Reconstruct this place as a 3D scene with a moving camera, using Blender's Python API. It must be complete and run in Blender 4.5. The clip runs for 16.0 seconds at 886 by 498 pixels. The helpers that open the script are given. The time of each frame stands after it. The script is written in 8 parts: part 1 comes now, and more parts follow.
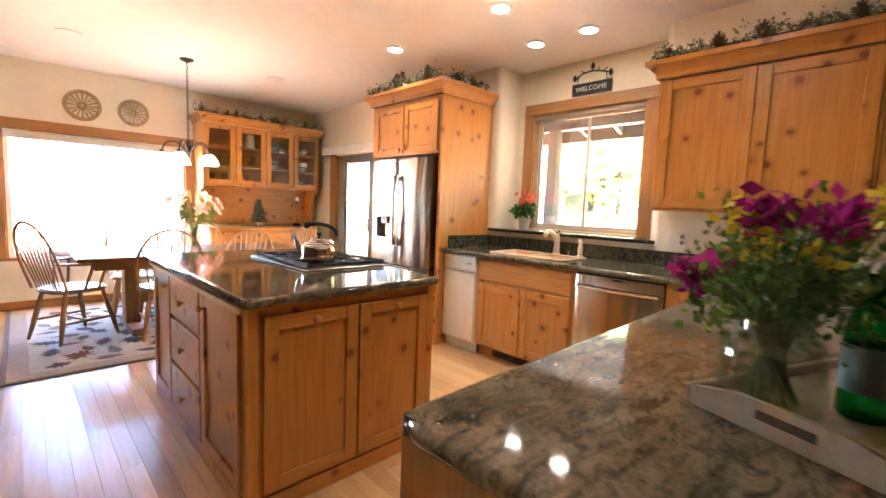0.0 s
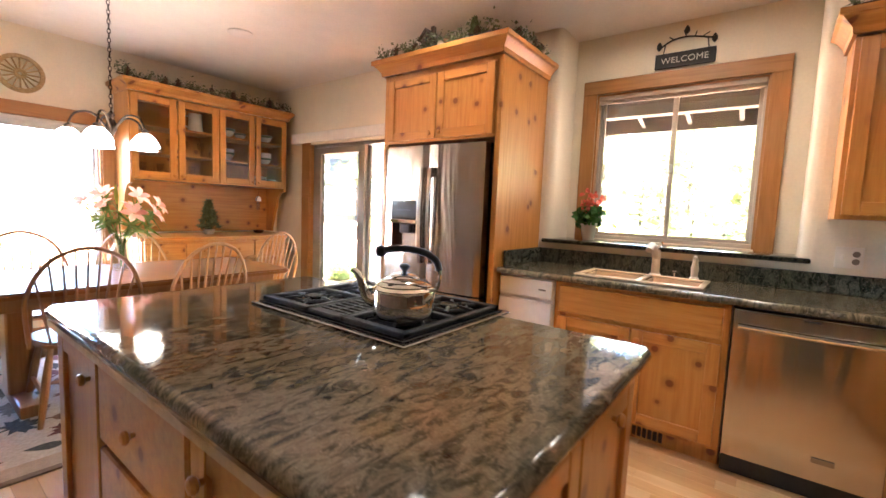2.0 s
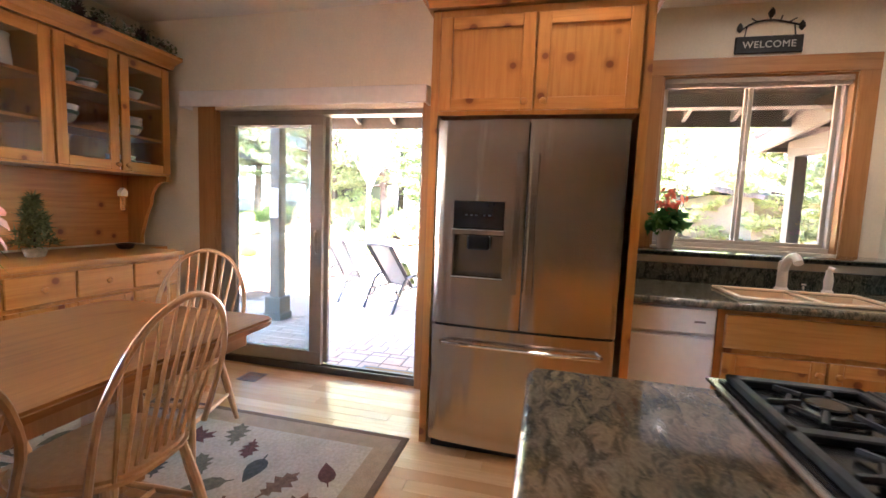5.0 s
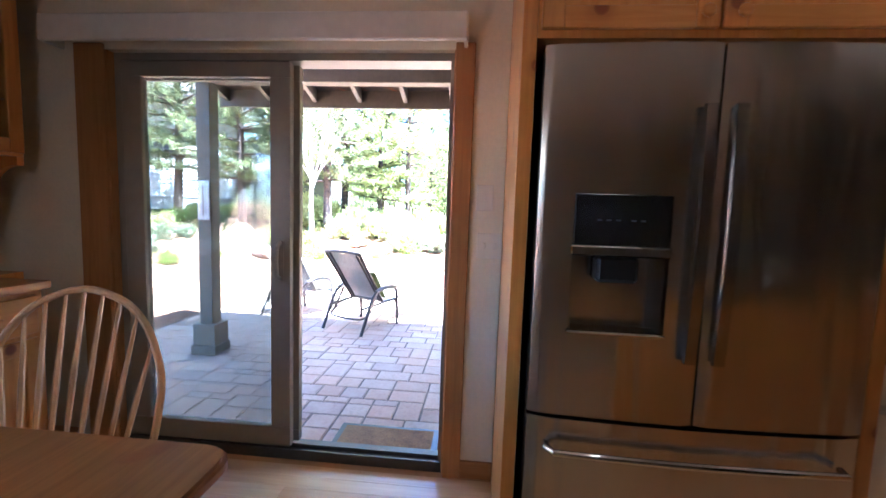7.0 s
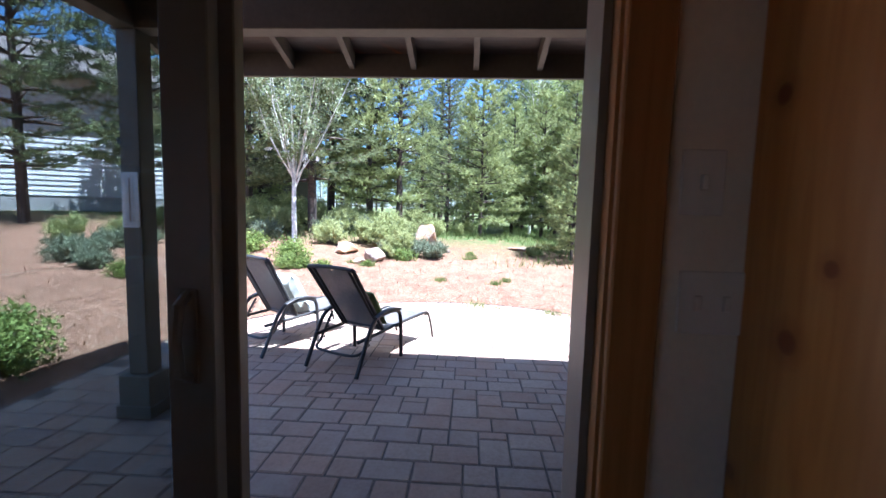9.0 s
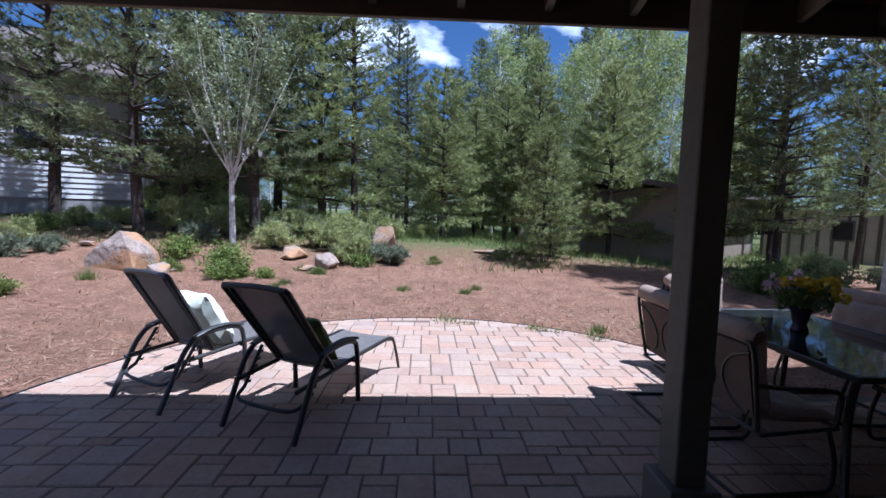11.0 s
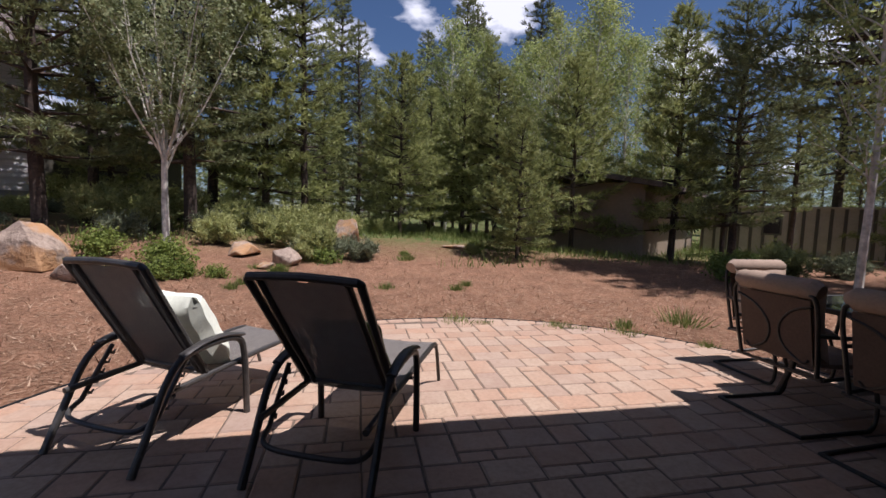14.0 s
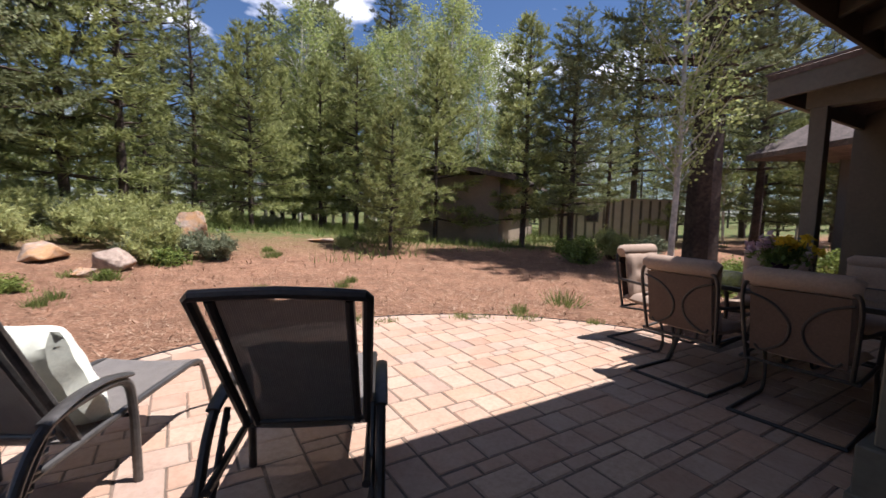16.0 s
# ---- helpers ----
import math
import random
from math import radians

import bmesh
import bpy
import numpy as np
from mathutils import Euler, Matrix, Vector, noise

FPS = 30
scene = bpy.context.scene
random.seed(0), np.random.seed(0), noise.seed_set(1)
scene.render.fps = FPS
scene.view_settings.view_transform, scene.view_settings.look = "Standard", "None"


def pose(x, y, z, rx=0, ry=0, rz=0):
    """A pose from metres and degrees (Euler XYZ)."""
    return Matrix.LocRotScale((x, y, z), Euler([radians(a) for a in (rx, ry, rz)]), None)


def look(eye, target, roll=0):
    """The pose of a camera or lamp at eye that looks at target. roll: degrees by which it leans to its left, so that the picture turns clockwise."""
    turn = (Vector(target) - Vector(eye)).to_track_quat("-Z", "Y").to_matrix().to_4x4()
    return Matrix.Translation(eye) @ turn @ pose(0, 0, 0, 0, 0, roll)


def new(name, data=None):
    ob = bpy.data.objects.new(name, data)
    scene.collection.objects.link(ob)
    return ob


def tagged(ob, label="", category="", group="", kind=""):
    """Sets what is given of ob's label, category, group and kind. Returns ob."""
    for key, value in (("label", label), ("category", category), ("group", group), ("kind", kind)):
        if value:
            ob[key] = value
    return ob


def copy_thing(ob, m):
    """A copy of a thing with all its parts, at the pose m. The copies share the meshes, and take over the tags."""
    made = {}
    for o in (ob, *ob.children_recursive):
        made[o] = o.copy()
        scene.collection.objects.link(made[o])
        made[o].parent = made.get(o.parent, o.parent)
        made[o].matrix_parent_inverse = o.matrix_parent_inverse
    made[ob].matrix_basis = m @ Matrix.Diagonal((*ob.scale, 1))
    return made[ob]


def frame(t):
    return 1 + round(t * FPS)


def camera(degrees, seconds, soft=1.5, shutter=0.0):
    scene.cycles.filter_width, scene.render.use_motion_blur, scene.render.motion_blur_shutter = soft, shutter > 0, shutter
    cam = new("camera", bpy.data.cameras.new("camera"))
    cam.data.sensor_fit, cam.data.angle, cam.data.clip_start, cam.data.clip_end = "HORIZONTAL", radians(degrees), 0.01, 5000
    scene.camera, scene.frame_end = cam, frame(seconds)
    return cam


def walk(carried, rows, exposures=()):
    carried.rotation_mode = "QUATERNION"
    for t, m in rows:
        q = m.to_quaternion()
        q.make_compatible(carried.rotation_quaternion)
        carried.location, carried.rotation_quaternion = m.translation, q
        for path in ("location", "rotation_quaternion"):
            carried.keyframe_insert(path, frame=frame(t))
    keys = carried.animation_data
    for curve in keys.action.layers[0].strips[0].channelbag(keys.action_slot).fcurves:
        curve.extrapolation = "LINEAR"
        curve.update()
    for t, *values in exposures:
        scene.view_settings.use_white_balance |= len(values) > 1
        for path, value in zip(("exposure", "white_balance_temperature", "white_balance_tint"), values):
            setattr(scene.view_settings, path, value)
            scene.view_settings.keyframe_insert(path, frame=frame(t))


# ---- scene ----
cam = camera(91.8, 16.0, shutter=0.3)
METRES, EYE, TILT, LEAN, TURN = 8.72, 1.275, 0.0, 0.0, -44.6
ROWS = [
    (0.0, 0.0, 0.0, 0.0, 0.21, -5.52, -2.22),
    (0.5, -0.0217, 0.0332, 0.001, -0.86, -5.46, -2.25),
    (1.0, -0.0436, 0.0671, 0.0005, -2.74, -5.46, -2.35),
    (1.5, -0.0665, 0.1011, -0.0009, -4.62, -5.26, -2.29),
    (2.0, -0.0902, 0.1312, -0.0, -8.11, -5.18, -2.36),
    (2.5, -0.1119, 0.1589, 0.0009, -12.42, -5.19, -2.33),
    (3.0, -0.1366, 0.1848, 0.002, -17.46, -5.03, -2.44),
    (3.5, -0.1579, 0.213, 0.0013, -22.95, -5.06, -2.32),
    (4.0, -0.1785, 0.2448, 0.002, -25.88, -5.17, -2.36),
    (5.25, -0.2232, 0.321, 0.0015, -33.5, -5.4, -2.2),
    (6.5, -0.2096, 0.404, 0.0009, -39.62, -5.59, -1.96),
    (7.0, -0.2003, 0.4363, 0.0007, -40.07, -5.42, -1.95),
    (7.5, -0.1861, 0.4666, 0.001, -40.27, -5.31, -1.9),
    (8.0, -0.1654, 0.5022, 0.0012, -40.51, -5.4, -1.69),
    (9.25, -0.1305, 0.5766, -0.001, -42.3, -5.2, -1.5),
    (10.5, -0.08, 0.6394, -0.0051, -45.14, -4.97, -1.3),
    (11.0, -0.0668, 0.6595, -0.0058, -47.68, -4.89, -1.4),
    (11.5, -0.0544, 0.6757, -0.0107, -50.45, -4.96, -1.29),
    (12.0, -0.0401, 0.694, -0.0142, -51.54, -5.0, -1.35),
    (12.5, -0.0386, 0.7183, -0.0145, -52.03, -4.76, -1.52),
    (13.0, -0.0434, 0.748, -0.0162, -53.73, -4.71, -1.73),
    (13.5, -0.0501, 0.7738, -0.0215, -54.83, -4.62, -1.54),
    (14.0, -0.0639, 0.7979, -0.0304, -56.66, -4.68, -1.59),
    (14.5, -0.0685, 0.8189, -0.0339, -59.65, -4.85, -1.44),
    (15.0, -0.0671, 0.8388, -0.0323, -64.02, -4.92, -1.31),
    (15.5, -0.0685, 0.8583, -0.0316, -70.46, -5.05, -1.4),
    (16.0, -0.0605, 0.8773, -0.0323, -77.03, -5.35, -1.37),
]
walk(cam, [(t, pose(0, 0, EYE, TILT, LEAN, TURN) @ pose(METRES * x, METRES * y, METRES * z, 90 + pitch, roll, yaw)) for t, x, y, z, yaw, pitch, roll in ROWS],
     exposures=[(0.0, 7.6, 5900, 12), (2.0, 7.25, 5700, 12), (4.0, 6.9, 5500, 12), (5.2, 6.55, 5300, 12), (6.3, 6.05, 5100, 12), (7.0, 5.4, 4700, 12), (7.5, 4.85, 4600, 12), (8.0, 3.95, 4550, 12), (8.6, 3.0, 4700, 12),
                (10.3, 0.9, 4450, 16), (11.0, 0.8, 4700, 16), (12.0, 0.6, 5500, 18), (13.0, 0.48, 5850, 18), (14.0, 0.34, 5900, 20), (15.0, 0.36, 5900, 20), (15.5, 0.58, 5900, 20), (16.0, 0.95, 5900, 18)])

# ---- daylight ----
SUN_WAY = Vector((0.20, 0.34, -1.0)).normalized()      # the way the light travels
world = bpy.data.worlds.new("sky")
scene.world = world
world.use_nodes = True
wt = world.node_tree
sky = wt.nodes.new("ShaderNodeTexSky")
sky.sky_type = "NISHITA"
sky.sun_disc = False
sky.sun_elevation = math.asin(-SUN_WAY.z)
sky.sun_rotation = math.atan2(-SUN_WAY.x, -SUN_WAY.y)
sky.air_density, sky.dust_density, sky.ozone_density = 1.0, 0.2, 6.0
wtc = wt.nodes.new("ShaderNodeTexCoord")
wmap = wt.nodes.new("ShaderNodeMapping")
wmap.inputs["Scale"].default_value = (2.6, 2.6, 5.5)
wns = wt.nodes.new("ShaderNodeTexNoise")
wns.inputs["Scale"].default_value, wns.inputs["Detail"].default_value = 1.5, 8.0
wrp = wt.nodes.new("ShaderNodeValToRGB")
wrp.color_ramp.elements[0].position, wrp.color_ramp.elements[1].position = 0.575, 0.64
wmx = wt.nodes.new("ShaderNodeMix")
wmx.data_type = "RGBA"
wmx.inputs[7].default_value = (15.0, 15.0, 15.5, 1)
wt.links.new(wtc.outputs["Generated"], wmap.inputs[0])
wt.links.new(wmap.outputs[0], wns.inputs["Vector"])
wt.links.new(wns.outputs["Fac"], wrp.inputs[0])
wt.links.new(wrp.outputs[0], wmx.inputs[0])
wt.links.new(sky.outputs[0], wmx.inputs[6])
wt.links.new(wmx.outputs[2], wt.nodes["Background"].inputs[0])
wt.nodes["Background"].inputs[1].default_value = 0.051
sun = new("sun", bpy.data.lights.new("sun", "SUN"))
sun.data.energy, sun.data.angle, sun.data.color = 5.0, radians(0.53), (1.0, 0.95, 0.87)
sun.matrix_world = look((0, 0, 30), Vector((0, 0, 30)) + SUN_WAY)


def area(name, m, sx, sy, watts, color):
    la = bpy.data.lights.new(name, "AREA")
    la.shape, la.size, la.size_y, la.energy, la.color = "RECTANGLE", sx, sy, watts, color
    ob = new(name, la)
    ob.matrix_world = m
    return ob


# daylight through the openings
area("window_light", look((3.78, 1.985, 1.66), (0, 1.985, 1.3)), 1.0, 1.0, 0.010, (1.0, 0.98, 0.95))
area("window_light", look((0.72, 6.42, 1.24), (0.72, 0, 0.9)), 1.6, 1.3, 0.025, (1.0, 0.98, 0.95))
area("window_light", look((3.44, 4.93, 1.0), (0, 4.93, 0.6)), 1.5, 1.8, 0.008, (1.0, 0.98, 0.95))


# ---- tools ----
def srgb(*c):
    return tuple((v / 12.92 if v <= 0.04045 else ((v + 0.055) / 1.055) ** 2.4) for v in c) + (1.0,)


class Nodes:
    """A small builder for node materials."""

    def __init__(self, name):
        self.m = bpy.data.materials.new(name)
        self.m.use_nodes = True
        self.t = self.m.node_tree
        self.b = self.t.nodes["Principled BSDF"]
        self.coord = None

    def n(self, kind, **kw):
        nd = self.t.nodes.new(kind)
        for k, v in kw.items():
            if k in nd.inputs:
                nd.inputs[k].default_value = v
        return nd

    def link(self, a, b):
        self.t.links.new(a, b)

    def co(self, scale=(1, 1, 1), rot=(0, 0, 0), vary=True):
        tc = self.n("ShaderNodeTexCoord")
        mp = self.n("ShaderNodeMapping")
        mp.inputs["Scale"].default_value = scale
        mp.inputs["Rotation"].default_value = rot
        self.link(tc.outputs["Object"], mp.inputs["Vector"])
        if vary:
            oi = self.n("ShaderNodeObjectInfo")
            mu = self.n("ShaderNodeVectorMath")
            mu.operation = "SCALE"
            cb = self.n("ShaderNodeCombineXYZ")
            for i in range(3):
                self.link(oi.outputs["Random"], cb.inputs[i])
            self.link(cb.outputs[0], mu.inputs[0])
            mu.inputs["Scale"].default_value = 37.0
            self.link(mu.outputs[0], mp.inputs["Location"])
        return mp.outputs[0]

    def noise(self, vec, scale, detail=3.0, rough=0.55, distort=0.0):
        nd = self.n("ShaderNodeTexNoise", Scale=scale, Detail=detail, Roughness=rough, Distortion=distort)
        if vec is not None:
            self.link(vec, nd.inputs["Vector"])
        return nd.outputs["Fac"]

    def ramp(self, fac, stops, interp="LINEAR"):
        r = self.n("ShaderNodeValToRGB")
        r.color_ramp.interpolation = interp
        e = r.color_ramp.elements
        while len(e) < len(stops):
            e.new(0.5)
        for el, (p, c) in zip(e, stops):
            el.position = p
            el.color = c if len(c) == 4 else (*c, 1)
        self.link(fac, r.inputs[0])
        return r.outputs[0]

    def mix(self, fac, a, b, mode="MIX"):
        mx = self.n("ShaderNodeMix")
        mx.data_type = "RGBA"
        mx.blend_type = mode
        for sock, v in ((mx.inputs[0], fac), (mx.inputs[6], a), (mx.inputs[7], b)):
            if hasattr(v, "is_linked"):
                self.link(v, sock)
            elif isinstance(v, (int, float)):
                sock.default_value = v
            else:
                sock.default_value = v if len(v) == 4 else (*v, 1)
        return mx.outputs[2]

    def bump(self, height, strength=0.3, dist=0.01):
        bp = self.n("ShaderNodeBump", Strength=strength, Distance=dist)
        self.link(height, bp.inputs["Height"])
        self.link(bp.outputs[0], self.b.inputs["Normal"])

    def set(self, color=None, rough=0.5, metal=0.0, **kw):
        if color is not None:
            if hasattr(color, "is_linked"):
                self.link(color, self.b.inputs["Base Color"])
            else:
                self.b.inputs["Base Color"].default_value = color if len(color) == 4 else (*color, 1)
        if hasattr(rough, "is_linked"):
            self.link(rough, self.b.inputs["Roughness"])
        else:
            self.b.inputs["Roughness"].default_value = rough
        self.b.inputs["Metallic"].default_value = metal
        for k, v in kw.items():
            self.b.inputs[k.replace("_", " ")].default_value = v
        return self.m


def simple(name, color, rough=0.5, metal=0.0, vary=0.12, scale=30.0, bump=0.0, **kw):
    """A plain surface with two scales of slight variation."""
    a = Nodes(name)
    v = a.co()
    f1 = a.noise(v, scale, 4)
    f2 = a.noise(v, scale * 0.13, 2)
    lo = tuple(c * (1 - vary) for c in color[:3])
    hi = tuple(min(1, c * (1 + vary)) for c in color[:3])
    c1 = a.ramp(f1, ((0.3, lo), (0.7, hi)))
    c2 = a.ramp(f2, ((0.35, (1 - vary, 1 - vary, 1 - vary)), (0.65, (1, 1, 1))))
    if bump:
        a.bump(f1, bump, 0.004)
    return a.set(a.mix(1.0, c1, c2, "MULTIPLY"), rough, metal, **kw)


def pine(name, dark, mid, light, along="z", rough=0.32, knots=True, kscale=4.8):
    """Varnished knotty pine with the grain along one axis."""
    a = Nodes(name)
    g = {"z": (14, 14, 0.9), "x": (0.9, 14, 14), "y": (14, 0.9, 14)}[along]
    k = {"z": (1.5, 1.5, 0.8), "x": (0.8, 1.5, 1.5), "y": (1.5, 0.8, 1.5)}[along]
    v = a.co(g)
    grain = a.noise(v, 3.0, 5, 0.6, 0.5)
    broad = a.noise(a.co(k), 1.3, 2)
    c = a.ramp(grain, ((0.28, dark), (0.5, mid), (0.72, light)))
    c = a.mix(a.ramp(broad, ((0.3, (0.55,) * 3), (0.7, (0.0,) * 3))), c, tuple(x * 0.8 for x in mid), "MIX")
    if knots:
        tc = a.co((1, 1, 1))
        sep = a.n("ShaderNodeSeparateXYZ")
        a.link(tc, sep.inputs[0])
        sm = a.n("ShaderNodeMath")
        a.link(sep.outputs[0], sm.inputs[0])
        a.link(sep.outputs[1], sm.inputs[1])
        cb = a.n("ShaderNodeCombineXYZ")
        a.link(sm.outputs[0], cb.inputs[0])
        a.link(sep.outputs[1 if along == "x" and name.startswith("table") else 2], cb.inputs[1])
        vo = a.n("ShaderNodeTexVoronoi", Scale=kscale, Randomness=1.0)
        vo.voronoi_dimensions = "2D"
        a.link(cb.outputs[0], vo.inputs["Vector"])
        pick = a.ramp(vo.outputs["Color"], ((0.42, (0, 0, 0)), (0.46, (1, 1, 1))))
        sc = a.n("ShaderNodeSeparateColor")
        a.link(vo.outputs["Color"], sc.inputs[0])
        sz = a.n("ShaderNodeMapRange")
        sz.inputs["To Min"].default_value, sz.inputs["To Max"].default_value = 0.35, 1.25
        a.link(sc.outputs[1], sz.inputs["Value"])
        dv = a.n("ShaderNodeMath")
        dv.operation = "DIVIDE"
        a.link(vo.outputs["Distance"], dv.inputs[0])
        a.link(sz.outputs[0], dv.inputs[1])
        kn = a.ramp(dv.outputs[0], ((0.06, (1, 1, 1)), (0.085, (0.75,) * 3), (0.095, (0.4,) * 3), (0.22, (0, 0, 0))))
        fac = a.mix(1.0, kn, pick, "MULTIPLY")
        c = a.mix(fac, c, (0.21, 0.062, 0.016))
    a.bump(grain, 0.06, 0.003)
    return a.set(c, rough, Coat_Weight=0.25, Coat_Roughness=0.18)


def glass(name, tint=(1, 1, 1), rough=0.0, amount=0.05):
    """A clear pane: mostly see-through, more gloss at a slant."""
    a = Nodes(name)
    tr = a.n("ShaderNodeBsdfTransparent")
    tr.inputs[0].default_value = (*tint, 1)
    gl = a.n("ShaderNodeBsdfGlossy", Roughness=rough)
    mx = a.n("ShaderNodeMixShader")
    lw = a.n("ShaderNodeLayerWeight")
    lw.inputs["Blend"].default_value = 0.5
    fac = a.ramp(lw.outputs["Facing"], ((0.0, (amount * 0.7,) * 3), (0.55, (amount * 1.3,) * 3), (0.8, (0.16,) * 3), (1.0, (0.7,) * 3)))
    a.link(fac, mx.inputs[0])
    a.link(tr.outputs[0], mx.inputs[1])
    a.link(gl.outputs[0], mx.inputs[2])
    a.link(mx.outputs[0], a.t.nodes["Material Output"].inputs[0])
    return a.m


def glow(name, color, strength):
    a = Nodes(name)
    return a.set((0.8, 0.8, 0.8), 0.4, Emission_Color=(*color, 1), Emission_Strength=strength)


# ---- mesh tools ----
def box(bm, x0, x1, y0, y1, z0, z1, bevel=0.0, seg=1):
    x0, x1, y0, y1, z0, z1 = min(x0, x1), max(x0, x1), min(y0, y1), max(y0, y1), min(z0, z1), max(z0, z1)
    vs = [bm.verts.new(p) for p in ((x0, y0, z0), (x1, y0, z0), (x1, y1, z0), (x0, y1, z0), (x0, y0, z1), (x1, y0, z1), (x1, y1, z1), (x0, y1, z1))]
    fs = [bm.faces.new([vs[i] for i in q]) for q in ((3, 2, 1, 0), (4, 5, 6, 7), (0, 1, 5, 4), (1, 2, 6, 5), (2, 3, 7, 6), (3, 0, 4, 7))]
    if bevel:
        es = list({e for f in fs for e in f.edges})
        bmesh.ops.bevel(bm, geom=es, offset=bevel, segments=seg, affect="EDGES", profile=0.5)
    return bm


def prism(bm, outline, d0, d1, axis="z"):
    """An outline of 2D points pushed along an axis from d0 to d1."""
    def at(p, d):
        return {"z": (p[0], p[1], d), "x": (d, p[0], p[1]), "y": (p[0], d, p[1])}[axis]
    a = [bm.verts.new(at(p, d0)) for p in outline]
    b = [bm.verts.new(at(p, d1)) for p in outline]
    bm.faces.new(a[::-1])
    bm.faces.new(b)
    for i in range(len(a)):
        j = (i + 1) % len(a)
        bm.faces.new((a[i], a[j], b[j], b[i]))
    bmesh.ops.recalc_face_normals(bm, faces=bm.faces[:])
    return bm


def lathe(bm, profile, seg=20, at=(0, 0, 0), axis="z", caps=True):
    """A turned shape from (radius, height) pairs."""
    rings = []
    for r, h in profile:
        ring = []
        for i in range(seg):
            c, s = math.cos(2 * math.pi * i / seg), math.sin(2 * math.pi * i / seg)
            p = {"z": (r * c, r * s, h), "y": (r * c, h, -r * s), "x": (h, r * c, r * s)}[axis]
            ring.append(bm.verts.new((p[0] + at[0], p[1] + at[1], p[2] + at[2])))
        rings.append(ring)
    for a, b in zip(rings, rings[1:]):
        for i in range(seg):
            j = (i + 1) % seg
            bm.faces.new((a[i], a[j], b[j], b[i]))
    if caps:
        bm.faces.new(rings[0][::-1])
        bm.faces.new(rings[-1])
    return bm


def tube(bm, pts, r, seg=8, closed=False, flat=1.0):
    """A round bar along points; r is a radius or one for each point."""
    pts = [Vector(p) for p in pts]
    n = len(pts)
    rs = r if isinstance(r, (list, tuple)) else [r] * n
    rings, up = [], None
    for i, p in enumerate(pts):
        if closed:
            d = pts[(i + 1) % n] - pts[i - 1]
        else:
            d = pts[min(i + 1, n - 1)] - pts[max(i - 1, 0)]
        if d.length < 1e-9:
            d = Vector((0, 0, 1))
        d.normalize()
        if up is None:
            up = Vector((0, 0, 1)) if abs(d.z) < 0.9 else Vector((1, 0, 0))
        side = d.cross(up).normalized()
        up = side.cross(d).normalized()
        rings.append([bm.verts.new(p + (side * math.cos(2 * math.pi * k / seg) + up * math.sin(2 * math.pi * k / seg) * flat) * rs[i]) for k in range(seg)])
    for i in range(n if closed else n - 1):
        a, b = rings[i], rings[(i + 1) % n]
        for k in range(seg):
            j = (k + 1) % seg
            bm.faces.new((a[k], a[j], b[j], b[k]))
    if not closed:
        bm.faces.new(rings[0][::-1])
        bm.faces.new(rings[-1])
    return bm


def arc(c, r, a0, a1, n, plane="xz", h=0.0, ry=None):
    """Points on an arc; angles in degrees."""
    out = []
    for i in range(n + 1):
        a = radians(a0 + (a1 - a0) * i / n)
        u, v = c[0] + r * math.cos(a), c[1] + (ry or r) * math.sin(a)
        out.append({"xz": (u, h, v), "yz": (h, u, v), "xy": (u, v, h)}[plane])
    return out


def spline(pts, n=6):
    """A smooth line through the points (Catmull-Rom)."""
    pts = [Vector(p) for p in pts]
    out = []
    for i in range(len(pts) - 1):
        p0, p1, p2, p3 = pts[max(i - 1, 0)], pts[i], pts[i + 1], pts[min(i + 2, len(pts) - 1)]
        for k in range(n):
            t = k / n
            out.append(0.5 * ((2 * p1) + (p2 - p0) * t + (2 * p0 - 5 * p1 + 4 * p2 - p3) * t * t + (3 * p1 - p0 - 3 * p2 + p3) * t ** 3))
    return out + [pts[-1]]


def thing(name, label, category, m=None, group="", kind=""):
    """An empty at the base of a thing."""
    ob = new(name)
    ob.empty_display_size = 0.1
    if m is not None:
        ob.matrix_world = m
    return tagged(ob, label, category, group, kind)


def mesh_of(name, bm, material, smooth=35.0):
    me = bpy.data.meshes.new(name)
    bm.to_mesh(me)
    bm.free()
    me.materials.append(material)
    if smooth:
        me.shade_smooth()
        me.set_sharp_from_angle(angle=radians(smooth))
    return me


def part(name, bm, material, parent=None, label="", m=None, smooth=35.0):
    """One mesh object under a thing or a part; coordinates are those of its parent."""
    ob = new(name, mesh_of(name, bm, material, smooth) if isinstance(bm, bmesh.types.BMesh) else bm)
    if parent is not None:
        ob.parent = parent
    if m is not None:
        ob.matrix_basis = m
    return tagged(ob, label)


def solid(name, bm, material, label="", category="", group="", kind="", m=None, smooth=35.0):
    """A thing made of a single mesh."""
    return tagged(part(name, bm, material, None, "", m, smooth), label, category, group, kind)


def B(*a, **k):
    return box(bmesh.new(), *a, **k)


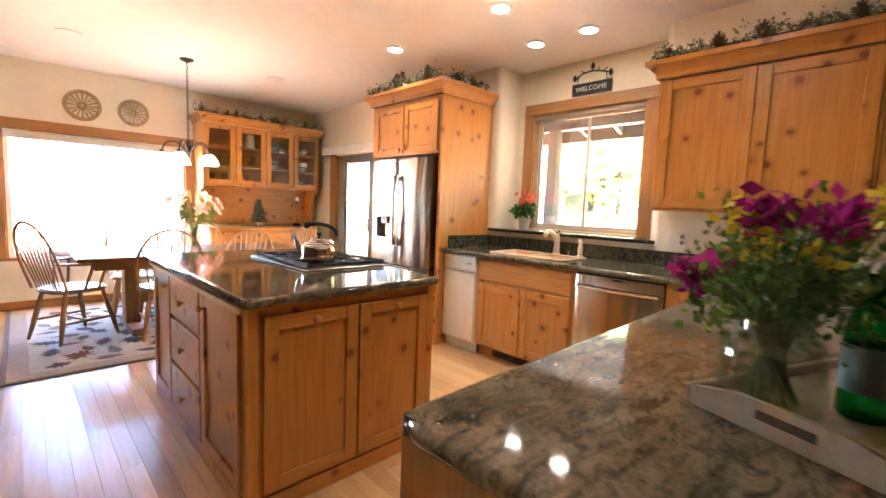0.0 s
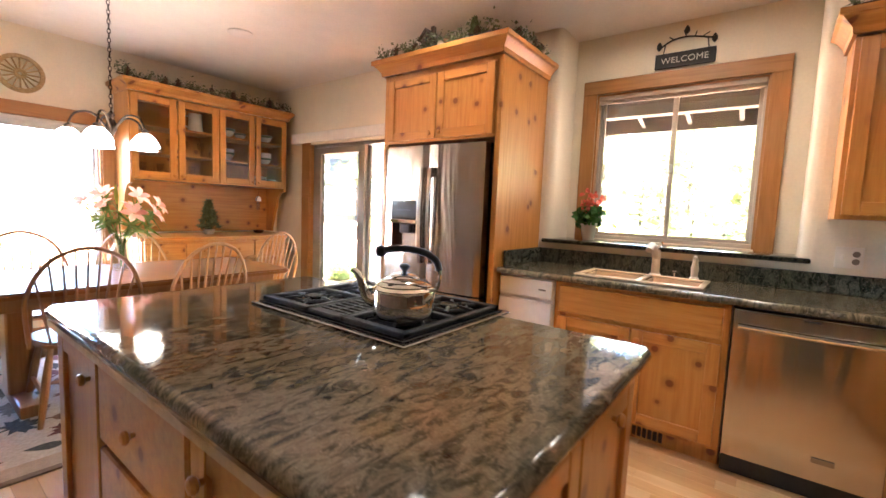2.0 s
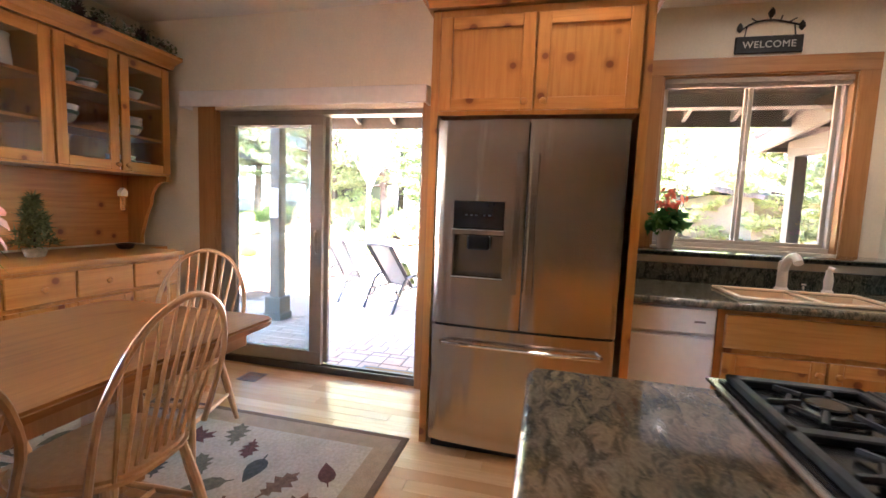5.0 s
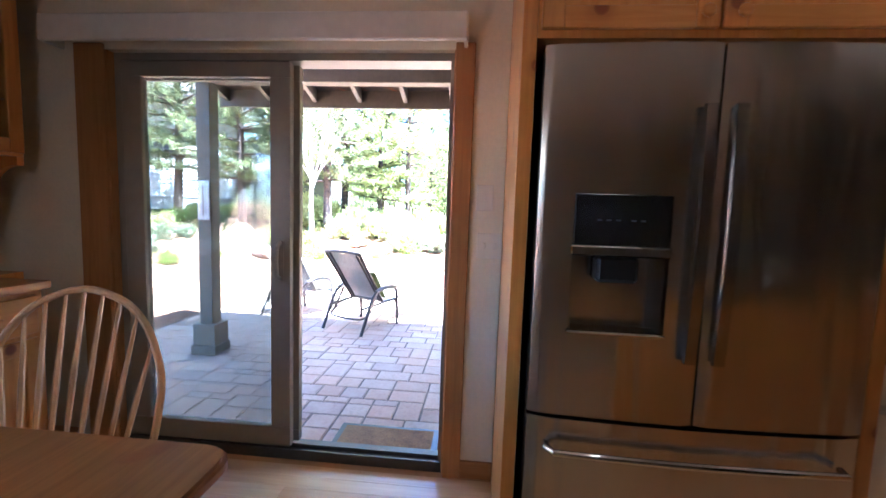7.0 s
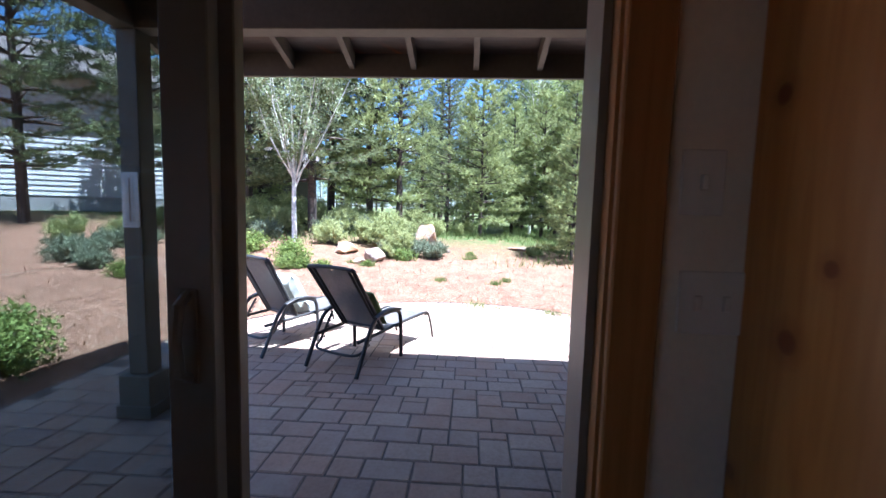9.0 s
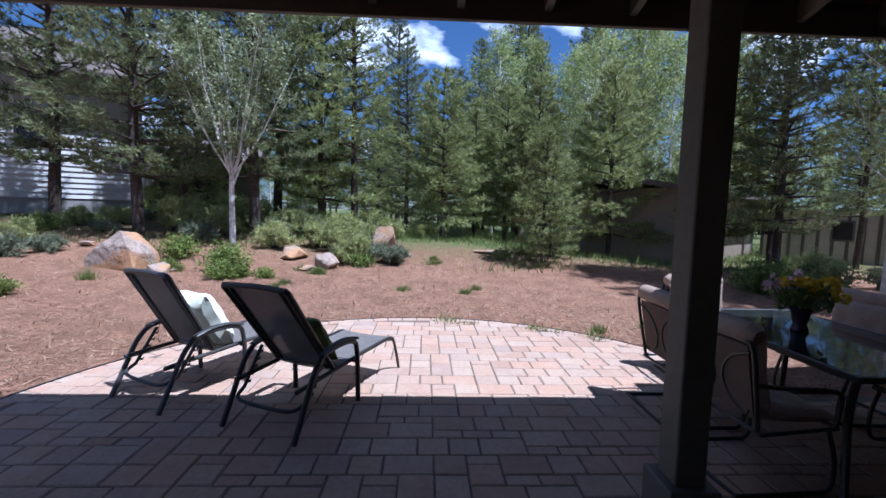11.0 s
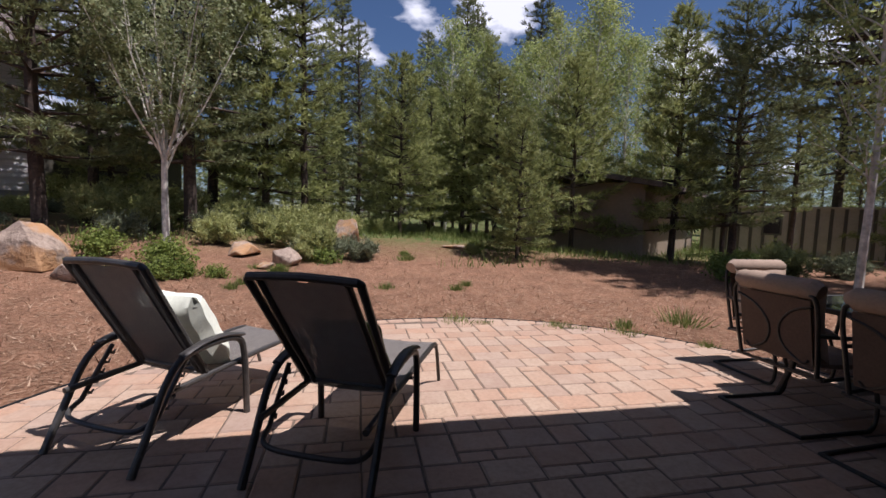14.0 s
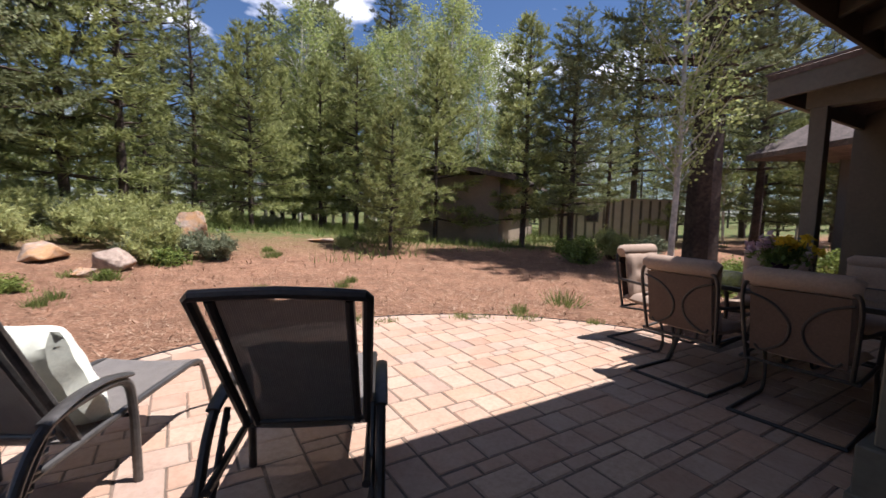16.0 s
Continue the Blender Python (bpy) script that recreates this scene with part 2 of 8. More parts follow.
# ---- materials ----
PINE_D, PINE_M, PINE_L = (0.43, 0.165, 0.028), (0.55, 0.238, 0.047), (0.63, 0.305, 0.072)
pine_v = pine("knotty_pine_upright", PINE_D, PINE_M, PINE_L, "z")
pine_x = pine("knotty_pine_level", PINE_D, PINE_M, PINE_L, "x")
pine_y = pine("knotty_pine_depth", PINE_D, PINE_M, PINE_L, "y")
trim_v = pine("fir_trim_upright", (0.32, 0.14, 0.038), (0.42, 0.195, 0.056), (0.48, 0.235, 0.075), "z", 0.4, False)
trim_x = pine("fir_trim_x", (0.32, 0.14, 0.038), (0.42, 0.195, 0.056), (0.48, 0.235, 0.075), "x", 0.4, False)
trim_y = pine("fir_trim_y", (0.32, 0.14, 0.038), (0.42, 0.195, 0.056), (0.48, 0.235, 0.075), "y", 0.4, False)
table_wood = pine("table_pine", (0.21, 0.085, 0.022), (0.28, 0.12, 0.033), (0.34, 0.155, 0.047), "x", 0.36, True, 1.8)
table_wood.node_tree.nodes["Principled BSDF"].inputs["Coat Weight"].default_value = 0.06
table_wood.node_tree.nodes["Principled BSDF"].inputs["Specular IOR Level"].default_value = 0.3
chair_wood = pine("chair_maple", (0.50, 0.27, 0.11), (0.60, 0.34, 0.15), (0.68, 0.41, 0.2), "z", 0.3, False)
chair_dark = pine("chair_oak", (0.30, 0.14, 0.05), (0.38, 0.19, 0.075), (0.45, 0.24, 0.1), "z", 0.3, False)


def make_plank():
    a = Nodes("maple_planks")
    oi = a.n("ShaderNodeObjectInfo")
    v = a.co((18, 1.2, 18))
    g = a.noise(v, 2.2, 5, 0.6, 0.6)
    base = a.ramp(oi.outputs["Random"], ((0.0, (0.60, 0.36, 0.16)), (0.3, (0.74, 0.49, 0.245)), (0.62, (0.79, 0.55, 0.295)), (0.85, (0.69, 0.44, 0.20)), (1.0, (0.50, 0.28, 0.11))))
    c = a.mix(a.ramp(g, ((0.3, (0.45,) * 3), (0.65, (0,) * 3))), base, (0.55, 0.31, 0.13))
    return a.set(c, 0.27, Coat_Weight=0.3, Coat_Roughness=0.16)


plank_mat = make_plank()


def make_granite(name, dark, mid, light, scale=1.0):
    a = Nodes(name)
    v = a.co((scale, scale, scale), vary=False)
    swirl = a.noise(v, 5.5, 6, 0.62, 1.6)
    vs = a.co((scale * 0.8, scale * 2.2, scale), (0, 0, 0.7), vary=False)
    fleck = a.noise(vs, 16, 7, 0.7, 1.0)
    fine = a.noise(v, 150, 3, 0.6)
    c = a.ramp(fleck, ((0.36, dark), (0.47, mid), (0.55, light), (0.68, mid)))
    c = a.mix(a.ramp(swirl, ((0.45, (0.0,) * 3), (0.66, (0.5,) * 3))), c, dark)
    c = a.mix(a.ramp(fine, ((0.55, (0,) * 3), (0.75, (0.5,) * 3))), c, (0.32, 0.26, 0.18))
    return a.set(c, 0.06, Specular_IOR_Level=0.55)


granite = make_granite("green_brown_granite", (0.036, 0.034, 0.023), (0.100, 0.083, 0.052), (0.200, 0.160, 0.100))
granite_green = make_granite("dark_green_granite", (0.010, 0.016, 0.013), (0.035, 0.042, 0.032), (0.10, 0.10, 0.075))
wall_paint = simple("cream_wall_paint", (0.82, 0.735, 0.575), 0.75, 0, 0.03, 60, 0.12)
ceiling_paint = simple("white_ceiling_paint", (0.85, 0.80, 0.73), 0.8, 0, 0.03, 50, 0.15)
# made-up dark brown for unseen walls; dims the steel's reflections and bounced light
dim_unseen_wall = simple("unseen_wall_dark_brown", (0.19, 0.125, 0.075), 0.5, 0, 0.2, 12)
white_trim = simple("white_vinyl", (0.78, 0.75, 0.70), 0.4, 0, 0.04, 20)
vinyl_grey = simple("taupe_door_vinyl", (0.27, 0.225, 0.175), 0.45, 0, 0.05, 20)
track_metal = simple("dark_track", (0.10, 0.09, 0.08), 0.4, 0.6, 0.1, 40)
pane = glass("window_glass", amount=0.11)
door_glass = glass("tinted_door_glass", (0.80, 0.825, 0.82))
cab_glass = glass("cabinet_glass", (0.95, 0.95, 0.95))


def make_steel():
    a = Nodes("brushed_steel")
    v = a.co((900, 900, 6), vary=False)
    f = a.noise(v, 1.0, 2)
    wob = a.noise(a.co((5, 5, 0.55), vary=False), 1.3, 2, 0.4, 0.6)
    r = a.ramp(f, ((0.3, (0.19,) * 3), (0.7, (0.26,) * 3)))
    a.bump(wob, 0.30, 0.06)
    return a.set((0.55, 0.50, 0.44), r, 1.0)


steel = make_steel()
steel_dark = simple("handle_steel", (0.36, 0.33, 0.30), 0.24, 1.0, 0.08, 60)
chrome = simple("polished_steel", (0.70, 0.67, 0.63), 0.05, 1.0, 0.04, 10)
black_enamel = simple("black_enamel", (0.012, 0.012, 0.013), 0.25, 0, 0.2, 40)
cast_iron = simple("cast_iron", (0.018, 0.018, 0.019), 0.55, 0.2, 0.25, 60, 0.2)
black_plastic = simple("black_plastic", (0.014, 0.014, 0.015), 0.3, 0, 0.2, 40)
white_enamel = simple("almond_enamel", (0.80, 0.74, 0.64), 0.3, 0, 0.03, 20)
biscuit = simple("biscuit_porcelain", (0.83, 0.66, 0.44), 0.15, 0, 0.04, 15)
bronze = simple("oil_rubbed_bronze", (0.045, 0.028, 0.018), 0.4, 0.7, 0.2, 40)
white_china = simple("white_china", (0.82, 0.80, 0.76), 0.15, 0, 0.03, 20)


# ---- kitchen shell ----
CEIL, NORTH, EAST, WEST, SOUTH = 2.66, 6.45, 3.38, -2.2, -2.6
OUT = EAST + 0.46          # outer face of the window bump-out
EO = EAST + 0.16           # outer face of the east wall
GROUND = -0.24


def wall(name, pieces, material=None, label="cream painted plaster wall"):
    bm = bmesh.new()
    for p in pieces:
        box(bm, *p)
    return solid(name, bm, material or wall_paint, label, "wall", kind="structure", smooth=0)


# east wall: door opening y 4.11..5.75, z 0..1.98; niche y 1.22..2.71 above z 1.06
DY0, DY1, DZ = 4.07, 5.76, 1.975
NY0, NY1, NZ, NX = 1.22, 2.71, 1.06, 3.72
WY0, WY1, WZ0, WZ1 = 1.44, 2.53, 1.10, 2.22
wall("wall_east", [(EAST, EO, SOUTH, 1.0, -0.3, CEIL), (EAST, OUT, 1.0, NY0 - 0.06, -0.3, CEIL), (EAST, OUT, NY0 - 0.06, NY1 + 0.06, -0.3, NZ), (EAST, OUT, NY1 + 0.06, 2.92, -0.3, CEIL), (EAST, EO, 2.92, DY0, -0.3, CEIL),
                   (EAST, EO, DY0, DY1, DZ, CEIL), (EAST, EO, DY1, NORTH + 0.16, -0.3, CEIL)])
# niche: back wall round the window, and rounded cheeks
wall("wall_niche", [(NX, OUT, NY0, WY0, NZ, CEIL), (NX, OUT, WY1, NY1, NZ, CEIL), (NX, OUT, WY0, WY1, WZ1, CEIL), (NX, OUT, WY0, WY1, NZ, WZ0)], label="recessed cream plaster wall round the sink window")


def cheek(y, sgn):
    """A bullnosed plaster corner beside the window niche."""
    pts = [(EAST + 0.05 + 0.05 * math.cos(radians(a)), y + sgn * 0.06 + sgn * -0.06 * math.sin(radians(a))) for a in (90, 112, 135, 158, 180)]
    outline = [(NX + 0.12, y)] + pts + [(NX + 0.12, y + sgn * 0.06)]
    return prism(bmesh.new(), outline, NZ, CEIL)


for y, s in ((NY0, -1), (NY1, 1)):
    solid("wall_return", cheek(y, s), wall_paint, "rounded cream plaster corner of the window niche", "wall", kind="structure", smooth=60)
# north wall with its wide window
NWX0, NWX1, NWZ0, NWZ1 = -0.12, 1.56, 0.56, 1.92
wall("wall_north", [(WEST - 0.16, NWX0, NORTH, NORTH + 0.16, -0.3, CEIL), (NWX1, EAST, NORTH, NORTH + 0.16, -0.3, CEIL),
                    (NWX0, NWX1, NORTH, NORTH + 0.16, -0.3, NWZ0), (NWX0, NWX1, NORTH, NORTH + 0.16, NWZ1, CEIL)])
# unseen closing walls, kept dark to cut the room's fill light
wall("wall_west", [(WEST - 0.16, WEST, SOUTH, NORTH, -0.3, CEIL)], material=dim_unseen_wall, label="unseen far wall coloured dark to dim reflections and bounce")
wall("wall_south", [(WEST - 0.16, EO, SOUTH - 0.16, SOUTH, -0.3, CEIL)], material=dim_unseen_wall, label="unseen wall behind the kitchen coloured dark to dim the room")
solid("ceiling", B(WEST - 0.16, OUT + 0.02, SOUTH - 0.16, NORTH + 0.16, CEIL, CEIL + 0.12), ceiling_paint, "white painted plaster ceiling", "ceiling", kind="structure", smooth=0)
floor = solid("floor", B(WEST - 0.1, EO - 0.02, SOUTH - 0.1, NORTH + 0.1, -0.3, -0.004), simple("subfloor", (0.42, 0.27, 0.14), 0.7), "pale maple strip floor", "floor", kind="structure", smooth=0)


def trims():
    g = dict(kind="structure")
    bm = bmesh.new()
    box(bm, WEST, 1.6, NORTH - 0.016, NORTH - 0.001, 0.001, 0.09, 0.004)
    solid("baseboard", bm, trim_x, "honey fir baseboard", "baseboard", **g)
    bm = bmesh.new()
    box(bm, EAST - 0.016, EAST - 0.001, 3.84, 4.0, 0.001, 0.09, 0.004)
    box(bm, EAST - 0.016, EAST - 0.001, 5.955, 6.3, 0.001, 0.09, 0.004)
    solid("baseboard", bm, trim_y, "honey fir baseboard", "baseboard", **g)
    # sliding door casing
    bm = bmesh.new()
    box(bm, EAST - 0.022, EAST - 0.001, DY0 - 0.075, DY0 + 0.012, 0.001, 2.0, 0.004)
    box(bm, EAST - 0.022, EAST - 0.001, DY1 - 0.012, DY1 + 0.135, 0.001, 2.0, 0.004)
    box(bm, EAST, EO + 0.004, DY0 + 0.001, DY0 + 0.018, 0.03, DZ)
    box(bm, EAST, EO + 0.004, DY1 - 0.018, DY1 - 0.001, 0.03, DZ)
    solid("trim", bm, trim_v, "honey fir casing round the sliding door", "trim", **g)


trims()


def sash_window(name, label, m, w, h, depth=0.07, mull=0.5, fw=0.03, material=None):
    """A two-light sliding window; local x across, z up, y outwards."""
    mt = material or white_trim
    t = thing(name, label, "window", m, kind="structure")
    bm = bmesh.new()
    for a in ((0, w, 0, depth, 0, fw), (0, w, 0, depth, h - fw, h), (0, fw, 0, depth, fw, h - fw), (w - fw, w, 0, depth, fw, h - fw)):
        box(bm, *a, bevel=0.004)
    part("window_frame", bm, mt, t)
    for i, (a, b) in enumerate(((fw, w * mull + 0.02), (w * mull - 0.02, w - fw))):
        d = 0.012 + 0.026 * i
        s = 0.024
        bm = bmesh.new()
        for q in ((a, b, d, d + 0.022, fw, fw + s), (a, b, d, d + 0.022, h - fw - s, h - fw), (a, a + s, d, d + 0.022, fw + s, h - fw - s), (b - s, b, d, d + 0.022, fw + s, h - fw - s)):
            box(bm, *q, bevel=0.003)
        sash = part("sash", bm, mt, t)
        p = part("pane", B(a + s, b - s, d + 0.009, d + 0.014, fw + s, h - fw - s), pane, sash, smooth=0)
        p.visible_shadow = False
    return t


def east(x, y, z=0.0):
    return pose(x, y, z, 0, 0, -90)


almond_vinyl = simple("almond_window_vinyl", (0.50, 0.44, 0.36), 0.45, 0, 0.05, 20)
blind_tan = simple("tan_blind_cloth", (0.40, 0.31, 0.23), 0.8, 0, 0.08, 60, 0.2)
w1 = sash_window("window_1", "almond two-light sliding window over the sink", east(OUT - 0.065, WY1, WZ0), WY1 - WY0, WZ1 - WZ0, material=almond_vinyl)
part("latch", B((WY1 - WY0) * 0.5 - 0.012, (WY1 - WY0) * 0.5 + 0.012, -0.004, 0.012, 0.52, 0.58, bevel=0.004), white_trim, w1)


def window_casing(y0, y1, z0, z1, w, x):
    bm = bmesh.new()
    box(bm, x - 0.022, x - 0.001, y0 - w, y0, z0 - 0.02, z1 + w, 0.004)
    box(bm, x - 0.022, x - 0.001, y1, y1 + w, z0 - 0.02, z1 + w, 0.004)
    box(bm, x - 0.001, OUT - 0.066, y0, y0 + 0.014, z0, z1)
    box(bm, x - 0.001, OUT - 0.066, y1 - 0.014, y1, z0, z1)
    solid("trim", bm, trim_v, "honey fir casing round the sink window", "trim", kind="structure")
    bm = bmesh.new()
    box(bm, x - 0.026, x - 0.001, y0 - w, y1 + w, z1 + 0.001, z1 + w, 0.004)
    box(bm, x - 0.001, OUT - 0.066, y0 + 0.014, y1 - 0.014, z1 - 0.014, z1)
    solid("trim", bm, trim_y, "honey fir head casing of the sink window", "trim", kind="structure")


window_casing(WY0, WY1, WZ0, WZ1, 0.105, NX)
w2 = sash_window("window_2", "wide white two-light window beside the dining table", pose(NWX0, NORTH + 0.05, NWZ0), NWX1 - NWX0, NWZ1 - NWZ0, mull=0.5)
bm = bmesh.new()
box(bm, NWX0 - 0.105, NWX1 + 0.1, NORTH - 0.024, NORTH - 0.001, NWZ1, NWZ1 + 0.115, 0.004)
box(bm, NWX0 - 0.105, NWX1 + 0.1, NORTH - 0.03, NORTH + 0.05, NWZ0 - 0.03, NWZ0, 0.004)
solid("trim", bm, trim_x, "honey fir head casing and sill of the dining window", "trim", kind="structure")
bm = bmesh.new()
box(bm, NWX0 - 0.105, NWX0, NORTH - 0.022, NORTH - 0.001, NWZ0, NWZ1 - 0.001, 0.004)
box(bm, NWX1, NWX1 + 0.1, NORTH - 0.022, NORTH - 0.001, NWZ0, NWZ1 - 0.001, 0.004)
box(bm, NWX0, NWX0 + 0.014, NORTH, NORTH + 0.05, NWZ0, NWZ1)
box(bm, NWX1 - 0.014, NWX1, NORTH, NORTH + 0.05, NWZ0, NWZ1)
solid("trim", bm, trim_v, "honey fir casing of the dining window", "trim", kind="structure")


def blind(name, label, m, w, drop, cloth):
    """A raised shade: a headrail with its bunched cloth."""
    t = thing(name, label, "blind", m)
    part("headrail", B(0, w, 0, 0.05, -0.035, 0, bevel=0.004), cloth, t)
    bm = bmesh.new()
    for i in range(4):
        box(bm, 0.004, w - 0.004, 0.006, 0.044, -0.035 - drop * (i + 1) / 4, -0.036 - drop * i / 4, 0.003)
    part("folded_shade", bm, cloth, t)
    return t


blind("roller_blind", "tan pleated blind drawn up at the window head", east(OUT - 0.125, WY1 - 0.016, WZ1 - 0.016), WY1 - WY0 - 0.032, 0.02, blind_tan)
blind("roller_blind", "white pleated blind drawn up over the dining window", pose(NWX0 + 0.016, NORTH - 0.0, NWZ1 - 0.004), NWX1 - NWX0 - 0.032, 0.05, white_trim)


def sliding_door():
    t = thing("door_1", "taupe framed sliding glass door standing half open", "door", pose(EAST + 0.06, DY0, 0), kind="structure")
    W = DY1 - DY0
    mid = 0.785
    bm = bmesh.new()
    box(bm, -0.04, 0.10, 0.018, W - 0.018, 0.0, 0.03)
    box(bm, -0.04, -0.03, 0.018, W - 0.018, 0.03, 0.052)
    box(bm, 0.02, 0.03, 0.018, W - 0.018, 0.03, 0.05)
    part("threshold", bm, track_metal, t)
    bm = bmesh.new()
    box(bm, -0.02, 0.10, 0.018, W - 0.018, DZ - 0.035, DZ - 0.001)
    box(bm, -0.02, 0.10, W - 0.052, W - 0.019, 0.03, DZ - 0.036)
    box(bm, -0.02, 0.10, 0.019, 0.036, 0.03, DZ - 0.036)
    part("door_frame", bm, vinyl_grey, t)
    for i, (x, a, b) in enumerate(((0.035, mid - 0.02, W - 0.05), (-0.025, mid, W - 0.055))):
        s = 0.10 if i else 0.06
        bm = bmesh.new()
        z0, z1 = 0.055, DZ - 0.04
        for q in ((a, b, z0, z0 + s), (a, b, z1 - 0.07, z1), (a, a + s, z0 + s, z1 - 0.07), (b - s, b, z0 + s, z1 - 0.07)):
            box(bm, x, x + 0.04, q[0], q[1], q[2], q[3], 0.003)
        leaf = part("door_leaf", bm, vinyl_grey, t)
        p = part("pane", B(x + 0.017, x + 0.023, a + s, b - s, z0 + s, z1 - 0.07), door_glass, leaf, smooth=0)
        p.visible_shadow = False
        if i:
            bm = bmesh.new()
            tube(bm, [(x, a + 0.05, 0.91), (x - 0.035, a + 0.05, 0.93), (x - 0.045, a + 0.05, 1.0), (x - 0.035, a + 0.05, 1.07), (x, a + 0.05, 1.09)], 0.011, 8)
            box(bm, x - 0.006, x, a + 0.03, a + 0.07, 0.9, 1.1, 0.003)
            part("door_handle", bm, vinyl_grey, leaf, "taupe pull handle")
    return t


sliding_door()
val = thing("valance", "cream fabric valance box over the sliding door", "valance", pose(EAST, 4.03, 1.975))
part("front", B(-0.12, -0.10, 0, 1.94, 0, 0.115, bevel=0.006), white_trim, val)
bm = bmesh.new()
box(bm, -0.099, -0.001, 0, 0.015, 0, 0.115)
box(bm, -0.099, -0.001, 1.925, 1.94, 0, 0.115)
box(bm, -0.099, -0.001, 0.016, 1.924, 0.1, 0.115)
part("return", bm, white_trim, val)


# ---- cabinet kit: local x across, y into the wall, front at y = 0 ----
def knob(parent, x, z, y=-0.02):
    lathe_p = [(0.006, y), (0.007, y - 0.010), (0.016, y - 0.016), (0.018, y - 0.022), (0.014, y - 0.028), (0.004, y - 0.031)]
    part("knob", lathe(bmesh.new(), lathe_p, 12, (x, 0, z), "y"), pine_x, parent)


def door(parent, x0, x1, z0, z1, k=None, rail=0.06, glazed=False, name="door", y=0.0):
    t = 0.02
    if glazed:
        d = part(name, B(x0 + rail, x1 - rail, y - 0.012, y - 0.008, z0 + rail, z1 - rail), cab_glass, parent, smooth=0)
        d.visible_shadow = False
    else:
        d = part(name, B(x0 + rail, x1 - rail, y - 0.007, y - 0.001, z0 + rail, z1 - rail), pine_v, parent, smooth=0)
    for a, b in ((x0, x0 + rail), (x1 - rail, x1)):
        part("stile", B(a, b, y - t, y - 0.001, z0, z1, bevel=0.003), pine_v, d)
    for a, b in ((z0, z0 + rail), (z1 - rail, z1)):
        part("rail", B(x0 + rail, x1 - rail, y - t + 0.001, y - 0.001, a, b, bevel=0.003), pine_x, d)
    if k:
        knob(d, k[0], k[1], y - 0.02)
    return d


def drawer(parent, x0, x1, z0, z1, k=True, y=0.0):
    d = part("drawer_front", B(x0, x1, y - 0.02, y - 0.001, z0, z1, bevel=0.005), pine_x, parent)
    if k:
        knob(d, (x0 + x1) / 2, (z0 + z1) / 2, y - 0.02)
    return d


def base_body(parent, w, d, h=0.868, toe=0.10, material=None):
    bm = bmesh.new()
    box(bm, 0, w, 0, d, toe, h)
    box(bm, 0, w, 0.06, d, 0, toe - 0.001)
    return part("body", bm, material or pine_v, parent, smooth=0)


CF = 2.80   # front of the base cabinets along the east wall
c = thing("sink_cabinet", "knotty pine sink cabinet with two doors under a false drawer", "cabinet", east(CF, 2.40))
base_body(c, 0.92, 0.575)
drawer(c, 0.03, 0.89, 0.68, 0.845, False)
door(c, 0.03, 0.455, 0.12, 0.655, (0.42, 0.60))
door(c, 0.465, 0.89, 0.12, 0.655, (0.50, 0.60))
bm = bmesh.new()
for i in range(18):
    box(bm, 0.16 + i * 0.028, 0.18 + i * 0.028, 0.052, 0.059, 0.02, 0.08)
part("floor_register", bm, bronze, c, "bronze metal vent grille in the toe kick")
c = thing("corner_cabinet", "narrow knotty pine base cabinet beside the dishwasher", "cabinet", east(CF, 0.88))
base_body(c, 0.30, 0.575)
door(c, 0.02, 0.28, 0.12, 0.84, (0.06, 0.77))
c = thing("peninsula_cabinet", "knotty pine peninsula base with a plain end panel", "cabinet", pose(2.795, 0.57, 0, 0, 0, 180))
base_body(c, 2.30, 0.94)
for i in range(4):
    door(c, 0.35 + i * 0.48, 0.35 + i * 0.48 + 0.47, 0.12, 0.84, (0.4 + i * 0.48, 0.77))
part("end_panel", B(2.301, 2.318, -0.004, 0.944, 0.0, 0.868, bevel=0.003), pine_v, c)


def compactor():
    t = thing("trash_compactor", "almond white built-in trash compactor", "appliance", east(CF, 2.795))
    part("body", B(0.0, 0.39, 0.0, 0.57, 0.09, 0.865), white_enamel, t)
    part("top_panel", B(0.004, 0.386, -0.022, -0.001, 0.735, 0.86, bevel=0.006), white_enamel, t)
    part("drawer_front", B(0.004, 0.386, -0.026, -0.001, 0.10, 0.72, bevel=0.008), white_enamel, t)
    part("kick_plate", B(0.004, 0.386, 0.03, 0.04, 0.0, 0.085), white_enamel, t)
    part("control", B(0.29, 0.34, -0.026, -0.0225, 0.79, 0.80, bevel=0.002), vinyl_grey, t)


compactor()


def dishwasher():
    t = thing("dishwasher", "stainless steel dishwasher with a bowed bar handle", "dishwasher", east(CF, 1.475))
    part("body", B(0, 0.595, 0.0, 0.57, 0.1, 0.862), black_plastic, t)
    part("door", B(0.006, 0.589, -0.03, -0.001, 0.11, 0.855, bevel=0.006, seg=2), steel, t)
    bm = bmesh.new()
    tube(bm, [(0.03 + 0.535 * i / 12, -0.032 - 0.032 * math.sin(math.pi * (0.12 + 0.76 * i / 12)), 0.775) for i in range(13)], 0.014, 10)
    part("handle", bm, chrome, t)
    part("kick_plate", B(0.006, 0.589, 0.03, 0.05, 0.0, 0.1), black_plastic, t)
    part("badge", B(0.35, 0.43, -0.0335, -0.031, 0.20, 0.225, bevel=0.001), steel_dark, t)
    part("vent", B(0.27, 0.33, -0.033, -0.031, 0.835, 0.845), black_plastic, t)


dishwasher()


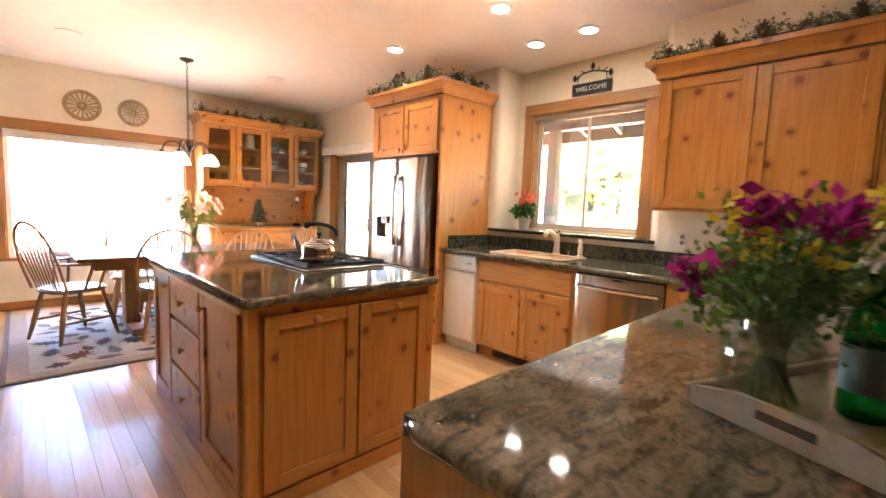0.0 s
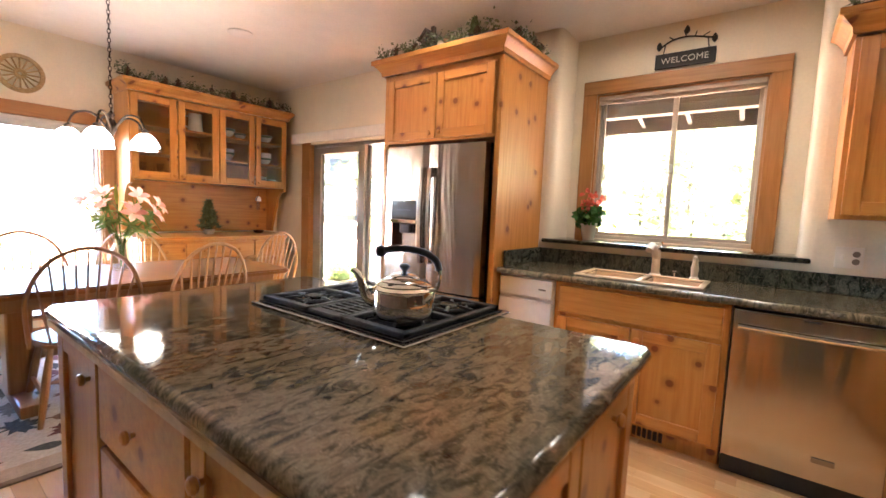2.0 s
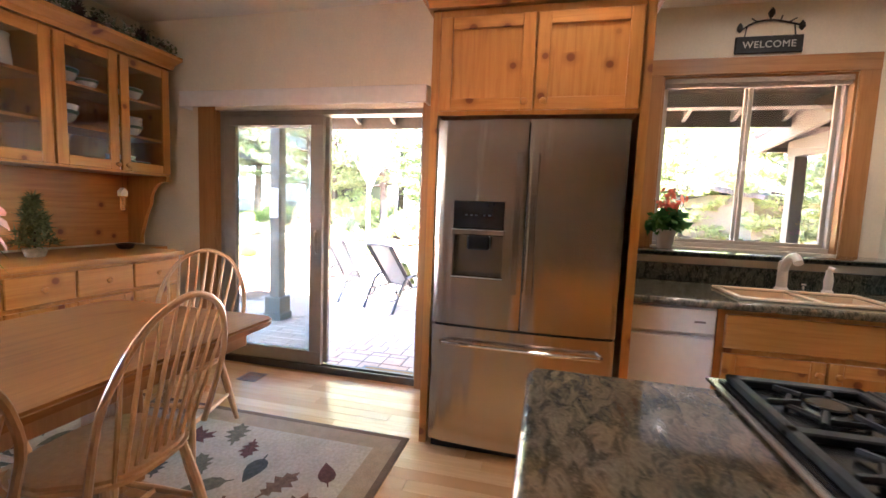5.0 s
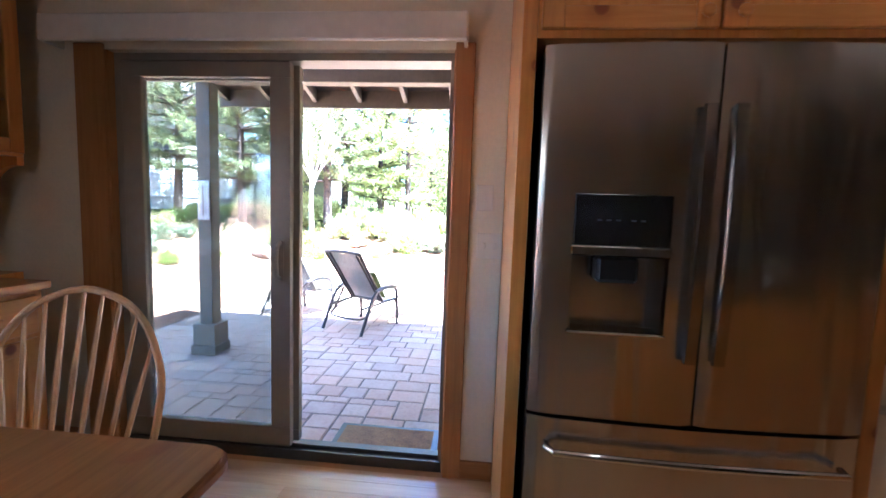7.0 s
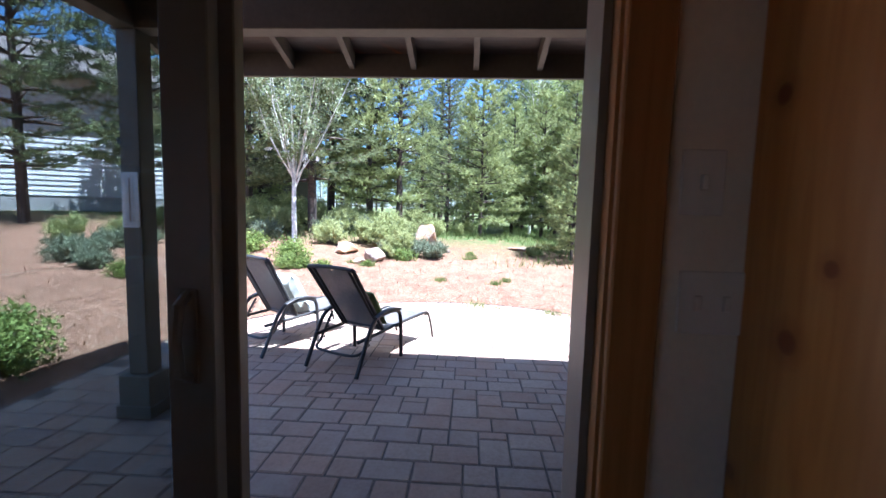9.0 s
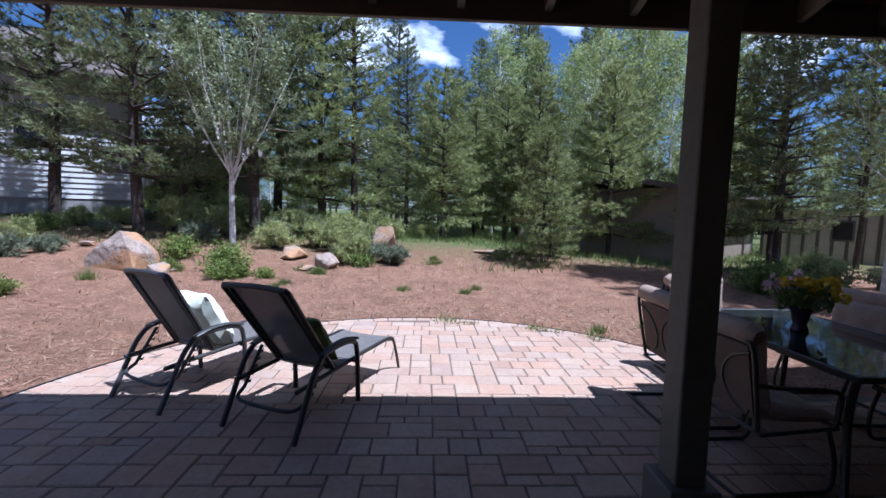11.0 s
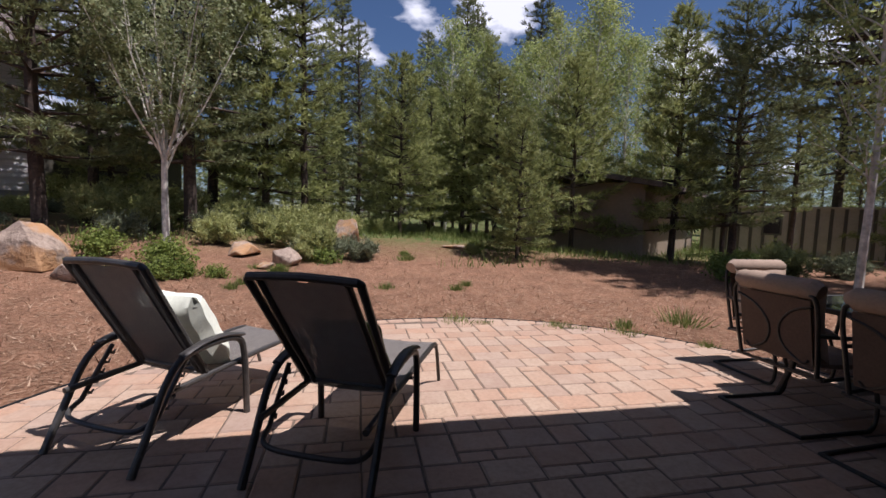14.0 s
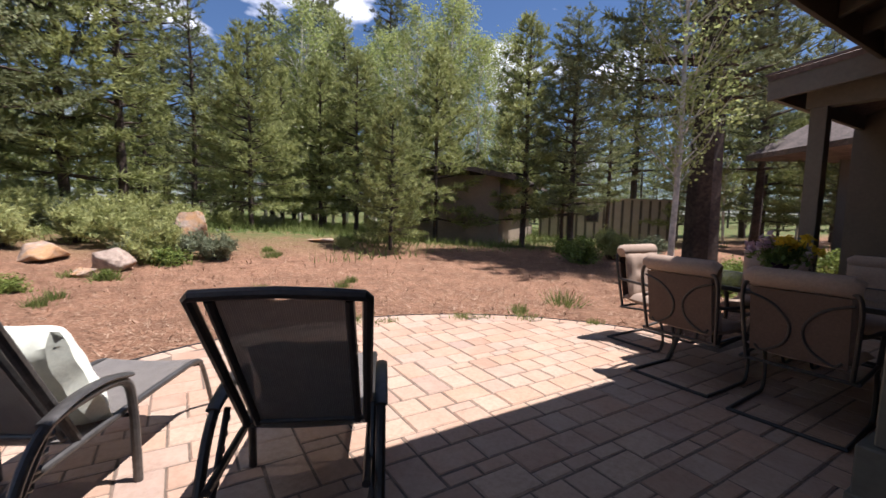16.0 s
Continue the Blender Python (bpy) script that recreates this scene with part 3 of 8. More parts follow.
def worktop():
    """The L of granite: wall run and peninsula, with the sink cut-out."""
    z0, z1 = 0.87, 0.91
    SX0, SX1, SY0, SY1 = 2.84, 3.19, 1.62, 2.30
    t = thing("worktop", "polished green-brown granite worktop with a rounded edge", "worktop", pose(0, 0, 0))
    for q in ((2.755, SX0, 0.56, 2.795), (SX1, EAST - 0.002, 0.56, 2.795), (SX0, SX1, 0.56, SY0), (SX0, SX1, SY1, 2.795), (0.47, EAST - 0.002, -0.42, 0.56)):
        part("slab", B(*q, z0, z1), granite, t, smooth=0)
    bm = bmesh.new()
    tube(bm, [(2.755, 2.795, 0.89), (2.755, 0.62, 0.89), (2.70, 0.575, 0.89), (2.6, 0.56, 0.89), (0.52, 0.56, 0.89), (0.485, 0.545, 0.89), (0.47, 0.51, 0.89), (0.47, -0.42, 0.89)], 0.0199, 12)
    part("bullnose", bm, granite, t)
    bm = bmesh.new()
    box(bm, EAST - 0.022, EAST - 0.002, -0.42, 2.775, z1 + 0.001, 1.018, 0.003)
    box(bm, 2.82, EAST - 0.002, 2.776, 2.796, z1 + 0.001, 1.02, 0.003)
    part("backsplash", bm, granite_green, t)


worktop()
bm = bmesh.new()
box(bm, EAST - 0.045, NX - 0.001, NY0 + 0.002, NY1 - 0.002, 1.062, 1.092, 0.008, 2)
box(bm, EAST - 0.045, EAST - 0.002, NY0 - 0.05, NY1 + 0.05, 1.0625, 1.0915, 0.008, 2)
solid("window_sill", bm, granite_green, "dark green granite sill ledge below the sink window", "sill", kind="structure")


def sink():
    t = thing("sink", "biscuit porcelain double bowl sink", "sink", pose(3.015, 1.96, 0.911))
    hx, hy = 0.185, 0.345
    bm = bmesh.new()
    for q in ((-hx, -hx + 0.03, -hy, hy), (hx - 0.03, hx, -hy, hy), (-hx + 0.03, hx - 0.03, -hy, -hy + 0.03), (-hx + 0.03, hx - 0.03, hy - 0.03, hy), (-hx + 0.03, hx - 0.03, -0.035, 0.0)):
        box(bm, *q, 0.0, 0.014, 0.006, 2)
    part("rim", bm, biscuit, t)
    for y0, y1 in ((-hy + 0.03, -0.036), (0.001, hy - 0.03)):
        bm = bmesh.new()
        x0, x1 = -hx + 0.03, hx - 0.03
        d = -0.17
        for q in ((x0, x0 + 0.008, y0, y1, d, -0.001), (x1 - 0.008, x1, y0, y1, d, -0.001), (x0, x1, y0, y0 + 0.008, d, -0.001), (x0, x1, y1 - 0.008, y1, d, -0.001), (x0, x1, y0, y1, d - 0.01, d)):
            box(bm, *q)
        bowl = part("bowl", bm, biscuit, t, smooth=0)
        part("drain", lathe(bmesh.new(), [(0.04, d + 0.001), (0.04, d + 0.004), (0.01, d + 0.003)], 16, ((x0 + x1) / 2, (y0 + y1) / 2, 0)), chrome, bowl)


sink()


# ---- island ----
def island():
    X0, X1, Y0, Y1 = 0.60, 1.56, 1.65, 3.20
    t = thing("kitchen_island", "knotty pine island cabinet with doors and drawers", "island", pose(X0, Y0, 0))
    w, d = X1 - X0, Y1 - Y0
    bm = bmesh.new()
    box(bm, 0, w, 0, d, 0.06, 0.866)
    box(bm, 0.03, w - 0.03, 0.03, d - 0.03, 0, 0.059)
    part("body", bm, pine_v, t, smooth=0)
    bm = bmesh.new()
    for q in ((-0.012, w + 0.012, -0.012, 0.0), (-0.012, 0.0, 0.0, d), (w, w + 0.012, 0.0, d), (-0.012, w + 0.012, d, d + 0.012)):
        box(bm, *q, 0.0, 0.075, 0.003)
    part("plinth", bm, pine_x, t)
    for x, y in ((-0.008, -0.008), (w - 0.04, -0.008)):
        part("corner_post", B(x, x + 0.048, y, y + 0.048, 0.076, 0.866, bevel=0.006), pine_v, t)
    door(t, 0.055, 0.485, 0.09, 0.825, (0.27, 0.79), name="door")
    door(t, 0.495, 0.91, 0.09, 0.825, (0.70, 0.79), name="door")
    # west face: its fronts are built on a turned empty-free frame
    def flip(ob):
        for o in (ob, *ob.children_recursive):
            me = o.data
            for v in me.vertices:
                x, y, z = v.co
                v.co = (y, d - x, z)
    for ob in (door(t, 0.02, 0.42, 0.09, 0.84, (0.37, 0.77)), door(t, 1.0, d - 0.06, 0.09, 0.84, (1.06, 0.77)),
               drawer(t, 0.44, 0.98, 0.62, 0.84), drawer(t, 0.44, 0.98, 0.36, 0.60), drawer(t, 0.44, 0.98, 0.09, 0.34)):
        flip(ob)
    top = thing("island_worktop", "polished green-brown granite island top with a rounded edge", "worktop", pose(0.56, 1.60, 0.868))
    W, D = 1.02, 1.65
    part("slab", B(0.018, W - 0.018, 0.018, D - 0.018, 0, 0.042), granite, top, smooth=0)
    bm = bmesh.new()
    r = 0.04
    ring = []
    for cx, cy, a in ((W - r, r, -90), (W - r, D - r, 0), (r, D - r, 90), (r, r, 180)):
        ring += [(cx + (r - 0.019) * math.cos(radians(a + k * 30)), cy + (r - 0.019) * math.sin(radians(a + k * 30)), 0.021) for k in range(4)]
    tube(bm, ring, 0.0208, 12, closed=True)
    part("bullnose", bm, granite, top)
    bm = bmesh.new()
    box(bm, 0.004, 0.036, 0.03, D - 0.03, -0.022, -0.001)
    part("tape_strip", bm, simple("bare_wood_strip", (0.62, 0.45, 0.25), 0.6), top, "pale unfinished strip under the edge")


island()


# ---- fridge surround and fridge ----
c = thing("fridge_cabinet", "knotty pine cabinet and side panels round the refrigerator", "cabinet", east(2.70, 3.845))
bm = bmesh.new()
box(bm, 0, 0.04, 0, 0.678, 0, 2.28)
part("side_panel", bm, pine_v, c, smooth=0)
bm = bmesh.new()
box(bm, 1.005, 1.045, 0, 0.678, 0, 2.28)
part("side_panel", bm, pine_v, c, smooth=0)
part("body", B(0.041, 1.004, 0.0, 0.676, 1.765, 2.28), pine_v, c, smooth=0)
door(c, 0.05, 0.515, 1.785, 2.24, (0.475, 1.82))
door(c, 0.525, 0.995, 1.785, 2.24, (0.565, 1.82))


def crown(parent, w, d, z, left=True, right=True, proj=0.075, h=0.11):
    """A stepped crown moulding round the front and sides."""
    bm = bmesh.new()
    prof = ((0.0, 0.0), (0.015, 0.0), (0.02, 0.03), (0.045, 0.06), (0.06, 0.075), (proj, 0.08), (proj, h), (0.0, h))
    lx, rx = (1 if left else 0), (1 if right else 0)
    rings = []
    for px, pz in prof:
        rings.append([bm.verts.new(p) for p in ((-px * lx, d, z + pz), (-px * lx, -px - 0.02, z + pz), (w + px * rx, -px - 0.02, z + pz), (w + px * rx, d, z + pz))])
    for a, b in zip(rings, rings[1:]):
        for i in range(3):
            bm.faces.new((a[i], a[i + 1], b[i + 1], b[i]))
    f = rings[-1]
    bm.faces.new(f)
    bmesh.ops.recalc_face_normals(bm, faces=bm.faces[:])
    part("crown", bm, pine_x, parent, smooth=20)


crown(c, 1.045, 0.678, 2.281)


def fridge():
    t = thing("refrigerator", "stainless steel french door refrigerator with a dispenser", "refrigerator", east(2.655, 3.785))
    w = 0.91
    part("case", B(0.003, w - 0.003, 0.075, 0.70, 0.02, 1.735), black_plastic, t)

    def bowed(x0, x1, z0, z1, hole=None):
        bm = bmesh.new()
        n = 14
        xs = [x0 + (x1 - x0) * i / n for i in range(n + 1)]
        zs = [z0, z1]
        if hole:
            xs = sorted(set([x for x in xs if abs(x - hole[0]) > 0.02 and abs(x - hole[1]) > 0.02] + [hole[0], hole[1]]))
            zs = [z0, hole[2], hole[3], z1]
        def yy(x):
            u = (x - w / 2) / (w / 2)
            e = min(abs(x - x0), abs(x - x1))
            return -0.004 - 0.022 * (1 - u * u) + (0.01 * (1 - e / 0.012) ** 2 if e < 0.012 else 0)
        grid = [[bm.verts.new((x, yy(x), z)) for z in zs] for x in xs]
        back = [[bm.verts.new((x, 0.07, z)) for z in (z0, z1)] for x in xs]
        for i in range(len(xs) - 1):
            for j in range(len(zs) - 1):
                if hole and hole[0] - 1e-6 <= xs[i] < hole[1] - 1e-6 and j == 1:
                    continue
                bm.faces.new((grid[i][j], grid[i + 1][j], grid[i + 1][j + 1], grid[i][j + 1]))
            bm.faces.new((back[i][0], back[i][1], back[i + 1][1], back[i + 1][0]))
            bm.faces.new((grid[i][-1], grid[i + 1][-1], back[i + 1][1], back[i][1]))
            bm.faces.new((grid[i][0], back[i][0], back[i + 1][0], grid[i + 1][0]))
        for i in (0, -1):
            col = grid[i]
            f = [*col, back[i][1], back[i][0]]
            bm.faces.new(f if i == 0 else f[::-1])
        bmesh.ops.recalc_face_normals(bm, faces=bm.faces[:])
        return bm
    hole = (0.10, 0.355, 0.955, 1.335)
    dl = part("door", bowed(0.002, 0.452, 0.70, 1.73, hole), steel, t)
    dr = part("door", bowed(0.458, w - 0.002, 0.70, 1.73), steel, t)
    fz = part("freezer_drawer", bowed(0.002, w - 0.002, 0.06, 0.688), steel, t)
    for d, x in ((dl, 0.418), (dr, 0.492)):
        bm = bmesh.new()
        n = 10
        rows = [(-0.054 - 0.014 * math.sin(math.pi * k / n), 0.885 + 0.685 * k / n) for k in range(n + 1)]
        prism(bm, [(y, z) for y, z in rows] + [(y + 0.016, z) for y, z in rows[::-1]], x - 0.014, x + 0.014, "x")
        for z in (0.925, 1.53):
            box(bm, x - 0.010, x + 0.010, -0.045, -0.014, z - 0.028, z + 0.028, 0.004)
        part("handle", bm, steel_dark, d)
    bm = bmesh.new()
    tube(bm, [(0.06, -0.02, 0.605)] + [(0.075 + 0.76 * i / 10, -0.06 - 0.012 * math.sin(math.pi * i / 10), 0.61) for i in range(11)] + [(0.85, -0.02, 0.605)], 0.0105, 10)
    part("handle", bm, chrome, fz)
    a, b, z0, z1 = hole
    bm = bmesh.new()
    prism(bm, [(a, -0.01), (a + 0.006, -0.01), (a + 0.006, 0.05), (b - 0.006, 0.05), (b - 0.006, -0.01), (b, -0.01), (b, 0.056), (a, 0.056)], z0, 1.19)
    part("dispenser_recess", bm, steel_dark, dl, smooth=0)
    part("display", B(a, b, -0.022, 0.05, 1.195, z1, bevel=0.003), black_enamel, dl, "glossy black control display")
    part("dispenser_trim", B(a - 0.006, b + 0.006, -0.03, 0.04, 1.165, 1.194, bevel=0.004), chrome, dl)
    part("paddle", B(a + 0.07, b - 0.07, -0.01, 0.045, 1.09, 1.164, bevel=0.01), black_plastic, dl)
    part("drip_tray", B(a - 0.006, b + 0.006, -0.03, 0.05, z0 - 0.012, z0 - 0.001, bevel=0.004), chrome, dl)
    part("kick_plate", B(0.01, w - 0.01, 0.04, 0.07, 0.0, 0.058), black_plastic, t)
    gd = simple("display_mark", (0.10, 0.10, 0.10), 0.5)
    for x in (a + 0.06, a + 0.085, a + 0.11, a + 0.15, a + 0.175):
        part("digit", B(x, x + 0.012, -0.0235, -0.0225, 1.262, 1.267), gd, dl, "faint pale display mark")
    return t


fridge()
# upper cabinets beside the sink window
for i in range(2):
    c = thing("upper_cabinet", "knotty pine two-door wall cabinet", "cabinet", east(3.08, 1.12 - i * 1.085, 1.31), group="wall cabinets by the sink")
    part("body", B(0, 1.08, 0, 0.298, 0, 0.86), pine_v, c, smooth=0)
    door(c, 0.02, 0.535, 0.02, 0.85, (0.50, 0.06), 0.065)
    door(c, 0.545, 1.06, 0.02, 0.85, (0.58, 0.06), 0.065)
    crown(c, 1.08, 0.298, 0.861, left=(i == 0), right=False)


# ---- outdoors: ground, patio, porch ----
def smooth01(t):
    t = max(0.0, min(1.0, t))
    return t * t * (3 - 2 * t)


PC, PR = (6.3, 4.5), 3.18     # centre and radius of the rounded patio


def gz(x, y):
    """Height of the yard."""
    d = math.hypot(x - PC[0], y - PC[1]) - PR
    if x < 7.0 and y < 7.8:
        d = min(d, max(0.0, x - 7.0))
    d = max(0.0, d)
    north = smooth01((y + 4) / 9)
    z = GROUND - 0.035 + 0.025 * smooth01(d / 0.3) + (0.06 + 0.50 * north) * smooth01(d / 9.0)
    z += 0.5 * smooth01((y - 6.5) / 6.5) * smooth01((x - 11) / 6.5)
    return z + 0.06 * smooth01(d / 3) * noise.noise((x * 0.25, y * 0.25, 0)) + 0.018 * smooth01(d) * noise.noise((x * 1.3, y * 1.3, 5))


def make_ground():
    a = Nodes("pine_duff_ground")
    v = a.co((1, 1, 1), vary=False)
    fine = a.noise(v, 30, 8, 0.78)
    mid = a.noise(v, 3.2, 5, 0.6)
    big = a.noise(v, 0.22, 3, 0.5)
    needles = a.noise(a.co((3, 14, 1), (0, 0, 0.5), vary=False), 14, 4, 0.7)
    c = a.ramp(fine, ((0.30, (0.070, 0.036, 0.022)), (0.46, (0.225, 0.113, 0.067)), (0.58, (0.365, 0.213, 0.135)), (0.72, (0.550, 0.385, 0.265))))
    c = a.mix(a.ramp(needles, ((0.5, (0,) * 3), (0.68, (0.6,) * 3))), c, (0.360, 0.190, 0.097))
    c = a.mix(a.ramp(mid, ((0.38, (0.6,) * 3), (0.6, (0,) * 3))), c, (0.160, 0.087, 0.053))
    # grassy far out
    sep = a.n("ShaderNodeSeparateXYZ")
    tc = a.n("ShaderNodeTexCoord")
    a.link(tc.outputs["Object"], sep.inputs[0])
    far = a.n("ShaderNodeMapRange")
    far.inputs["From Min"].default_value, far.inputs["From Max"].default_value = 13.5, 17.5
    a.link(sep.outputs[0], far.inputs["Value"])
    gm = a.mix(1.0, far.outputs[0], a.ramp(mid, ((0.36, (0.1,) * 3), (0.5, (1,) * 3))), "MULTIPLY")
    gcol = a.ramp(fine, ((0.3, (0.035, 0.06, 0.018)), (0.6, (0.10, 0.135, 0.04)), (0.8, (0.2, 0.21, 0.09))))
    c = a.mix(gm, c, gcol)
    a.bump(fine, 0.9, 0.03)
    return a.set(c, 0.95, Specular_IOR_Level=0.1)


def ground():
    def axis(lo, hi, c0, c1, step):
        xs = [c0 + step * i for i in range(int((c1 - c0) / step) + 1)]
        g, x = step, xs[-1]
        while x < hi:
            g *= 1.35
            x += g
            xs.append(x)
        g, x = step, xs[0]
        while x > lo:
            g *= 1.35
            x -= g
            xs.insert(0, x)
        return xs
    xs, ys = axis(-400, 900, 3.0, 22.0, 0.16), axis(-700, 700, -10.0, 16.0, 0.16)
    vs = [(x, y, gz(x, y)) for x in xs for y in ys]
    n = len(ys)
    fs = [(i * n + j, (i + 1) * n + j, (i + 1) * n + j + 1, i * n + j + 1) for i in range(len(xs) - 1) for j in range(n - 1)]
    me = bpy.data.meshes.new("ground")
    me.from_pydata(vs, [], fs)
    me.materials.append(make_ground())
    me.shade_smooth()
    tagged(new("ground", me), "red-brown forest soil strewn with pine needles", "ground", kind="structure")


ground()

olive = simple("olive_house_paint", (0.088, 0.077, 0.055), 0.65, 0, 0.10, 25, 0.15)
olive_light = simple("olive_post_paint", (0.125, 0.112, 0.082), 0.6, 0, 0.10, 25, 0.15)
deck_wood = pine("porch_deck_boards", (0.06, 0.04, 0.026), (0.085, 0.058, 0.038), (0.11, 0.078, 0.05), "y", 0.6)
shingle = simple("brown_shingles", (0.15, 0.115, 0.10), 0.9, 0, 0.35, 18, 0.6)


def porch():
    t = thing("porch_roof", "olive painted timber porch roof with exposed rafters", "roof", pose(0, 0, 0), kind="structure")
    part("beam", B(5.38, 5.52, -5.0, 6.74, 2.40, 2.655, bevel=0.006), olive, t)
    part("beam", B(EO + 0.021, 5.38, 6.56, 6.70, 2.40, 2.655, bevel=0.006), olive, t)
    zr = lambda x: 2.66 - 0.30 * (x - 5.5)
    y = 6.90
    proto = None
    while y > -5.0:
        if proto is None:
            bm = prism(bmesh.new(), [(EO + 0.021, zr(EO)), (6.27, zr(6.27)), (6.27, zr(6.27) + 0.13), (EO + 0.021, zr(EO) + 0.13)], 0, 0.045, "y")
            proto = part("rafter", bm, olive_light, t, m=pose(0, y, 0), smooth=0)
        else:
            part("rafter", proto.data, None, t, m=pose(0, y, 0))
        y -= 0.52
    part("fascia", B(6.275, 6.315, -5.0, 7.02, 2.37, 2.57, bevel=0.004), olive, t)
    bm = prism(bmesh.new(), [(EO + 0.022, zr(EO) + 0.131), (6.33, zr(6.33) + 0.131), (6.33, zr(6.33) + 0.16), (EO + 0.022, zr(EO) + 0.16)], -5.0, 7.05, "y")
    part("roof_deck", bm, deck_wood, t, smooth=0)
    bm = prism(bmesh.new(), [(EO + 0.022, zr(EO) + 0.161), (6.37, zr(6.37) + 0.161), (6.37, zr(6.37) + 0.19), (EO + 0.022, zr(EO) + 0.19)], -5.02, 7.08, "y")
    part("shingles", bm, shingle, t, smooth=0)


porch()
wall("wall_gable", [(EO - 0.14, EO, -5.0, NORTH + 0.16, CEIL + 0.121, 3.4)], olive, "olive painted upper house wall")
wall("wall_outside", [(EO + 0.001, EO + 0.02, -5.0, 0.98, -0.3, 3.3), (EO + 0.001, EO + 0.02, 2.94, DY0 - 0.06, -0.3, 3.3), (EO + 0.001, EO + 0.02, DY1 + 0.06, NORTH + 0.16, -0.3, 3.3), (EO + 0.001, EO + 0.02, DY0 - 0.06, DY1 + 0.06, DZ + 0.06, 3.3),
                      (OUT + 0.001, OUT + 0.02, 0.98, WY0 - 0.06, -0.3, 3.3), (OUT + 0.001, OUT + 0.02, WY1 + 0.06, 2.94, -0.3, 3.3), (OUT + 0.001, OUT + 0.02, WY0 - 0.06, WY1 + 0.06, -0.3, WZ0 - 0.06), (OUT + 0.001, OUT + 0.02, WY0 - 0.06, WY1 + 0.06, WZ1 + 0.06, 3.3),
                      (EO + 0.001, OUT, 0.98, 0.999, -0.3, 3.3), (EO + 0.001, OUT, 2.921, 2.94, -0.3, 3.3)], olive, "olive painted outer house wall")
# overhang past the north wall is unseen, added to block skylight at the dining window
bm = prism(bmesh.new(), [(-8, 3.4), (EO, 3.4), (-2.2, 5.4)], -5.0, 7.5, "y")
solid("roof", bm, shingle, "brown shingled main house roof", "roof", kind="structure", smooth=0)


def post(x, y, group):
    t = thing("porch_post", "olive painted square porch post on a boxed base", "post", pose(x, y, GROUND), group=group)
    part("shaft", B(-0.07, 0.07, -0.07, 0.07, 0.30, 2.64, bevel=0.006), olive_light, t)
    bm = bmesh.new()
    box(bm, -0.115, 0.115, -0.115, 0.115, 0, 0.30, 0.006)
    box(bm, -0.13, 0.13, -0.13, 0.13, 0, 0.09, 0.006)
    part("base", bm, olive_light, t)
    return t


for x, y in ((5.45, 6.63), (5.42, 3.33), (5.45, -1.2)):
    p = post(x, y, "porch posts")


def make_paver():
    a = Nodes("tumbled_pavers")
    oi = a.n("ShaderNodeObjectInfo")
    ge = a.n("ShaderNodeNewGeometry")
    v = a.co((1, 1, 1))
    f = a.noise(v, 38, 5, 0.65)
    s = a.noise(v, 5, 3)
    add = a.n("ShaderNodeMath")
    add.operation = "ADD"
    a.link(oi.outputs["Random"], add.inputs[0])
    a.link(ge.outputs["Random Per Island"], add.inputs[1])
    fr = a.n("ShaderNodeMath")
    fr.operation = "FRACT"
    a.link(add.outputs[0], fr.inputs[0])
    c = a.ramp(fr.outputs[0], ((0.0, (0.350, 0.222, 0.152)), (0.25, (0.420, 0.275, 0.188)), (0.45, (0.440, 0.318, 0.228)), (0.65, (0.385, 0.275, 0.205)), (0.82, (0.440, 0.270, 0.178)), (1.0, (0.340, 0.245, 0.190))))
    c = a.mix(a.ramp(f, ((0.3, (0.5,) * 3), (0.6, (0,) * 3))), c, (0.250, 0.162, 0.107))
    c = a.mix(a.ramp(s, ((0.45, (0,) * 3), (0.75, (0.4,) * 3))), c, (0.460, 0.361, 0.267))
    a.bump(f, 0.5, 0.006)
    return a.set(c, 0.85, Specular_IOR_Level=0.25)


paver_mat = make_paver()


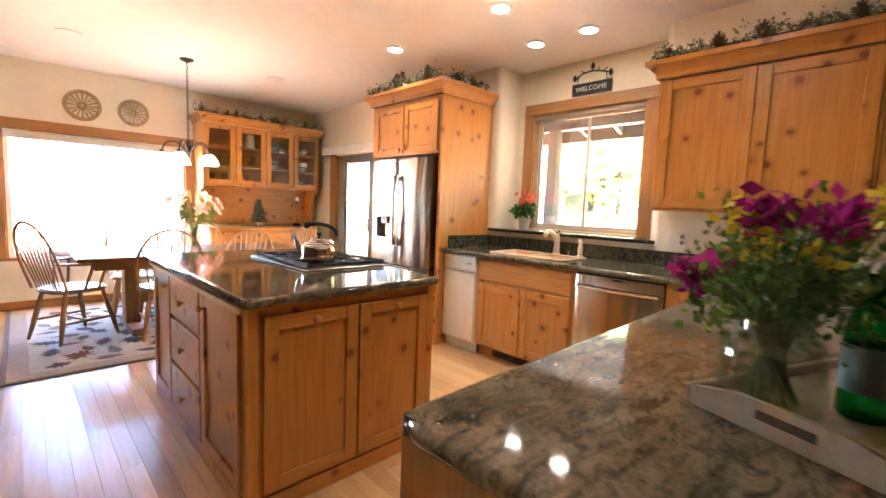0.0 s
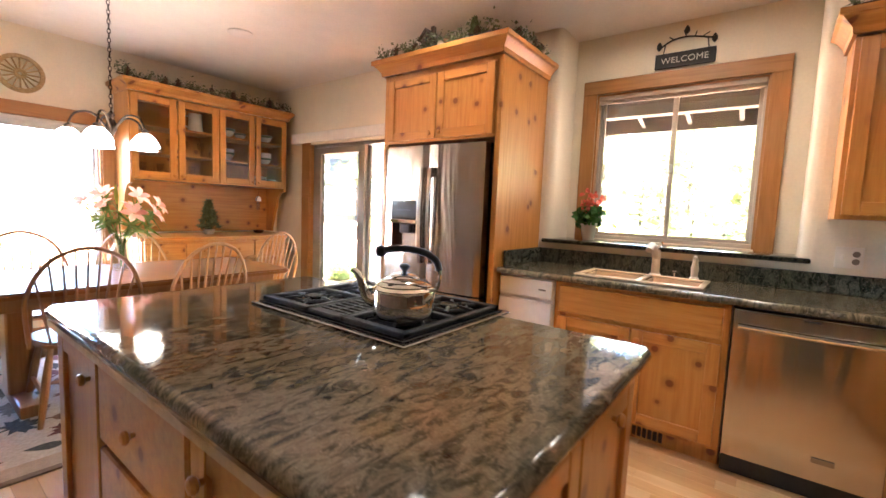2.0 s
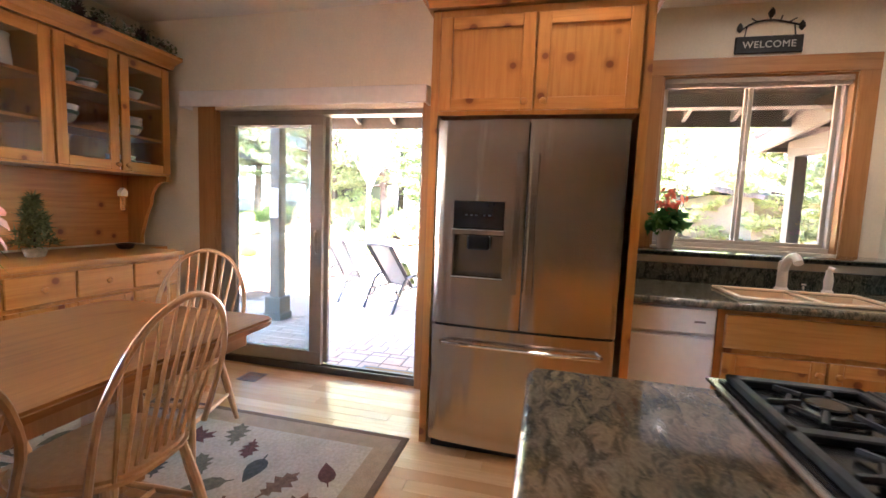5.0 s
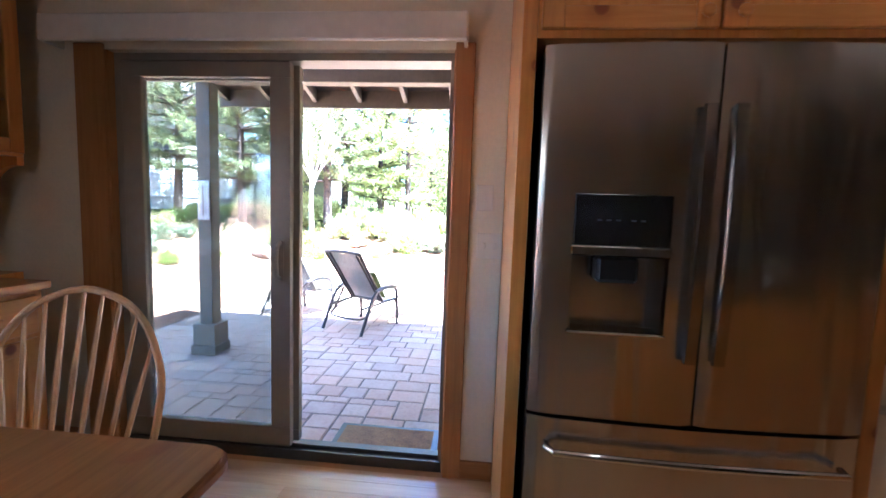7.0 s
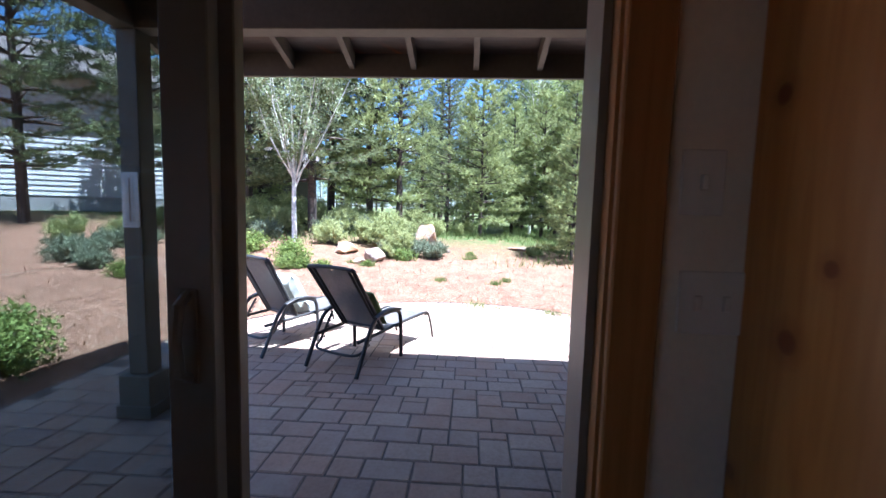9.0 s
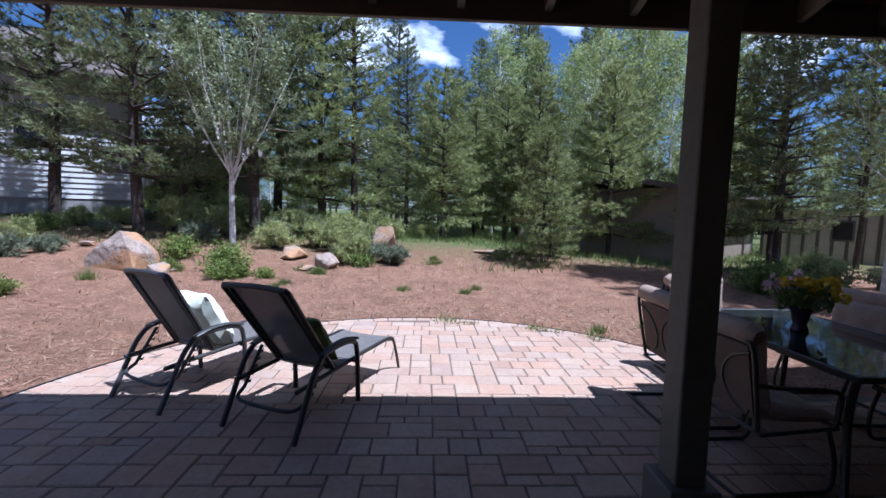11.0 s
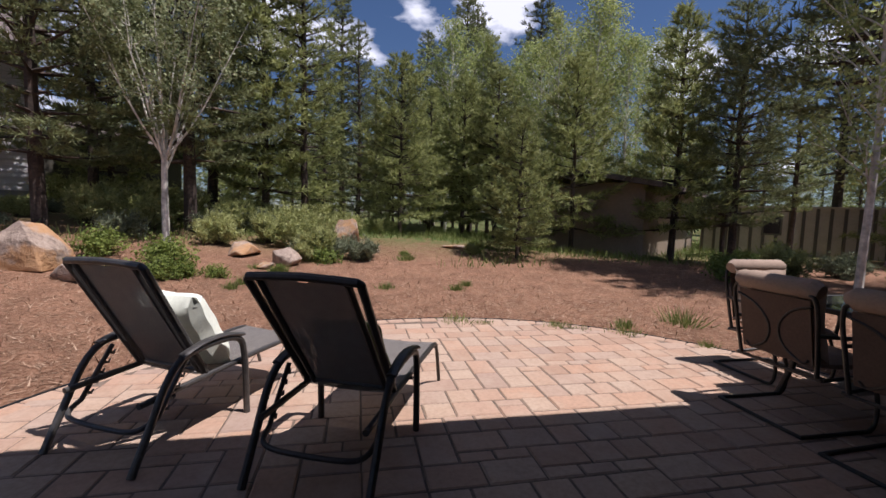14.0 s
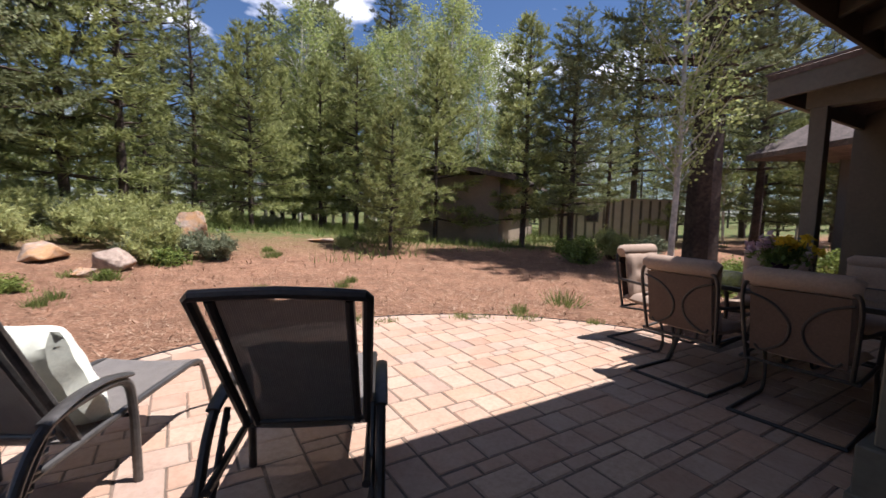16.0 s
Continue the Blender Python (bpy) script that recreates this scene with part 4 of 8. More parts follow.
def patio():
    rnd = random.Random(4)
    U = 0.098
    X0, Y0, NXU, NYU = 3.56, -4.0, 62, 120
    sand = simple("joint_sand", (0.16, 0.115, 0.082), 0.95, 0, 0.3, 60)
    bm = bmesh.new()
    outline = [(3.55, -4.0), (7.0, -4.0), (7.0, 1.4)] + [(PC[0] + PR * math.cos(radians(a)), PC[1] + PR * math.sin(radians(a))) for a in range(-75, 92, 4)] + [(6.2, 7.7), (3.55, 7.7)]
    prism(bm, outline, GROUND - 0.06, GROUND - 0.0065)
    pat = solid("patio", bm, sand, "tumbled tan and rose paver patio with sanded joints", "patio", kind="structure", smooth=0)
    shared = {}

    def verts(w, d):
        g, b, h = 0.0026, 0.009, 0.05
        o = []
        for s, z in ((g + 0.004, -h), (g, -b), (g + b, 0.0)):
            o += [(s, s, z), (w - s, s, z), (w - s, d - s, z), (s, d - s, z)]
        f = [(8, 9, 10, 11)]
        for r in (0, 4):
            for i in range(4):
                j = (i + 1) % 4
                f.append((r + i, r + j, r + 4 + j, r + 4 + i))
        return o, f
    used = np.zeros((NXU + 4, NYU + 4), bool)
    near, rest = [], []
    for j in range(NYU):
        for i in range(NXU):
            if used[i, j]:
                continue
            opts = [(2, 2), (2, 3), (3, 2), (2, 3), (2, 2)]
            rnd.shuffle(opts)
            for w, d in opts + [(1, 2), (2, 1), (1, 1)]:
                if not used[i:i + w, j:j + d].any():
                    break
            used[i:i + w, j:j + d] = True
            x, y = X0 + i * U, Y0 + j * U
            cx, cy = x + w * U / 2, y + d * U / 2
            r = math.hypot(cx - PC[0], cy - PC[1])
            if not (r < PR - 0.14 or (cx < 6.9 and cy < 4) or (cx < 6.2 and cy < 7.6)):
                continue
            (near if 5.6 < cx < 9.2 and 2.9 < cy < 6.3 else rest).append((x, y, w, d))
    near.sort(key=lambda q: abs(q[0] - 7.0) + abs(q[1] - 4.6) * 0.6)
    rest += near[300:]
    for x, y, w, d in near[:300]:
        if (w, d) not in shared:
            me = bpy.data.meshes.new("paver")
            v, f = verts(w * U, d * U)
            me.from_pydata(v, [], f)
            me.materials.append(paver_mat)
            shared[w, d] = me
        part("paver", shared[w, d], None, pat, m=pose(x, y, GROUND + rnd.uniform(-0.003, 0.002), rnd.uniform(-0.5, 0.5), rnd.uniform(-0.5, 0.5), 0))
    V, F = [], []
    for x, y, w, d in rest:
        v, f = verts(w * U, d * U)
        o = len(V)
        dz = rnd.uniform(-0.003, 0.002)
        V += [(p[0] + x, p[1] + y, p[2] + GROUND + dz) for p in v]
        F += [tuple(k + o for k in q) for q in f]
    # soldier course round the curve
    a = -72.0
    step = math.degrees(0.2 / PR)
    while a < 90:
        v, f = verts(0.14, 0.195)
        o = len(V)
        m = pose(PC[0], PC[1], GROUND, 0, 0, a) @ pose(PR - 0.14, -0.1, 0)
        V += [tuple(m @ Vector(p)) for p in v]
        F += [tuple(k + o for k in q) for q in f]
        a += step
    me = bpy.data.meshes.new("paving")
    me.from_pydata(V, [], F)
    me.materials.append(paver_mat)
    tagged(part("paving", me, None, pat), kind="stuff")
    # black plastic edging
    bm = bmesh.new()
    tube(bm, [(PC[0] + (PR + 0.02) * math.cos(radians(a)), PC[1] + (PR + 0.02) * math.sin(radians(a)), GROUND - 0.008) for a in range(-72, 96, 3)], 0.010, 6)
    part("edging", bm, black_plastic, pat, "dark plastic paver edging")


# ---- trees ----
def leafy(name, stops, trans=0.35, rough=0.6):
    a = Nodes(name)
    ge = a.n("ShaderNodeNewGeometry")
    oi = a.n("ShaderNodeObjectInfo")
    c = a.ramp(ge.outputs["Random Per Island"], stops)
    c2 = a.mix(a.ramp(oi.outputs["Random"], ((0.0, (0.0,) * 3), (1.0, (0.45,) * 3))), c, stops[-1][1])
    a.link(c2, a.b.inputs["Base Color"])
    a.b.inputs["Roughness"].default_value = rough
    a.b.inputs["Specular IOR Level"].default_value = 0.25
    tl = a.n("ShaderNodeBsdfTranslucent")
    a.link(c2, tl.inputs[0])
    mx = a.n("ShaderNodeMixShader", Fac=trans)
    a.link(a.b.outputs[0], mx.inputs[1])
    a.link(tl.outputs[0], mx.inputs[2])
    a.link(mx.outputs[0], a.t.nodes["Material Output"].inputs[0])
    return a.m


needle_mat = leafy("pine_needles", ((0.0, (0.10, 0.113, 0.045)), (0.5, (0.25, 0.274, 0.095)), (1.0, (0.42, 0.437, 0.168))), 0.4)
needle_dark = leafy("fir_needles", ((0.0, (0.068, 0.077, 0.038)), (0.6, (0.155, 0.174, 0.078)), (1.0, (0.26, 0.28, 0.122))), 0.35)
aspen_mat = leafy("aspen_leaves", ((0.0, (0.165, 0.215, 0.06)), (0.5, (0.325, 0.375, 0.122)), (1.0, (0.49, 0.51, 0.20))), 0.45, 0.6)
birch_leaf = leafy("pale_birch_leaves", ((0.0, (0.14, 0.165, 0.07)), (0.5, (0.27, 0.305, 0.14)), (1.0, (0.44, 0.46, 0.26))), 0.4, 0.5)
shrub_mat = leafy("shrub_leaves", ((0.0, (0.07, 0.11, 0.02)), (0.5, (0.14, 0.19, 0.04)), (1.0, (0.26, 0.30, 0.07))), 0.35)
sage_mat = leafy("sage_leaves", ((0.0, (0.11, 0.125, 0.075)), (0.5, (0.19, 0.21, 0.12)), (1.0, (0.28, 0.30, 0.18))), 0.3)
grass_mat = leafy("grass_blades", ((0.0, (0.08, 0.12, 0.03)), (0.5, (0.15, 0.20, 0.05)), (1.0, (0.28, 0.30, 0.10))), 0.4)
bark = simple("pine_bark", (0.085, 0.058, 0.042), 0.95, 0, 0.5, 14, 0.8)
bark_white = simple("aspen_bark", (0.72, 0.67, 0.58), 0.85, 0, 0.35, 10, 0.3)


def tris(name, P, D, S, material, L, W):
    """One mesh of pointed blades: bases P, ways D, sides S."""
    n = len(P)
    V = np.empty((n * 3, 3))
    V[0::3] = P - S * W[:, None]
    V[1::3] = P + S * W[:, None]
    V[2::3] = P + D * L[:, None]
    me = bpy.data.meshes.new(name)
    me.from_pydata(V.tolist(), [], np.arange(n * 3).reshape(-1, 3).tolist())
    me.materials.append(material)
    return me


def leaves(name, P, N, size, material, rs):
    """One mesh of small leaf quads."""
    n = len(P)
    A = np.cross(N, rs.normal(size=(n, 3)))
    A /= np.linalg.norm(A, axis=1)[:, None] + 1e-9
    Bv = np.cross(N, A)
    s = (size * rs.uniform(0.6, 1.3, n))[:, None]
    V = np.empty((n * 4, 3))
    V[0::4], V[1::4], V[2::4], V[3::4] = P - A * s, P - Bv * s * 0.6, P + A * s, P + Bv * s * 0.6
    me = bpy.data.meshes.new(name)
    me.from_pydata(V.tolist(), [], np.arange(n * 4).reshape(-1, 4).tolist())
    me.materials.append(material)
    return me


def unit(a):
    return a / (np.linalg.norm(a, axis=-1, keepdims=True) + 1e-9)


def conifer(seed, h, r, low, limbs, per, material, label, r0, shape=0.85, blade=0.2):
    """A pine: tapered trunk, limbs in whorls, tufts of needles."""
    rs = np.random.RandomState(seed)
    t = thing("pine_tree", label, "tree", pose(0, 0, -50))
    bm = bmesh.new()
    k = 9
    bend = rs.normal(size=(k + 1, 2)).cumsum(0) * 0.02 * h / 8
    tp = [(bend[i][0], bend[i][1], h * i / k - 0.15) for i in range(k + 1)]
    tube(bm, tp, [r0 * (1 - i / k) ** 0.8 + 0.012 for i in range(k + 1)], 8)
    P, D = [], []
    whorl = 5
    tiers = max(1, limbs // whorl)
    for i in range(limbs):
        f = low + (1 - low) * min(1.0, (i // whorl + rs.uniform(-0.16, 0.16)) / tiers) * 0.985
        f = max(low, f)
        az = (i % whorl) * 2 * math.pi / whorl + (i // whorl) * 1.1 + rs.uniform(-0.45, 0.45)
        L = r * ((1 - f) / (1 - low)) ** shape * rs.uniform(0.55, 1.2) + 0.14
        if f < low + 0.15:
            L *= rs.uniform(0.35, 1.0)
        up = -0.18 + 0.85 * f + rs.uniform(-0.16, 0.16)
        q = f * k
        b = np.array(tp[int(min(q, k - 1))]) * (1 - q % 1) + np.array(tp[int(min(q + 1, k))]) * (q % 1)
        d = np.array([math.cos(az), math.sin(az), up])
        tip = b + d * L + np.array([0, 0, 0.16 * L])
        sag = np.array([0, 0, -0.07 * L])
        if L > 0.35:
            tube(bm, [tuple(b), tuple(b + (tip - b) * 0.5 + sag), tuple(tip)], [0.028 * L ** 0.5 * r0 / 0.1 + 0.004, 0.012, 0.004], 4)
        spread = np.array([-math.sin(az), math.cos(az), 0])
        n_tw = max(3, int(per * L / 3))
        for w in range(n_tw):
            u = 0.24 + 0.76 * (w + rs.uniform(0, 1)) / n_tw
            side = 1 if w % 2 else -1
            b2 = b + (tip - b) * u + sag * 4 * u * (1 - u)
            td = unit(d * 0.75 + spread * side * rs.uniform(0.45, 1.1) + np.array([0, 0, rs.uniform(-0.1, 0.35)]))
            tl = L * 0.40 * (1.15 - u) + 0.10
            for g in (0.35, 0.7, 1.0):
                P.append(b2 + td * tl * g + rs.normal(0, 0.015, 3))
                D.append(td)
    top = np.array(tp[-1])
    for w in range(10):
        P.append(top - np.array([0, 0, 0.06 * w]))
        D.append(np.array([0.0, 0.0, 1.0]))
    P, D = np.array(P), np.array(D)
    c = 9
    Pn = np.repeat(P, c, 0)
    Dn = unit(np.repeat(D, c, 0) * 0.7 + rs.normal(size=(len(P) * c, 3)) * 0.55 + np.array([0, 0, 0.25]))
    S = unit(np.cross(Dn, rs.normal(size=Dn.shape)))
    n = len(Pn)
    part("trunk", bm, bark, t)
    part("crown", tris("crown", Pn, Dn, S, material, rs.uniform(0.6, 1.2, n) * blade, rs.uniform(0.010, 0.019, n) * (blade / 0.18) ** 0.7), None, t)
    return t


def aspen(seed, h, r, low, limbs, count, material, label, r0, leaf=0.04, twiggy=2):
    """A pale-stemmed broadleaf tree."""
    rs = np.random.RandomState(seed)
    t = thing("aspen_tree", label, "tree", pose(0, 0, -50))
    bm = bmesh.new()
    k = 8
    bend = rs.normal(size=(k + 1, 2)).cumsum(0) * 0.03 * h / 8
    tp = [(bend[i][0], bend[i][1], h * i / k - 0.15) for i in range(k + 1)]
    tube(bm, tp, [r0 * (1 - i / k) ** 0.7 + 0.008 for i in range(k + 1)], 8)
    tips = []
    for i in range(limbs):
        f = low + (1 - low) * (i + rs.uniform(0, 0.9)) / limbs * 0.97
        az = i * 2.4 + rs.uniform(-0.5, 0.5)
        u = (f - low) / (1 - low)
        L = r * (math.sin(math.pi * (0.18 + 0.78 * u)) ** 0.8) * rs.uniform(0.6, 1.15)
        q = f * k
        b = np.array(tp[int(min(q, k - 1))]) * (1 - q % 1) + np.array(tp[int(min(q + 1, k))]) * (q % 1)
        d = unit(np.array([math.cos(az), math.sin(az), 1.0 + rs.uniform(-0.4, 0.5)]))
        tip = b + d * L * 1.25
        mid = b + (tip - b) * 0.5 + rs.normal(0, 0.06, 3)
        tube(bm, [tuple(b), tuple(mid), tuple(tip)], [0.3 * r0 * (1 - f) + 0.009, 0.011, 0.004], 4)
        tips += [b + (tip - b) * 0.55, tip, mid]
        for s in range(twiggy):
            e = mid + unit(d + rs.normal(0, 0.6, 3)) * L * 0.6
            tube(bm, [tuple(mid), tuple(e)], [0.006, 0.003], 3)
            tips += [e, mid + (e - mid) * 0.6]
    tips = np.array(tips)
    P = tips[rs.randint(0, len(tips), count)] + rs.normal(0, 0.105 * r ** 0.5, (count, 3))
    N = unit(rs.normal(size=(count, 3)) + np.array([0, 0, 0.3]))
    part("trunk", bm, bark_white, t)
    part("crown", leaves("crown", P, N, leaf, material, rs), None, t)
    return t


def birch(seed, label):
    """A white trunk that forks low into a fan of slim stems."""
    rs = np.random.RandomState(seed)
    t = thing("birch_tree", label, "tree", pose(0, 0, -50))
    bm = bmesh.new()
    tube(bm, [(0, 0, -0.15), (0.02, 0.0, 0.8), (-0.01, 0.02, 1.6), (0.0, 0.0, 2.0)], [0.085, 0.07, 0.062, 0.055], 9)
    tips = []
    for i in range(13):
        az = i * 2.4 + rs.uniform(-0.3, 0.3)
        lean = 0.06 + 0.46 * (i / 13) ** 0.9
        b = np.array([0, 0, 1.45 + 0.55 * rs.uniform(0, 1)])
        L = rs.uniform(3.6, 4.8) * (1.0 - 0.38 * lean)
        out = np.array([math.cos(az), math.sin(az), 0.0])
        pts = [b + out * L * lean * u ** 0.85 + np.array([0, 0, L * u * (1 - 0.25 * lean)]) + rs.normal(0, 0.04, 3) * u for u in np.linspace(0, 1, 6)]
        tube(bm, [tuple(p) for p in pts], [0.030, 0.022, 0.017, 0.012, 0.008, 0.004], 5)
        for w in range(9):
            u = rs.uniform(0.3, 1.0)
            q = u * 5
            p = pts[int(min(q, 4))] * (1 - (q - int(min(q, 4)))) + pts[int(min(q, 4)) + 1] * (q - int(min(q, 4)))
            e = p + unit(out * 0.4 + rs.normal(0, 0.6, 3) + np.array([0, 0, 0.7])) * rs.uniform(0.45, 0.95)
            tube(bm, [tuple(p), tuple(p + (e - p) * 0.5 + rs.normal(0, 0.03, 3)), tuple(e)], [0.006, 0.004, 0.002], 3)
            tips += [p + (e - p) * g for g in (0.5, 0.75, 1.0)]
    tips = np.array(tips)
    n = 11500
    P = tips[rs.randint(0, len(tips), n)] + rs.normal(0, 0.11, (n, 3))
    part("trunk", bm, bark_white, t)
    part("crown", leaves("crown", P, unit(rs.normal(size=(n, 3)) + np.array([0, 0, 0.3])), 0.036, birch_leaf, rs), None, t)
    return t


PINES = [conifer(3, 8.0, 2.0, 0.15, 88, 19, needle_mat, "young ponderosa pine with long bright needle tufts", 0.10, 0.7, blade=0.27),
         conifer(5, 10.0, 1.5, 0.22, 105, 20, needle_mat, "slender lodgepole pine with a bare lower stem", 0.10, blade=0.17),
         conifer(7, 6.0, 1.6, 0.15, 84, 23, needle_mat, "bushy young pine with dense green needles", 0.07, 0.65, blade=0.23),
         conifer(9, 9.0, 1.5, 0.08, 120, 23, needle_dark, "dark conical fir with short needles", 0.10, blade=0.14),
         conifer(11, 13.0, 2.6, 0.26, 120, 15, needle_dark, "tall dark pine with an open ragged crown", 0.17, blade=0.24),
         conifer(13, 15.0, 3.2, 0.24, 120, 18, needle_dark, "massive ponderosa pine with a thick dark trunk", 0.36, blade=0.26),
         conifer(17, 11.5, 3.0, 0.17, 95, 24, needle_dark, "broad ponderosa pine with long spreading boughs", 0.16, 0.6, blade=0.22)]
ASPENS = [aspen(21, 7.5, 1.3, 0.22, 50, 7600, aspen_mat, "slim aspen with fluttering light green leaves", 0.055),
          aspen(23, 8.5, 1.2, 0.25, 48, 7000, aspen_mat, "pale-stemmed aspen with bright new leaves", 0.05),
          birch(25, "white-trunked birch forking low, with pale sparse leaves")]


def cam_frame(t):
    """Eye, heading and right of the walker at a time, to lay out the yard by bearing and distance."""
    return {10.5: ((3.418, 4.460), -89.85), 12.5: ((4.158, 4.696), -96.75), 16.0: ((4.996, 5.818), -121.76)}[t]


def bearing(t, px, d):
    (ex, ey), yaw = cam_frame(t)
    a = radians(yaw)
    fx, fy = -math.sin(a), math.cos(a)
    u = (px - 784) / 759.6
    return ex + d * (fx + u * fy), ey + d * (fy - u * fx)


def plant(src, x, y, s, rz, group=""):
    ob = copy_thing(src, pose(x, y, gz(x, y) - 0.02, 0, 0, rz) @ Matrix.Diagonal((s, s, s, 1)))
    if group:
        ob["group"] = group
    return ob


TREES = [  # view time, bearing, distance, kind, scale
    (12.5, 135, 9.4, "P6", 0.80), (12.5, 333, 9.6, "A2", 0.95), (12.5, 380, 11.2, "P6", 0.92), (12.5, 425, 15.0, "P6", 1.0),
    (12.5, 505, 14.0, "P0", 1.15), (12.5, 568, 14.0, "P1", 1.1), (12.5, 665, 17.0, "P3", 0.88), (12.5, 735, 15.0, "P2", 0.98), (12.5, 790, 18.0, "P0", 0.72),
    (12.5, 845, 17.0, "P2", 1.0), (12.5, 900, 16.0, "P0", 0.80), (12.5, 925, 10.3, "P2", 0.58), (12.5, 985, 18.0, "A0", 1.12), (12.5, 1035, 13.5, "P2", 1.0),
    (12.5, 1095, 16.5, "A1", 1.1), (12.5, 1150, 18.0, "A0", 1.15), (12.5, 1205, 17.0, "A1", 1.05), (12.5, 1330, 11.0, "P6", 0.62),
    (12.5, 860, 27.0, "P4", 1.15), (12.5, 990, 28.0, "P4", 1.2), (12.5, 700, 21.0, "P1", 0.75), (12.5, 612, 20.0, "P0", 0.8), (12.5, 265, 16.0, "P0", 0.95), (12.5, 1000, 15.0, "A1", 0.95), (12.5, 1060, 18.0, "A0", 1.2), (12.5, 1130, 15.0, "A1", 0.9), (12.5, 820, 20.0, "A0", 1.25),
    (12.5, 950, 21.0, "A0", 1.25), (12.5, 880, 22.0, "A1", 1.2), (12.5, 1080, 22.0, "A0", 1.3), (12.5, 1260, 19.0, "P1", 0.9),
    (16.0, 1243, 10.2, "P5", 1.1), (16.0, 1188, 8.6, "A0", 1.0), (16.0, 995, 14.0, "P1", 0.6), (16.0, 690, 11.5, "P2", 0.5), (16.0, 1070, 17.0, "P1", 0.8),
    (16.0, 1330, 16.0, "P4", 0.9), (16.0, 1420, 19.0, "P0", 1.0), (16.0, 790, 17.0, "A1", 1.15), (16.0, 1120, 21.0, "P4", 1.0),
    (10.5, -100, 11.0, "P6", 0.9), (12.5, -30, 11.5, "P6", 0.95), (12.5, 235, 14.5, "P6", 0.9), (10.5, 1300, 12.0, "P0", 0.9),
]
for i, (t, px, d, kd, s) in enumerate(TREES):
    x, y = bearing(t, px, d)
    plant((PINES if kd[0] == "P" else ASPENS)[int(kd[1])], x, y, s, i * 67 % 360, "trees behind the yard")
rnd = random.Random(8)
for i in range(90):   # woods further back
    ang = radians(rnd.uniform(-62, 66))
    d = rnd.uniform(20, 46)
    x, y = 5 + d * math.cos(ang), 4 + d * math.sin(ang)
    if y > 0.5 * x + 1 and d < 30 or x < 25 and y < -2:
        continue
    plant(rnd.choice([PINES[0], PINES[1], PINES[0], PINES[4], ASPENS[1], ASPENS[0]]), x, y, rnd.uniform(0.75, 1.05), rnd.uniform(0, 360), "woods behind the yard")
for i in range(110):   # the far edge of the woods
    ang = radians(-75 + 150 * (i + rnd.uniform(-0.4, 0.4)) / 110)
    d = 48 + 12 * rnd.random()
    plant(PINES[3], 5 + d * math.cos(ang), 4 + d * math.sin(ang), rnd.uniform(0.8, 1.1), rnd.uniform(0, 360), "far edge of the woods")
for i in range(12):
    x, y = bearing(16.0, 1215 + i * 32, 17 + (i * 5) % 9)
    plant((PINES[0], PINES[3], ASPENS[0], PINES[4])[i % 4], x, y, 0.8 + 0.05 * (i % 5), i * 50, "woods behind the yard")
for src in PINES + ASPENS:
    for o in list(src.children_recursive) + [src]:
        bpy.data.objects.remove(o)
patio()


# ---- indoor things ----
def recessed_light(x, y, lit=True):
    t = thing("recessed_light", "lit recessed ceiling downlight with a white trim ring", "ceiling light", pose(x, y, CEIL), group="recessed ceiling lights")
    part("trim_ring", lathe(bmesh.new(), [(0.062, -0.001), (0.095, -0.001), (0.095, -0.008), (0.062, -0.012)], 28, caps=False), white_trim, t)
    part("lamp", lathe(bmesh.new(), [(0.061, -0.003), (0.061, -0.006)], 28), can_glow, t, "glowing lamp face")
    la = bpy.data.lights.new("downlight", "SPOT")
    la.energy, la.spot_size, la.spot_blend, la.shadow_soft_size, la.color = CAN_W, radians(125), 0.85, 0.06, (1.0, 0.84, 0.66)
    ob = new("downlight", la)
    ob.matrix_world = pose(x, y, CEIL - 0.03)


CAN_W = 0.12
can_glow = glow("downlight_glow", (1.0, 0.86, 0.66), 0.6)
for x, y in ((2.436, 3.17), (2.42, 1.98), (3.12, 2.155), (3.13, 1.69), (1.0, 0.9), (2.2, 0.6)):
    recessed_light(x, y)
for x, y in ((2.13, 4.98), (0.36, 5.09)):
    t = thing("ceiling_speaker", "round white ceiling speaker grille", "speaker", pose(x, y, CEIL), group="ceiling speakers")
    part("grille", lathe(bmesh.new(), [(0.10, -0.001), (0.10, -0.006), (0.092, -0.009), (0.05, -0.010), (0.004, -0.010)], 28), white_trim, t)


def plate(name, label, m, w, h, toggles):
    t = thing(name, label, "switch", m)
    part("cover_plate", B(-w / 2, w / 2, -0.007, -0.001, -h / 2, h / 2, bevel=0.002), white_enamel, t)
    for x, kind in toggles:
        if kind == "switch":
            part("toggle", B(x - 0.006, x + 0.006, -0.016, -0.0075, -0.014, 0.014, bevel=0.002), white_enamel, t)
        else:
            for z in (-0.02, 0.02):
                part("socket", lathe(bmesh.new(), [(0.016, -0.0085), (0.016, -0.0072)], 14, (x, 0, z), "y"), vinyl_grey, t)


plate("wall_outlet", "almond wall plate with a switch and a socket", east(EAST, 1.015, 1.11), 0.115, 0.115, ((-0.027, "switch"), (0.027, "socket")))
plate("light_switch", "almond double light switch plate", east(EAST, 3.93, 1.333), 0.075, 0.115, ((0.0, "switch"),))
plate("light_switch", "almond double light switch plate", east(EAST, 3.90, 1.118), 0.115, 0.115, ((-0.025, "switch"), (0.025, "switch")))


